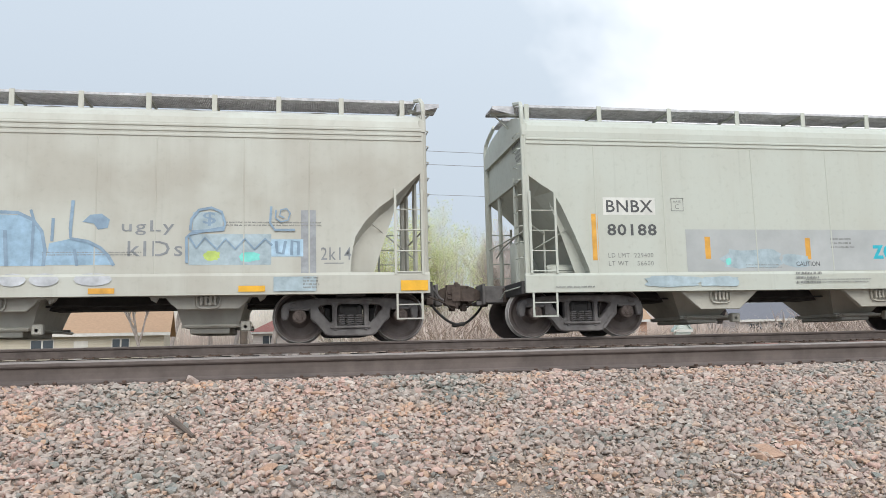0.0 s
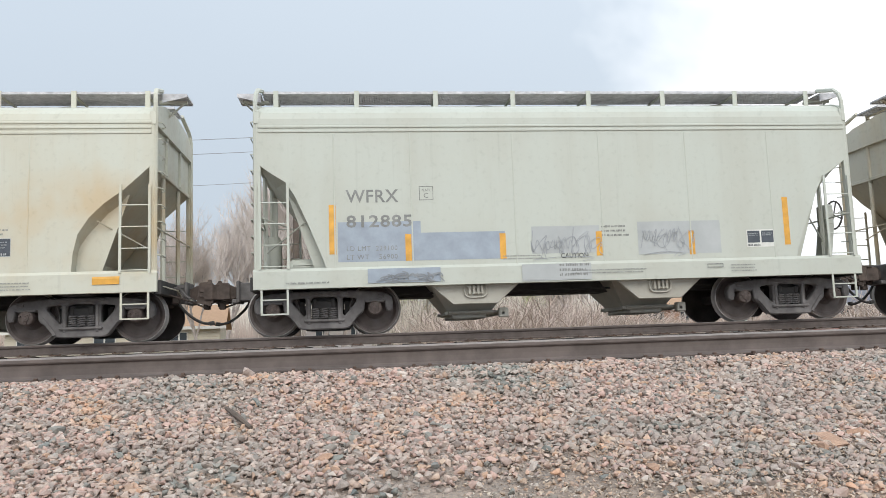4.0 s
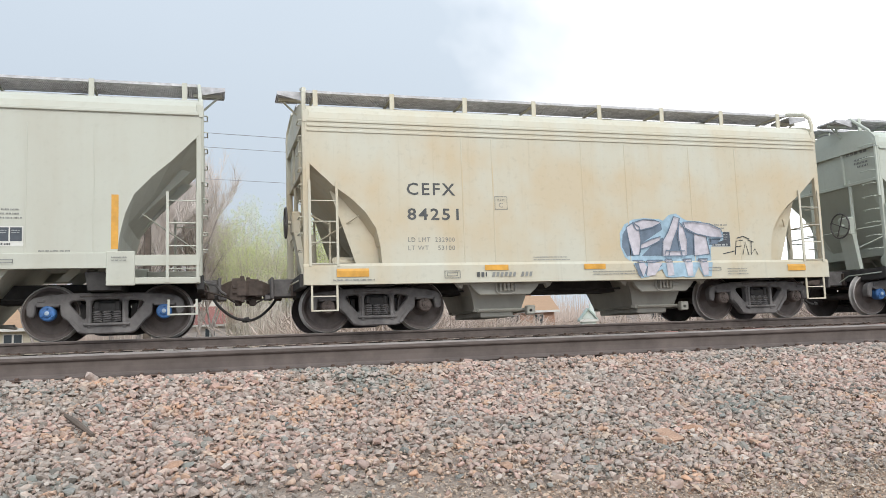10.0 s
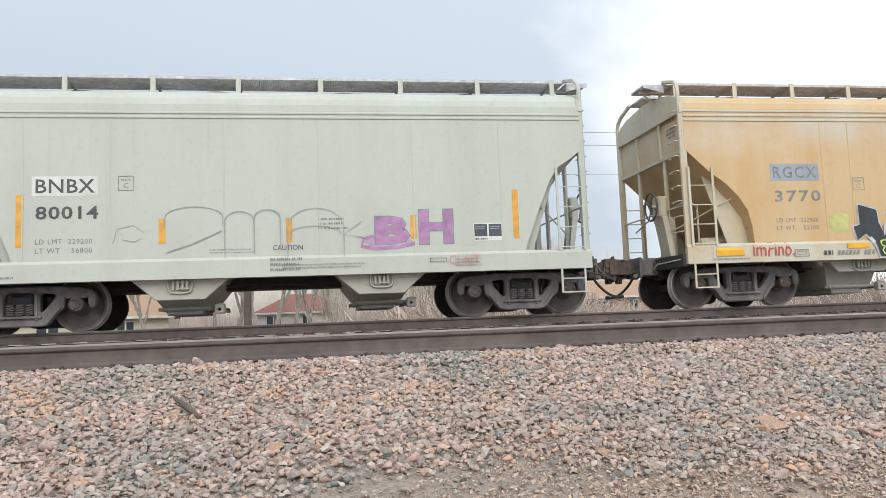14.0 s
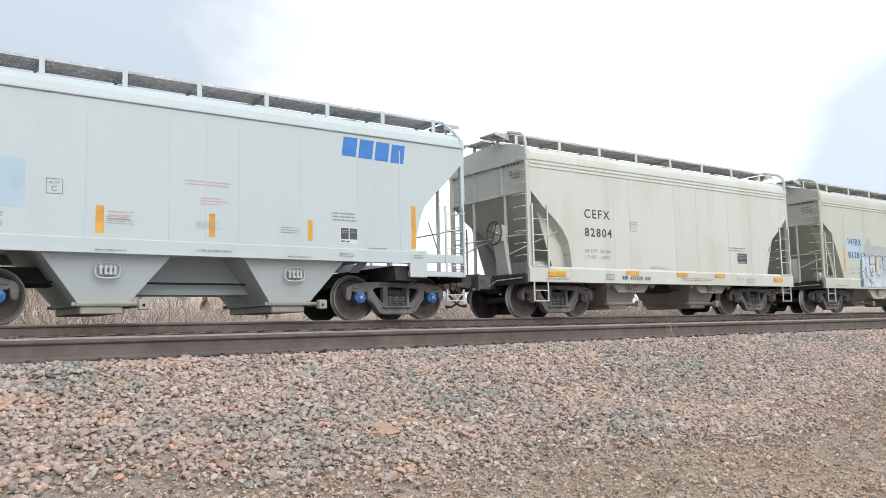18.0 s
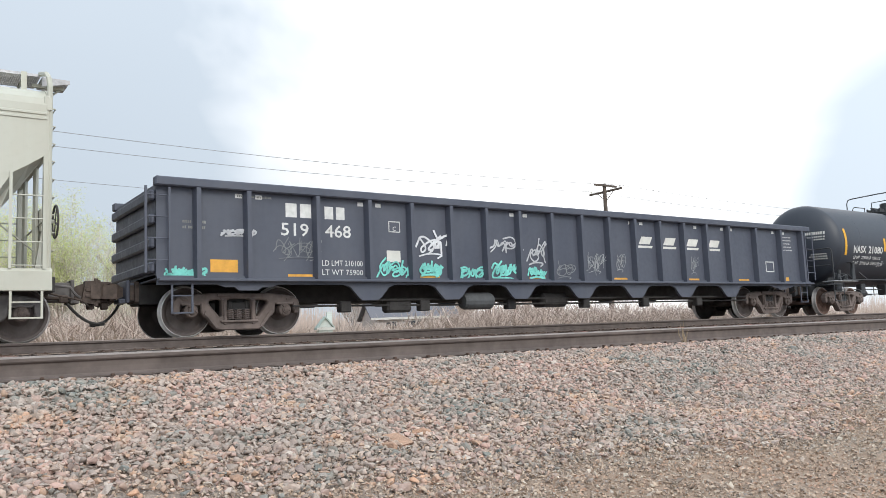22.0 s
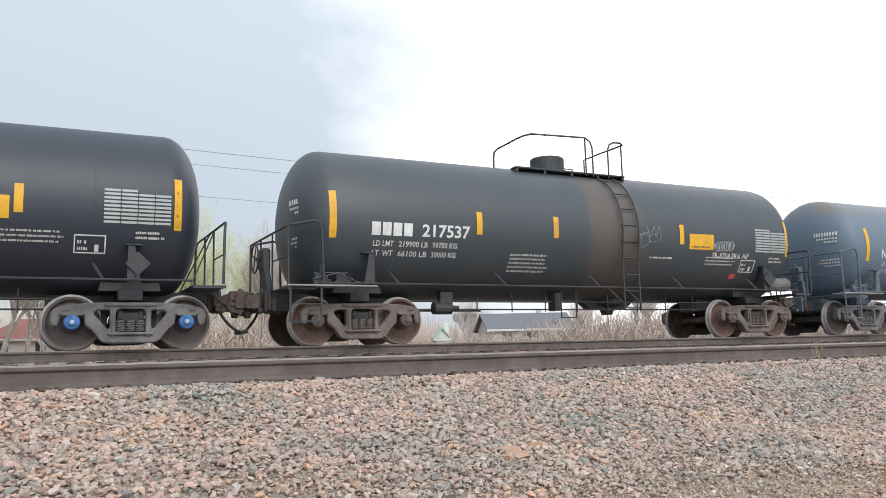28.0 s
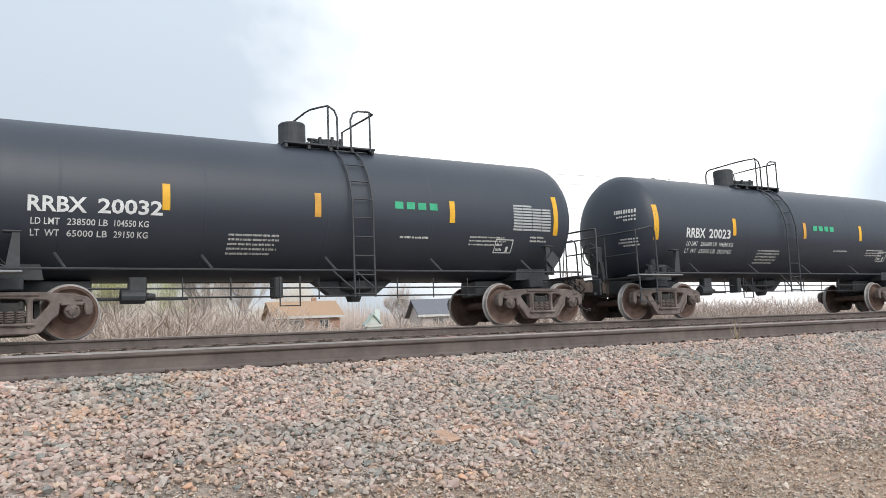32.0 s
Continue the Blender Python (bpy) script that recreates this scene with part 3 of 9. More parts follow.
# ---- freight car parts ----
def wheelset_mesh():
    """Two wheels on an axle, with the bearing cups and bolted end caps outside them."""
    m = Mesh()
    outer = [(0.0, -1.150), (0.030, -1.150), (0.036, -1.142), (0.060, -1.138), (0.066, -1.120), (0.108, -1.112), (0.124, -1.095), (0.128, -1.06), (0.128, -0.95), (0.11, -0.935),
             (0.075, -0.93), (0.075, -0.86), (0.11, -0.85), (0.125, -0.82), (0.15, -0.80),
             (0.19, -0.755), (0.34, -0.735), (0.385, -0.775), (0.395, -0.795), (0.44, -0.80), (0.455, -0.79), (0.457, -0.72), (0.462, -0.705),
             (0.482, -0.69), (0.484, -0.675), (0.474, -0.662), (0.40, -0.66), (0.36, -0.685), (0.20, -0.70), (0.13, -0.66), (0.085, -0.64), (0.08, 0.0)]
    slots = []
    for (r, h), (r2, h2) in zip(outer, outer[1:]):
        rr = (r + r2) / 2
        slots.append(3 if h2 < -1.141 else (2 if h < -0.94 else (1 if 0.446 < rr else 0)))
    m.turned(outer + [(r, -h) for r, h in reversed(outer[:-1])], 32, "y", slots=slots + slots[::-1])
    for side in (-1, 1):
        for k in range(3):
            a = 2 * math.pi * k / 3 + .4
            x, z, y0, y1 = .088 * math.cos(a), .088 * math.sin(a), side * 1.105, side * 1.142
            m.box(x - .017, x + .017, min(y0, y1), max(y0, y1), z - .017, z + .017, .005, 2)
    return m


def side_frame_mesh(s):
    """A cast side frame: arched top member, pedestal jaws, window for the springs and two lightening holes."""
    m = Mesh()
    half = [(0.0, 0.785), (0.42, 0.785), (0.70, 0.772), (0.95, 0.745), (1.12, 0.71), (1.20, 0.65), (1.225, 0.56), (1.215, 0.43), (1.17, 0.39), (1.11, 0.40), (1.085, 0.48),
            (1.08, 0.575), (0.72, 0.575), (0.705, 0.42), (0.66, 0.36), (0.60, 0.325), (0.47, 0.155), (0.42, 0.115), (0.32, 0.10)]
    outline = [(-x, z) for x, z in half[1:]][::-1] + half
    window = [(-0.235, 0.285), (0.235, 0.285), (0.235, 0.60), (0.215, 0.65), (0.16, 0.675), (-0.16, 0.675), (-0.215, 0.65), (-0.235, 0.60)]
    hole = [(0.325, 0.37), (0.345, 0.345), (0.37, 0.35), (0.56, 0.575), (0.57, 0.615), (0.54, 0.645), (0.36, 0.665), (0.325, 0.64)]
    m.plate(outline, [window, hole, [(-x, z) for x, z in hole]], s * 0.925, s * 1.07, 0.02)
    for d in (-1, 1):
        m.box(d * 0.9 - 0.165, d * 0.9 + 0.165, min(s * .91, s * 1.1), max(s * .91, s * 1.1), 0.56, 0.605, 0.012)
        m.box(d * 0.27 - 0.03, d * 0.27 + 0.03, min(s * 1.05, s * 1.095), max(s * 1.05, s * 1.095), 0.20, 0.66, 0.012)
        m.prism([(d * 0.66, 0.40), (d * 0.60, 0.345), (d * 0.44, 0.14), (d * 0.40, 0.17), (d * 0.58, 0.42), (d * 0.63, 0.46)], min(s * 1.06, s * 1.092), max(s * 1.06, s * 1.092))
        m.box(d * 1.0 - 0.06, d * 1.0 + 0.06, min(s * 1.06, s * 1.09), max(s * 1.06, s * 1.09), 0.64, 0.69, 0.01)
    m.box(-0.36, 0.36, min(s * 0.88, s * 1.12), max(s * 0.88, s * 1.12), 0.235, 0.285, 0.015)
    m.box(-0.42, 0.42, min(s * 1.05, s * 1.10), max(s * 1.05, s * 1.10), 0.715, 0.775, 0.015)
    return m


def spring_mesh():
    path = []
    for i in range(46):
        a = i * 2 * math.pi / 9
        path.append((0.066 * math.cos(a), 0.066 * math.sin(a), 0.285 + 0.19 * i / 45))
    return Mesh().tube(path, 0.017, 5)


def bolster_mesh():
    m = Mesh()
    m.prism([(-0.17, 0.42), (0.17, 0.42), (0.2, 0.62), (0.2, 0.70), (-0.2, 0.70), (-0.2, 0.62)], -0.90, 0.90)
    m.turned([(0.0, 0.79), (0.2, 0.79), (0.22, 0.7)], 16, "z")
    for s in (-1, 1):
        m.box(-0.215, 0.215, min(s * .88, s * 1.03), max(s * .88, s * 1.03), 0.478, 0.615, 0.02)
        m.box(-0.215, 0.215, min(s * .9, s * 1.06), max(s * .9, s * 1.06), 0.470, 0.495, 0.006)
        for d in (-1, 1):
            m.box(d * 0.16 - 0.035, d * 0.16 + 0.035, min(s * 1.0, s * 1.05), max(s * 1.0, s * 1.05), 0.50, 0.635, 0.012)
    for d in (-1, 1):
        m.box(d * 0.36 - 0.04, d * 0.36 + 0.04, -0.62, 0.62, 0.34, 0.46, 0.01)
        for s in (-1, 1):
            m.prism([(d * 0.36, 0.30), (d * 0.43, 0.30), (d * 0.445, 0.62), (d * 0.36, 0.60)], s * 0.70, s * 0.80)
    return m


WHEELSETS = {-1: [], 1: []}


def truck(car, x, frame_mat, wheel_mat, cap_mat, tread=None):
    """A two-axle truck under a car: bolster with side frames, springs and wheelsets."""
    # The bolster is near black to stand in for shade inside the side-frame openings.
    b = part("truck", cached("truck", bolster_mesh), MAT_DARK, car, "two-axle freight truck with cast side frames", (x, 0, 0))
    for s in (-1, 1):
        part("side_frame", cached("side_frame%d" % s, lambda: side_frame_mesh(s)), frame_mat, b)
        for x in (-0.155, 0.0, 0.155):
            part("spring", cached("spring", spring_mesh, True), frame_mat, b, at=(x, s * 1.0, 0))
    for d in (-1, 1):
        w = part("wheelset", cached("wheelset", wheelset_mesh, True), [wheel_mat, tread or MAT_TREAD, cap_mat, MAT_CAP_PIN if cap_mat is MAT_CAP_BLUE else cap_mat], b, at=(d * 0.9, 0, 0.457))
        WHEELSETS[d].append(w)
    return b


def coupler_mesh(reach):
    """Along +x from the draft gear to the knuckle."""
    m = Mesh()
    m.box(-0.75, -0.10, -0.26, 0.26, 0.62, 1.02, 0.03)
    m.box(-0.12, -0.03, -0.32, 0.32, 0.66, 1.06, 0.02)
    for y in (-.27, .27):
        m.box(-0.02, 0.10, y - .04, y + .04, 0.70, 0.98, 0.012)
    m.loft([[(x, -y, 0.87 - z), (x, y, 0.87 - z), (x, y, 0.87 + z), (x, -y, 0.87 + z)] for x, y, z in ((-0.1, 0.075, 0.08), (reach - 0.42, 0.075, 0.085), (reach - 0.30, 0.13, 0.14), (reach - 0.18, 0.19, 0.16))])
    m.prism([(reach - 0.30, 0.68), (reach - 0.10, 0.645), (reach + 0.0, 0.68), (reach + 0.02, 0.78), (reach + 0.02, 0.99), (reach - 0.04, 1.07), (reach - 0.24, 1.06)], -0.22, -0.02)
    m.prism([(reach - 0.30, 0.74), (reach - 0.02, 0.74), (reach + 0.02, 0.78), (reach + 0.02, 0.98), (reach - 0.30, 1.0)], 0.02, 0.20)
    m.loft([[(reach + dx, y, 0.74), (reach + dx + w, y, 0.74), (reach + dx + w, y, 1.01), (reach + dx, y, 1.01)] for dx, w, y in ((-0.16, 0.16, -0.27), (-0.13, 0.24, -0.15), (-0.10, 0.22, -0.04))])
    m.turned([(0.0, 1.11), (0.035, 1.11), (0.04, 1.08), (0.04, 0.62), (0.0, 0.60)], 8, "z", (reach - 0.06, -0.19, 0))
    m.box(reach - 0.19, reach - 0.07, -0.12, 0.0, 0.56, 0.70, 0.015)
    for z in (.80, .90):
        m.box(reach - 0.24, reach - 0.06, -0.245, -0.21, z - .025, z + .025, .008)
    m.tube([(-0.1, -0.9, 0.90), (0.06, -0.88, 0.80), (reach - 0.35, -0.5, 0.70), (reach - 0.16, -0.14, 0.60), (reach - 0.14, -0.05, 0.57)], 0.018, 5)
    m.tube([(0.0, -0.38, 1.0), (0.0, -0.40, 0.76), (max(.05, reach - .62), -0.40, 0.74)], 0.032, 6)
    m.box(max(.0, reach - .70), max(.1, reach - .56), -.47, -.33, .66, .80, .02)
    return m


def hose_mesh(reach):
    """From the angle cock a short drop into a slack loop that meets the next car's."""
    m = Mesh()
    x0 = max(.06, reach - .60)
    path = [(x0, -0.40, 0.74), (x0 + .03, -0.40, 0.66)]
    for i in range(1, 10):
        t = i / 9
        path.append((x0 + .03 + (reach - x0 - .07) * t, -0.40 + .05 * t, 0.66 - 0.37 * math.sin(t * math.pi * 0.5)**.85))
    m.tube(path, 0.026, 7)
    m.tube([path[-1], (reach + 0.05, -0.34, 0.30)], 0.04, 6)
    return m


def draft_sill_mesh(reach):
    """The end of the centre sill with its striker casting and carrier iron."""
    end = max(.12, reach - .44)
    m = Mesh().box(-0.4, end - .04, -0.25, 0.25, 0.70, 1.03, 0.015)
    m.box(end - .06, end, -0.33, 0.33, 0.66, 1.07, 0.015)
    m.box(end - .03, end + .10, -0.22, 0.22, 0.66, 0.735, 0.012)
    for z in (.76, .98):
        m.box(-0.3, end - .05, -0.275, -0.245, z - .025, z + .025, 0.006)
    m.tube([(-.2, -.55, 1.0), (end - .1, -.50, .93), (end, -.46, .80), (end + .08, -.42, .75)], .024, 6)
    return m


def couplers(car, left, right, lx, rx, mat=None):
    """Couplers and air hoses: sill ends at left and right, pulling faces at lx and rx."""
    for e, reach, d in ((left, left - lx, -1), (right, rx - right, 1)):
        reach = round(reach, 2)
        for ob in pieces(("draft_sill", "striker", "carrier_iron", "sill_flange", "sill_flange", "trainline_pipe"), "draft_sill%.2f" % reach, lambda: draft_sill_mesh(reach), mat or MAT_TRUCK, car, (e, 0, 0)):
            if d < 0:
                ob.rotation_euler = (0, 0, math.pi)
        for nm, fn, mt, lab in (("coupler", coupler_mesh, MAT_COUPLER, "rust-brown knuckle coupler"), ("air_hose", hose_mesh, MAT_HOSE, "black rubber air hose")):
            ob = part(nm, cached("%s%.2f" % (nm, reach), lambda: fn(reach), nm == "air_hose"), mt, car, lab, (e, 0, 0))
            if d < 0:
                ob.rotation_euler = (0, 0, math.pi)


def ladder(car, x0, x1, y, z0, z1, k, mat, bar=0.022, rung=0.011, gap=0.0):
    """Two flat stiles, and each rung between them as a piece of its own."""
    stiles = cached(("stiles", round(x1 - x0, 3), round(z1 - z0, 3)), lambda: Mesh().box(-bar, bar, -0.012, 0.012, 0, z1 - z0).box(x1 - x0 - bar, x1 - x0 + bar, -0.012, 0.012, 0, z1 - z0))
    ob = part("ladder", stiles, mat, car, at=(x0, y, z0))
    step = cached(("rung", round(x1 - x0, 3)), lambda: Mesh().tube([(0, 0, 0), (x1 - x0, 0, 0)], rung, 5))
    for i in range(k):
        part("rung", step, mat, ob, at=(0, 0, .05 + gap * i if gap else (z1 - z0) * (i + 0.6) / k))
    return ob


def step_mesh(x0, x1, y, z0, z1):
    """A U-shaped sill step."""
    m = Mesh()
    for x in (x0, x1):
        m.box(x - 0.018, x + 0.018, y - 0.01, y + 0.01, z0, z1)
    m.box(x0, x1, y - 0.03, y + 0.03, z0, z0 + 0.025)
    m.box(x0, x1, y - 0.012, y + 0.012, (z0 + z1) / 2, (z0 + z1) / 2 + 0.02)
    return m


def grating_mesh(x0, x1, y0, y1, z):
    m = Mesh()
    k = int((x1 - x0) / 0.032)
    for i in range(k + 1):
        x = x0 + (x1 - x0) * i / k
        m.box(x - 0.008, x + 0.008, y0, y1, z - 0.03, z)
    for i in range(13):
        y = y0 + (y1 - y0) * i / 12
        w = 0.012 if i in (0, 12) else 0.009
        m.box(x0, x1, y - w, y + w, z - 0.045 if i in (0, 12) else z - 0.034, z + 0.002)
    return m


# ---- lettering and spray paint, laid on a car's side ----
GLYPHS = {}


def text_mesh(text, bold, space=1.0):
    if (text, bold, space) not in GLYPHS:
        cu = bpy.data.curves.new("lettering", "FONT")
        cu.body, cu.size, cu.resolution_u = text, 1.0, 2
        cu.offset = 0.011 if bold is True else float(bold)
        cu.space_character = space
        ob = bpy.data.objects.new("lettering", cu)
        me = bpy.data.meshes.new_from_object(ob)
        vs = [tuple(v.co) for v in me.vertices]
        fs = [tuple(p.vertices) for p in me.polygons]
        xs, ys = [v[0] for v in vs], [v[1] for v in vs]
        bpy.data.objects.remove(ob)
        bpy.data.curves.remove(cu)
        bpy.data.meshes.remove(me)
        GLYPHS[text, bold, space] = ([((x - min(xs)) / (max(xs) - min(xs)), (y - min(ys)) / (max(ys) - min(ys))) for x, y, _ in vs], fs)
    return GLYPHS[text, bold, space]


class Side:
    """The camera-facing side of a car: maps x and height to a point just off its skin."""

    def __init__(self, car, depth, step=-1.0):
        self.car, self.depth, self.step = car, depth, step

    def at(self, x, z, off=0.004):
        return (x, self.depth(x, z) - off, z)

    def letter(self, text, x, z, w, h, mat, bold=True, off=0.005, name="lettering", space=1.0):
        vs, fs = text_mesh(text, bold, space)
        return part(name, Mesh().add([self.at(x + u * w, z + v * h, off) for u, v in vs], fs), mat, self.car)

    def panel(self, x0, x1, z0, z1, mat, name="decal", off=0.003, label="", k=2, lean=0.0):
        vs, fs = [], []
        for i in range(k + 1):
            z = z0 + (z1 - z0) * i / k
            vs += [self.at(x0 + lean * i / k, z, off), self.at(x1 + lean * i / k, z, off)]
            if i:
                fs.append((2 * i - 2, 2 * i - 1, 2 * i + 1, 2 * i))
        return part(name, Mesh().add(vs, fs), mat, self.car, label)

    def bars(self, x0, x1, z0, z1, lines, mat, seed=1, off=0.005, fill=0.5):
        """Lines of lettering too small to read, as narrow bars in groups."""
        r = random.Random(seed)
        m = Mesh()
        step = (z1 - z0) / lines
        h = step * fill
        for i in range(lines):
            z = z1 - step * (i + 1)
            x, end = x0, x1 - r.uniform(0, 0.22) * (x1 - x0)
            while x < end - 0.02:
                for _ in range(r.randint(2, 7)):
                    w = h * r.uniform(.35, .6)
                    if x + w > end:
                        break
                    hh = h * r.choice((1, 1, .85))
                    m.add([self.at(x, z, off), self.at(x + w, z, off), self.at(x + w, z + hh, off), self.at(x, z + hh, off)], [(0, 1, 2, 3)])
                    x += w + h * .22
                x += h * r.uniform(.4, .7)
        return part("small_lettering", m, mat, self.car, "rows of tiny stencilled marks")

    def border(self, x0, x1, z0, z1, t, mat, name="stencil_box"):
        m = Mesh()
        for a, b, c, d in ((x0, x1, z0, z0 + t), (x0, x1, z1 - t, z1), (x0, x0 + t, z0, z1), (x1 - t, x1, z0, z1)):
            for k in range(4):
                p, q = c + (d - c) * k / 4, c + (d - c) * (k + 1) / 4
                m.add([self.at(a, p, .006), self.at(b, p, .006), self.at(b, q, .006), self.at(a, q, .006)], [(0, 1, 2, 3)])
        return part(name, m, mat, self.car)

    def stroke(self, m, pts, w, off=0.006, slot=0):
        """A ribbon along points (x, z), each stroke a hair above those before it."""
        k = len(pts)
        vs = []
        off += .0006 * (len(m.f) % 40)
        for i, (x, z) in enumerate(pts):
            x0, z0 = pts[max(i - 1, 0)]
            x1, z1 = pts[min(i + 1, k - 1)]
            d = math.hypot(x1 - x0, z1 - z0) or 1
            nx, nz = -(z1 - z0) / d * w / 2, (x1 - x0) / d * w / 2
            vs += [self.at(x + nx, z + nz, off + .0002 * i), self.at(x - nx, z - nz, off + .0002 * i)]
        m.add(vs, [(2 * i, 2 * i + 1, 2 * i + 3, 2 * i + 2) for i in range(k - 1)], slot)

    def tag(self, x, z, w, h, color, seed, width=0.02, loops=9, label=""):
        """A scrawled signature in one can of paint: slanted, overlapping strokes and a swash."""
        r = random.Random(seed)
        m = Mesh()
        shapes = ([(0, .05), (.22, 1), (.34, .15), (.58, 1.05), (.7, .1), (1, .85)], [(.95, .8), (.4, 1), (.05, .6), (.4, .15), (.85, .4), (.55, .75), (.3, .5)],
                  [(0, .9), (.5, .2), (.2, -.05), (.1, .4), (.9, .95), (1, .3)], [(.1, 0), (.3, .9), (.5, .3), (.9, .9), (.7, .4), (1.1, .1)],
                  [(.5, .95), (.1, .7), (.15, .2), (.6, 0), (.95, .4), (.7, .8), (.35, .6)], [(.1, 1.05), (.2, -.1), (.5, .5), (.95, 1.0), (.6, .4), (1.05, -.15)])
        n = max(2, min(5, round(w / h * 2.0)))
        step = w / n

        def run(pts):
            for _ in range(2):
                out = [pts[0]]
                for a, b in zip(pts, pts[1:]):
                    out += [(a[0] * .75 + b[0] * .25, a[1] * .75 + b[1] * .25), (a[0] * .25 + b[0] * .75, a[1] * .25 + b[1] * .75)]
                pts = out + [pts[-1]]
            self.stroke(m, pts, width * r.uniform(.8, 1.15))
        for i in range(n):
            for _ in range(2):
                dz, hh, ww = r.uniform(0, .25) * h, r.uniform(.55, .9) * h, step * r.uniform(1.1, 1.7)
                flip = r.random() < .4
                run([(x + step * i + ((1 - u if flip else u) + r.uniform(-.12, .12)) * ww + .22 * v * hh, z + dz + (v + r.uniform(-.12, .12)) * hh) for u, v in shapes[r.randrange(len(shapes))]])
        if r.random() < .7:
            run([(x + w * .1, z - .05 * h), (x + w * .5, z + .06 * h), (x + w * 1.05, z + .02 * h), (x + w * .8, z - .12 * h)])
        return part("graffiti", m, SPRAY[color], self.car, label or "scrawled spray-paint tag")

    def fan(self, x, z, w, h, color, seed, width=0.03, label=""):
        """A spiky fan-shaped tag: flaring strokes over a low arc."""
        r = random.Random(seed)
        m = Mesh()
        n = 9
        for i in range(n):
            u = i / (n - 1)
            a = math.radians(165 - 150 * u) + r.uniform(-.1, .1)
            lo, hi = r.uniform(.16, .3), r.uniform(.75, 1.0)
            pts = [(x + w / 2 + math.cos(a + b) * w / 2 * k, z + .12 * h + math.sin(a) * h * .85 * k) for k, b in ((lo, .2), ((lo + hi) / 2, .06), (hi, -.05))]
            self.stroke(m, pts, width * r.uniform(.7, 1.3))
            if i % 2:
                self.stroke(m, [(pts[0][0], pts[0][1]), (pts[0][0] + .12 * w, pts[0][1] + .2 * h), (pts[0][0] + .2 * w, pts[0][1] + .02 * h)], width * .8)
        self.stroke(m, [(x + w * (.15 + .7 * k / 8), z + h * (.18 * math.sin(math.pi * k / 8))) for k in range(9)], width)
        return part("graffiti", m, SPRAY[color], self.car, label or "spiky fan-shaped spray tag")

    def bubble(self, x, z, w, h, letters, color, seed, width=0.011, label=""):
        """Thin outlines of rounded letters, with a curl at either end."""
        r = random.Random(seed)
        m = Mesh()
        step = w / (letters + 1)
        for i in range(letters):
            cx, cz = x + step * (i + 1), z + h * r.uniform(.45, .55)
            q = r.uniform(2.2, 3.4)
            pts = []
            for k in range(15):
                a = 2 * math.pi * k / 14
                c, s_ = math.cos(a), math.sin(a)
                f = (abs(c)**q + abs(s_)**q)**(-1 / q) * (1 + .06 * math.sin(3 * a + i))
                pts.append((cx + c * f * step * .46 + s_ * f * .06 * h, cz + s_ * f * h * .46))
            self.stroke(m, pts, width)
            e = r.choice((-1, 1))
            self.stroke(m, [(cx - .1 * step * e, cz + .22 * h), (cx + .14 * step * e, cz + .05 * h), (cx - .06 * step * e, cz - .06 * h), (cx + .12 * step * e, cz - .25 * h)], width)
        for d, ex in ((-1, x + step * .5), (1, x + w - step * .5)):
            for k in (-.1, .06, .2):
                self.stroke(m, [(ex, z + h * .45), (ex + d * step * .3, z + h * (.45 + k)), (ex + d * step * .55, z + h * (.42 + 1.6 * k))], width)
        return part("graffiti", m, SPRAY[color], self.car, label or "thin outlined spray tag")

    def fill(self, m, pts, off=0.006, slot=0):
        """A flat painted shape with corners (x, z), cut where the skin steps out to the sill."""
        for keep, edge in ((1, self.step + .002), (-1, self.step - .002)):
            out = []
            for (ax, az), (bx, bz) in zip(pts, pts[1:] + pts[:1]):
                if keep * (az - edge) >= 0:
                    out.append((ax, az))
                if (az - edge) * (bz - edge) < 0:
                    out.append((ax + (bx - ax) * (edge - az) / (bz - az), edge))
            if len(out) > 2:
                m.add([self.at(x, z, off) for x, z in out], [tuple(range(len(out)))], slot)

    def throw_up(self, text, x, z, w, h, layers, space=0.95, label=""):
        """Fat painted letters in layers of (colour, growth, weight), the widest first."""
        for i, (color, grow, weight) in enumerate(layers):
            ob = self.letter(text, x - grow, z - grow, w + 2 * grow, h + 2 * grow, SPRAY[color], weight, .005 + .0016 * i, "graffiti", space)
            if label:
                ob["label"] = label

    def arch(self, m, x0, x1, z0, z1, width, foot=1.0):
        """A rounded outline, open below, its second leg reaching down by foot."""
        mid, rad = (x0 + x1) / 2, (x1 - x0) / 2
        rise = min(rad * .7, (z1 - z0) * .5)
        pts = [(x0, z0)] + [(mid - rad * math.cos(a), z1 - rise + rise * math.sin(a)) for a in (math.pi * k / 10 for k in range(11))] + [(x1, z1 - rise - (z1 - rise - z0) * foot)]
        self.stroke(m, pts, width)

    def smear(self, x0, x1, z0, z1, color, seed, label="", off=0.0036):
        """An uneven patch of thin spray."""
        r = random.Random(seed)
        pts = []
        for i in range(20):
            a = 2 * math.pi * i / 20
            q = r.uniform(.72, 1.0)
            pts.append(((x0 + x1) / 2 + (x1 - x0) / 2 * q * math.copysign(abs(math.cos(a))**.6, math.cos(a)), (z0 + z1) / 2 + (z1 - z0) / 2 * q * math.copysign(abs(math.sin(a))**.6, math.sin(a))))
        return part("graffiti", Mesh().add([self.at(px, pz, off) for px, pz in pts], [tuple(range(20))]), SPRAY[color], self.car, label or "thin sprayed smear")


# ---- covered hopper cars ----
HALF_W = 1.55


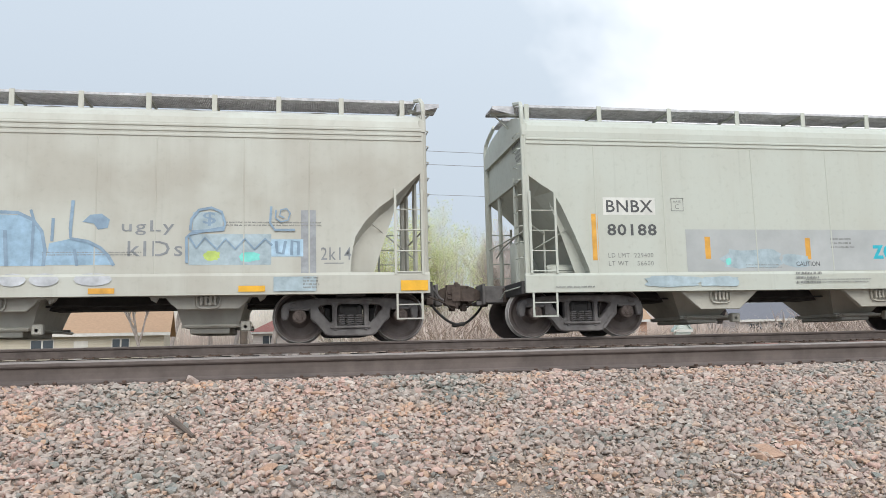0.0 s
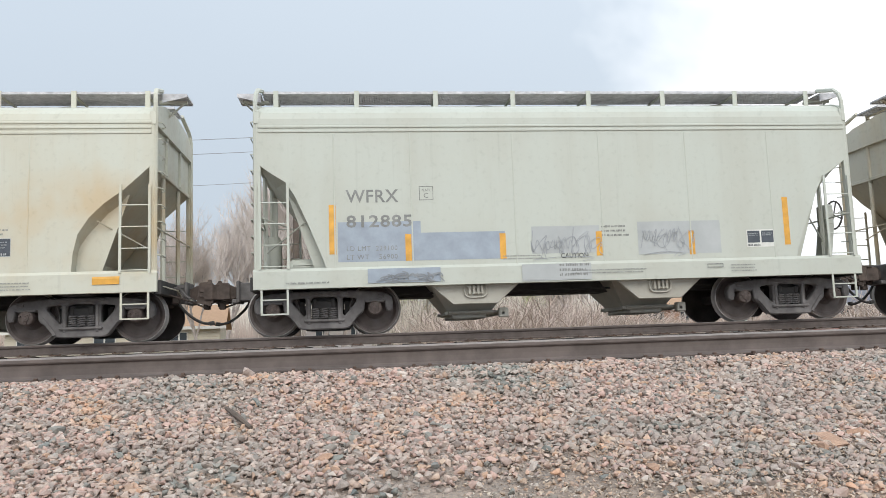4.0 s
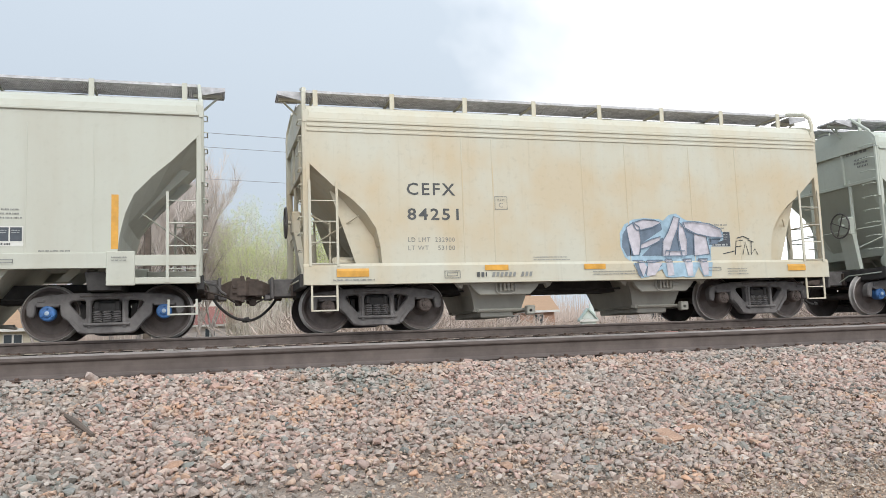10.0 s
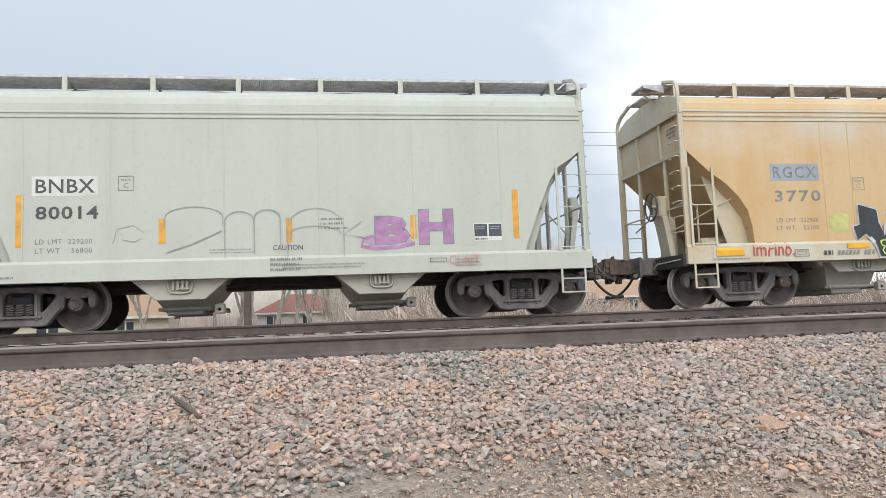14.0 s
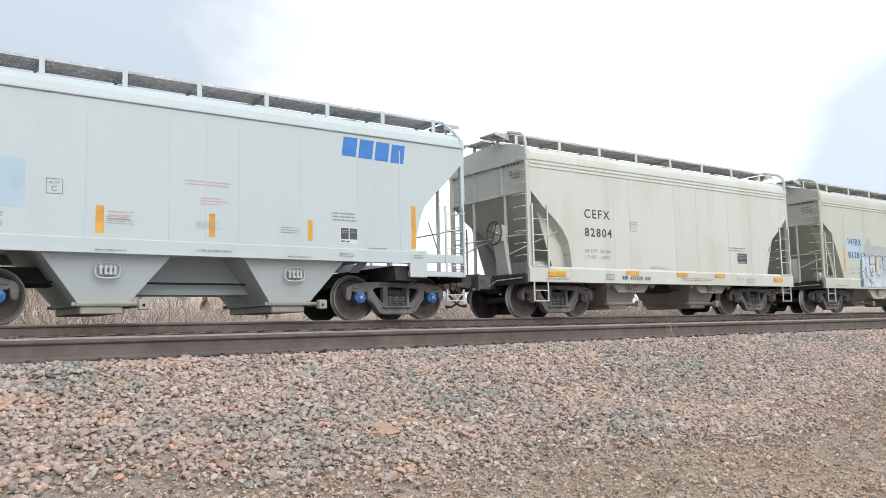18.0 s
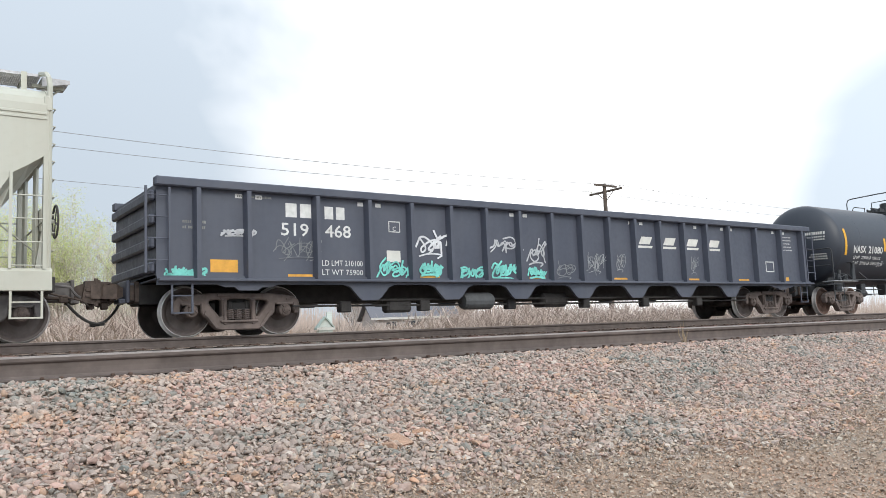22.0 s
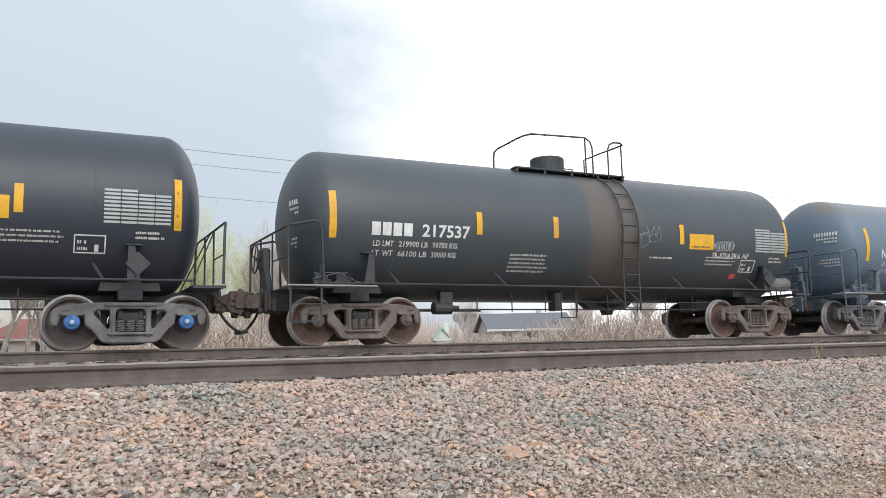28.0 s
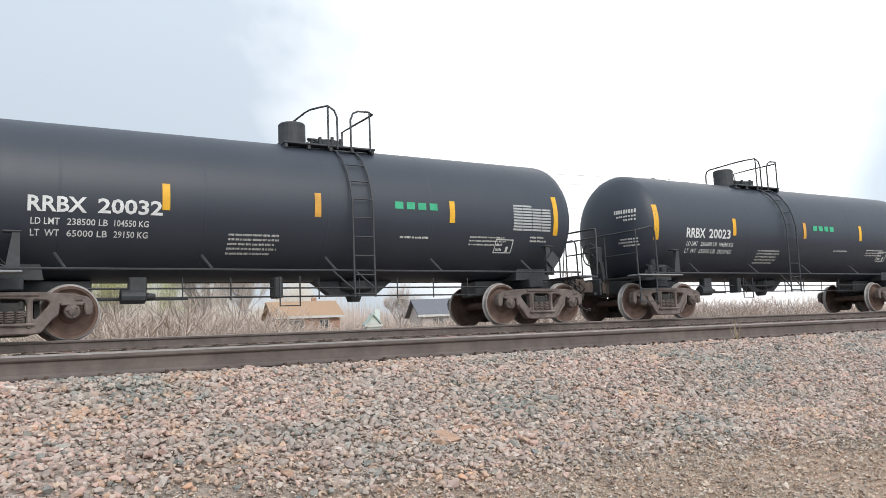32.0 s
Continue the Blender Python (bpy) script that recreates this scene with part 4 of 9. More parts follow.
def hopper_outline(kind):
    """Lower edge of the side sheet, from the middle to the end: (x, z)."""
    if kind == "A":
        return [(0.0, 1.12), (4.10, 1.12), (4.13, 1.50), (4.20, 1.82), (4.38, 2.10), (4.62, 2.34), (4.95, 2.58), (5.40, 3.00)]
    if kind == "B":
        return [(0.0, 1.08), (4.30, 1.08), (4.34, 1.25), (4.58, 1.85), (4.83, 2.42), (4.98, 2.66), (5.20, 2.80), (5.45, 2.98)]
    if kind == "C":
        return [(0.0, 1.38), (4.54, 1.38), (4.57, 1.60), (4.62, 1.95), (4.74, 2.28), (4.92, 2.53), (5.15, 2.72), (5.48, 3.00)]
    return [(0.0, 1.34), (4.36, 1.34), (4.40, 1.70), (4.48, 2.05), (4.62, 2.38), (4.90, 2.68), (5.20, 2.95), (5.64, 3.40)]


EAVE = [(1.55, 3.70), (1.548, 3.80), (1.52, 3.91), (1.43, 4.01), (1.25, 4.10), (0.9, 4.19), (0.5, 4.25)]
ROOF = [(-y, z) for y, z in EAVE] + [(0.0, 4.27)] + EAVE[::-1]


def hopper_body_mesh(kind):
    """The body shell: side sheets cut to the outline, and end slope sheets that fold down to a lower middle."""
    half = hopper_outline(kind)
    (x1, z1), (xe, ze) = half[1], half[-1]
    foot = x1 - {"A": .25, "B": .30, "C": .1, "T": .35}[kind]
    stations = [(-x, z) for x, z in reversed(half[1:])] + half[1:]
    rings = []
    for x, z in stations:
        low = min(z, max(z1, z1 + (ze - z1) * (abs(x) - foot) / (xe - foot)))
        mid = z + (3.70 - z) * 0.5
        rings.append([(x, -HALF_W, z), (x, -HALF_W, mid)] + [(x, y, zz) for y, zz in ROOF] + [(x, HALF_W, mid), (x, HALF_W, z), (x, 1.05, low), (x, -1.05, low)])
    return Mesh().loft(rings)


def end_frame_mesh(kind, d, xe):
    """Corner posts and the diagonal braces under the slope sheet at one end."""
    m = Mesh()
    zt = 3.95
    sill = 1.1 if kind in "AB" else 1.0
    for s in (-1, 1):
        m.box(d * xe - 0.04, d * xe + 0.04, s * 1.50 - 0.045, s * 1.50 + 0.045, sill, zt, 0.008)
        m.tube([(d * (xe - 0.02), s * 0.62, sill - 0.1), (d * (xe - 0.02), s * 0.62, 3.1)], 0.045, 5)
        m.prism([(d * 3.3, sill), (d * 3.5, sill), (d * (xe - 0.15), 2.95), (d * (xe - 0.3), 3.0)], s * 0.62 - 0.03, s * 0.62 + 0.03)
        if kind in "AB":
            m.prism([(d * 3.6, sill), (d * 4.5, sill), (d * 4.98, 2.52), (d * 4.6, 2.6), (d * 3.6, 2.4)], s * 1.30 - 0.012, s * 1.30 + 0.012)
    zb = hopper_outline(kind)[-1][1]
    m.box(d * xe - 0.03, d * xe + 0.03, -1.5, 1.5, zb - .04, zb + .03, 0.006)
    m.tube([(d * (xe + .02), -1.5, 1.95), (d * (xe + .02), 1.5, 1.95)], 0.016, 5)
    m.tube([(d * xe, -0.6, 1.5), (d * (xe - .9), -1.5, 2.05)], 0.014, 5)
    return m


def bulk_end_mesh(kind, d, xe):
    """The roof-end hood."""
    rim = [(-1.56, 3.72), (-1.545, 3.92), (-1.44, 4.04), (-1.25, 4.125), (-0.9, 4.215), (0, 4.295), (.9, 4.215), (1.25, 4.125), (1.44, 4.04), (1.545, 3.92), (1.56, 3.72)]
    return Mesh().loft([[(d * (xe + e), y, z) for y, z in rim] for e in (0.0, .07)], True)


def outlet_mesh(kind, x):
    """A tapered discharge hopper, its side plate under the sill."""
    m = Mesh()
    w0, w1, z0, z1, y0, y1 = {"A": (0.78, 0.48, 1.1, 0.34, 1.12, 0.85), "B": (0.95, 0.42, 1.1, 0.36, 1.2, 0.55), "C": (1.28, 0.44, 1.36, 0.36, 1.47, 1.12), "T": (1.20, 0.42, 1.36, 0.36, 1.47, 1.12)}[kind]
    mid = ((.56, .95, .62),) if kind == "A" else ()
    m.loft([[(x - w, -y, z), (x + w, -y, z), (x + w, y, z), (x - w, y, z)] for w, y, z in ((w0, y0, z0), *mid, (w1, y1, z1))])
    if kind == "A":
        hook = [(.84, 1.1), (.84, .96), (.98, .84), (.93, .76), (.86, .72), (.82, .80), (.70, .80), (.62, .70), (.50, .60)]
        m.plate([(x + a, b) for a, b in hook] + [(x - a, b) for a, b in hook[::-1]], [], -1.20, -1.30, .01)
    if kind == "B":
        m.plate([(x + .86, 1.0), (x + .86, .86), (x + .40, .46), (x - .40, .46), (x - .86, .86), (x - .86, 1.0)], [], -1.30, -1.40, .01)
    if kind in "CT":
        m.plate([(x - w0 - .02, 1.25), (x + w0 + .02, 1.25), (x + w0 * .94, 1.14), (x - w0 * .94, 1.14)], [], -1.44, -1.50, .008)
    return m


def gate_mesh(kind, x):
    """The outlet gate: frame, sliding door, rack shaft and its capstan."""
    m = Mesh()
    w, lo, y = {"A": (0.44, .19, .86), "B": (0.42, .22, .72)}.get(kind, (0.44, .16, 1.14))
    m.box(x - w, x + w, -y, y, 0.29, 0.37, 0.012)
    m.box(x - w + .08, x + w - .12, .04 - y, y - .04, lo, 0.30, 0.02)
    for dy in (.06 - y, y - .06):
        m.box(x - w - .06, x + w + .20, dy - .03, dy + .03, 0.30, 0.36, 0.008)
    m.tube([(x + w + .16, -y - .2, 0.30), (x + w + .16, y + .2, 0.30)], 0.03, 8)
    m.box(x + w + .08, x + w + .26, -y - .2, -y - .06, 0.22, 0.40, 0.02)
    m.tube([(x + w + .02, -y - .12, 0.33), (x - w, -y - .12, 0.33)], 0.018, 6)
    return m


def vibrator_mesh(x, y, z):
    """The bracket casting on a discharge hopper."""
    m = Mesh()
    pts = []
    for i in range(17):
        a = 2 * math.pi * i / 16
        pts.append((x + 0.2 * (abs(math.cos(a))**.6) * (1 if math.cos(a) >= 0 else -1), y - 0.03, z + 0.13 * (abs(math.sin(a))**.6) * (1 if math.sin(a) >= 0 else -1)))
    m.tube(pts, 0.016, 5)
    for dx in (-0.11, -.035, 0.045, .115):
        m.box(x + dx - 0.022, x + dx + 0.022, y - 0.07, y, z - 0.075, z + 0.085, 0.008)
    m.box(x - 0.15, x + 0.15, y - 0.05, y, z + 0.03, z + 0.07, 0.01)
    m.box(x - 0.05, x + 0.13, y - 0.05, y, z - 0.07, z - 0.03, 0.01)
    return m


def sill_mesh(kind, s, half):
    m = Mesh()
    if kind in "AB":
        y = s * 1.58
        top, bot = (1.14, 0.84) if kind == "A" else (1.10, 0.82)
        m.prism([(-half, bot), (half, bot), (half, top), (-half, top)], min(y, y - s * 0.09), max(y, y - s * 0.09))
        m.prism([(-half, bot - 0.02), (half, bot - 0.02), (half, bot), (-half, bot)], min(y - s * .2, y), max(y - s * .2, y))
        m.loft([[(-half, y, top), (-half, y - s * .03, top + .05), (-half, y - s * .09, top + .05)], [(half, y, top), (half, y - s * .03, top + .05), (half, y - s * .09, top + .05)]])
    else:
        y = s * 1.575
        top, bot = 1.40, 1.17
        m.box(-4.6, 4.6, min(y, y - s * 0.07), max(y, y - s * 0.07), bot, top, 0.01)
        m.box(-4.6, 4.6, min(y + s * .01, y - s * 0.14), max(y + s * .01, y - s * 0.14), bot - 0.02, bot + 0.01)
        for d in (-1, 1):
            if kind == "T":
                m.box(min(d * 4.5, d * half), max(d * 4.5, d * half), min(y, y - s * 0.05), max(y, y - s * 0.05), 1.18, 1.36, 0.008)
            m.box(min(d * 4.2, d * half), max(d * 4.2, d * half), min(y, y - s * 0.08), max(y, y - s * 0.08), 0.88, 0.99, 0.01)
            m.box(d * 4.42 - 0.22, d * 4.42 + 0.22, min(y + s * .012, y - s * 0.05), max(y + s * .012, y - s * 0.05), 0.86, 1.42, 0.012)
            m.turned([(0.0, y + s * 0.016), (0.045, y + s * 0.016), (0.045, y)], 10, "y", (d * 4.36, 0, 1.02))
    return m


def underframe_mesh(half, tc):
    m = Mesh()
    m.box(-half, half, -0.33, 0.33, 0.66, 0.98, 0.01)
    for d in (-1, 1):
        m.prism([(d * (tc / 2 - 0.25), 0.80), (d * (tc / 2 + 0.25), 0.80), (d * (tc / 2 + 0.3), 1.1), (d * (tc / 2 - 0.3), 1.1)], -1.45, 1.45)
        m.box(d * half - 0.06, d * half + 0.06, -1.5, 1.5, 0.78, 1.02, 0.01)
        m.box(min(d * half, d * (half - 1.2)), max(d * half, d * (half - 1.2)), -1.5, 1.5, 0.97, 1.0)
    m.tube([(-tc / 2 + 1, -0.6, 0.72), (tc / 2 - 1, -0.6, 0.72)], 0.02, 5)
    return m


def valve_mesh(x):
    """Air reservoir, valve body and piping at the brake end."""
    m = Mesh()
    m.turned([(0.0, -0.28), (0.12, -0.27), (0.15, -0.22), (0.15, 0.22), (0.12, 0.27), (0.0, 0.28)], 14, "x", (x, -0.95, 1.22))
    m.box(x + 0.32, x + 0.55, -1.2, -0.9, 1.05, 1.30, 0.03)
    m.box(x + 0.36, x + 0.46, -1.25, -1.1, 1.28, 1.40, 0.02)
    m.tube([(x - 0.3, -1.2, 1.08), (x + 0.1, -1.28, 1.12), (x + 0.4, -1.28, 1.34), (x + 0.52, -1.2, 1.1)], 0.016, 5)
    m.tube([(x - 0.2, -1.1, 1.05), (x - 0.2, -1.1, 1.25), (x + 0.3, -1.1, 1.25)], 0.014, 5)
    return m


def brake_wheel_mesh(x, y, z):
    m = Mesh()
    m.tube([(x, y + 0.28 * math.cos(a), z + 0.28 * math.sin(a)) for a in (2 * math.pi * i / 18 for i in range(19))], 0.018, 6)
    for i in range(4):
        a = math.pi * i / 2 + .4
        m.tube([(x, y, z), (x, y + 0.28 * math.cos(a), z + 0.28 * math.sin(a))], 0.013, 4)
    return m


def brake_housing_mesh(x, y, z, d):
    """Gear box behind the wheel, its shaft, and the chain guard down to the end platform."""
    m = Mesh().tube([(x - d * .02, y, z), (x - d * .12, y, z)], .035, 8)
    m.box(min(x - d * .10, x - d * .27), max(x - d * .10, x - d * .27), y - 0.17, y + 0.17, z - 0.22, z + 0.2, 0.03)
    m.prism([(x - d * .13, z - .2), (x - d * .24, z - .2), (x - d * .30, z - .6), (x - d * .36, z - 1.0), (x - d * .26, z - 1.0), (x - d * .2, z - .6)], y - .2, y + .2)
    return m


def hopper(kind, tcl, tcr, lx, rx, body, trim, frame_mat, wheel_mat, cap_mat, label, under=None, posts=9):
    """A two-bay covered hopper; x runs along the car from its middle, z from the rail head."""
    tc = tcr - tcl
    xe = hopper_outline(kind)[-1][0]
    half = xe + (0.1 if kind in "AB" else 0.02)
    car = new("covered_hopper_car")
    tagged(car, label, "freight car", "cars of the freight train")
    under = under or trim
    part("body", cached("hopper_body" + kind, lambda: hopper_body_mesh(kind)), body, car)
    for s in (-1, 1):
        part("side_sill", cached("side_sill%s%d" % (kind, s), lambda: sill_mesh(kind, s, half)), trim, car)
    pieces(("centre_sill", "body_bolster", "end_sill", "end_floor", "body_bolster", "end_sill", "end_floor", "train_pipe"), "underframe%s%.2f" % (kind, tc), lambda: underframe_mesh(half, tc), MAT_DARK, car)
    for d in (-1, 1):
        part("end_frame", cached("end_frame%s%d" % (kind, d), lambda: end_frame_mesh(kind, d, xe)), trim, car)
        part("roof_hood", cached("roof_hood%s%d" % (kind, d), lambda: bulk_end_mesh(kind, d, xe)), trim, car)
        for y in {"A": (-.55, .55), "C": (-.5, .5)}.get(kind, ()):
            part("end_rib", cached("end_rib", lambda: Mesh().box(-0.035, 0.035, -0.03, 0.03, 3.0, 4.05, 0.008)), trim, car, at=(d * (xe + .015), y, 0))
        part("discharge_hopper", cached("outlet%s%d" % (kind, d), lambda: outlet_mesh(kind, d * 1.70)), {"A": UNDER_GREY, "B": UNDER_PALE}.get(kind, under), car)
        part("outlet_gate", cached("gate%s%d" % (kind, d), lambda: gate_mesh(kind, d * 1.70)), UNDER_GREY, car, "sliding outlet gate")
        pieces(("vibrator_bracket", "bracket_rib"), "bracket%s%d" % (kind, d), lambda: vibrator_mesh(d * 1.70, {"A": -1.30, "B": -1.40}.get(kind, -1.32), {"A": .74, "B": .70}.get(kind, .88)), {"A": UNDER_GREY, "B": UNDER_PALE}.get(kind, under), car)
    if kind in "CT":
        part("bay_divider", cached("divider" + kind, lambda: Mesh().prism([(-0.9, 1.3), (0.9, 1.3), (1.25, 0.52), (-1.25, 0.52)], -0.42, 0.42)), under, car)
    # roof walk on its stands
    for s in (-1, 1):
        y0, y1 = (-0.82, -0.12) if s < 0 else (0.12, 0.82)
        part("running_board", cached("grating%.2f%d" % (xe, s), lambda: grating_mesh(-xe, xe, y0, y1, 4.52)), MAT_GRATE, car, "galvanised grating walkway")
    def stand_mesh(s):
        st = Mesh().box(-0.045, 0.045, s * 0.83 - 0.012, s * 0.83 + 0.012, 4.18, 4.535)
        st.box(-.02, .02, s * 0.12 - .02, s * 0.12 + .02, 4.10, 4.47)
        return st.box(-0.02, 0.02, min(s * .1, s * .83), max(s * .1, s * .83), 4.44, 4.47)
    for i in range(posts):
        x = -xe + 0.25 + (2 * xe - 0.5) * i / (posts - 1)
        for s in (-1, 1):
            part("walk_stand", cached("walk_stand%d" % s, lambda: stand_mesh(s)), trim, car, at=(x, 0, 0))
    for d in (-1, 1):
        part("end_walk", cached("end_walk%s%d" % (kind, d), lambda: grating_mesh(min(d * (xe + .02), d * (xe + .44)), max(d * (xe + .02), d * (xe + .44)), -0.86, -0.28, 4.46)), MAT_GRATE, car)
        part("walk_lip", cached("walk_lip%s%d" % (kind, d), lambda: Mesh().prism([(d * (xe + .02), 4.30), (d * (xe + .02), 4.465), (d * (xe + .45), 4.465), (d * (xe + .45), 4.40)], -.885, -.87)), MAT_GRATE, car)
        part("walk_bracket", cached("walk_bracket%s%d" % (kind, d), lambda: Mesh().box(min(d * (xe - .1), d * (xe + .4)), max(d * (xe - .1), d * (xe + .4)), -.6, -.54, 4.36, 4.42).tube([(d * (xe + .35), -.57, 4.38), (d * xe, -.57, 4.05)], .02, 5)), trim, car)
        for s in (-1, 1):
            hoop = Mesh().tube([(d * (xe + .05), s * 1.5, 2.6), (d * (xe + .05), s * 1.5, 3.85), (d * (xe + .02), s * 1.35, 4.10), (d * xe, s * 0.83, 4.5)] if kind in "CT" else
                               [(d * (xe + .05), s * 1.5, 1.1), (d * (xe + .05), s * 1.5, 4.12), (d * (xe + .04), s * 1.46, 4.27), (d * (xe + .02), s * 1.34, 4.38), (d * xe, s * 0.83, 4.53)], 0.035 if kind in "CT" else .042, 6)
            part("grab_rail", hoop, trim, car)
    for i in range(4):
        part("roof_hatch", cached("roof_hatch", lambda: Mesh().turned([(0.0, 4.42), (0.30, 4.41), (0.36, 4.37), (0.36, 4.2)], 16, "z")), trim, car, at=(-3.6 + 2.4 * i, 0, 0))
    # ladders and steps at both ends
    z0 = 1.14 if kind in "AB" else 0.9
    for d in (-1, 1):
        a, b = sorted((d * (xe - 0.02), d * (xe - 0.50)))
        if kind in "AB":
            ladder(car, a, b, -1.585, z0, 2.66, 4, trim, gap=.37)
        else:
            ladder(car, a, b, -1.585, z0, 2.42, 4, trim)
        ladder(car, a, b, 1.585, z0, 2.42, 4, trim)
        part("sill_step", cached("step%s%d" % (kind, d), lambda: step_mesh(a + .02, b - .02, -1.56, 0.36, z0 - .28)), trim, car)
        for i in range(9):
            part("grab_iron", cached("grab_iron%d%.2f" % (d, xe), lambda: Mesh().tube([(d * (xe + .06), -1.48, 0), (d * (xe + .14), -1.44, 0), (d * (xe + .14), -1.12, 0), (d * (xe + .06), -1.08, 0)], 0.011, 5)), trim, car, at=(0, 0, 1.45 + .29 * i))
        part("uncoupling_lever", Mesh().tube([(d * (half + .05), -1.4, 0.92), (d * (half + .12), -0.5, 0.9), (d * (half + .14), -0.25, 0.78), (d * (half + .3), -0.1, 0.74)], 0.014, 5), trim, car)
    part("brake_valve", cached("valve%s" % kind, lambda: valve_mesh(-xe + 0.75)), trim, car, "air brake reservoir and valve")
    w = 1 if kind == "B" else -1
    part("brake_wheel", cached("brake_wheel%s" % kind, lambda: brake_wheel_mesh(w * (xe + 0.30), -0.55, 2.05)), MAT_HAND, car, "dark iron handbrake wheel")
    part("brake_housing", cached("brake_housing%s" % kind, lambda: brake_housing_mesh(w * (xe + 0.30), -0.55, 2.05, w)), trim, car)
    if kind in "AB":
        part("air_reservoir", cached("end_reservoir%.2f" % xe, lambda: Mesh().turned([(0.0, 0.98), (.13, 1.0), (.165, 1.06), (.165, 1.78), (.13, 1.85), (0.0, 1.87)], 16, "z", (-xe + .12, -.35, 0)), True), trim, car, "upright air reservoir")
        part("end_handrail", cached("end_handrail%.2f" % xe, lambda: Mesh().tube([(-xe + .05, -1.48, 2.05), (-xe - .02, .3, 1.85), (-xe - .02, .9, 1.7)], .016, 5).tube([(-xe + .45, -1.0, 1.0), (-xe + .45, -1.0, 2.0)], .02, 5).tube([(-xe + .45, -1.0, 1.95), (-xe + .05, -1.48, 2.05)], .016, 5)), trim, car)
    # weld seams and eave ribs
    seams = {"A": (-2.55, -1.95, -0.1, 0.85, 2.3, 3.4), "B": (-4.15, -2.8, -0.95, 0.65, 2.3, 3.9), "C": (-3.82, -2.30, -0.77, 0.74, 2.28, 3.79), "T": (-4.0, -2.1, -0.75, -0.1, 0.5, 1.75, 3.0, 4.0)}[kind]
    zlow = hopper_outline(kind)[0][1] + 0.03
    for x in seams:
        part("weld_seam", cached("seam" + kind, lambda: Mesh().box(-0.012, 0.012, -HALF_W - 0.006, -HALF_W + 0.01, zlow, 3.52, 0.003)), body, car, at=(x, 0, 0))
    eaves = {"A": (3.57, 3.66, 3.75), "B": (3.57, 3.65), "C": (3.66,), "T": (3.76,)}[kind]
    for z in eaves:
        big = 0.035 if kind in "CT" else 0.018
        part("eave_rib", cached("eave%s%.2f" % (kind, z), lambda: Mesh().box(-xe, xe, -HALF_W - big, -HALF_W + 0.01, z - 0.022, z + 0.022, 0.008)), trim, car)
    truck(car, tcl, frame_mat, wheel_mat, cap_mat)
    truck(car, tcr, frame_mat, wheel_mat, cap_mat)
    couplers(car, -half, half, lx, rx)
    skin = Side(car, lambda x, z: -1.595 if (kind in "AB" and z < 1.15) or (kind in "CT" and z < 1.42) else -HALF_W, 1.15 if kind in "AB" else 1.42)
    return car, skin


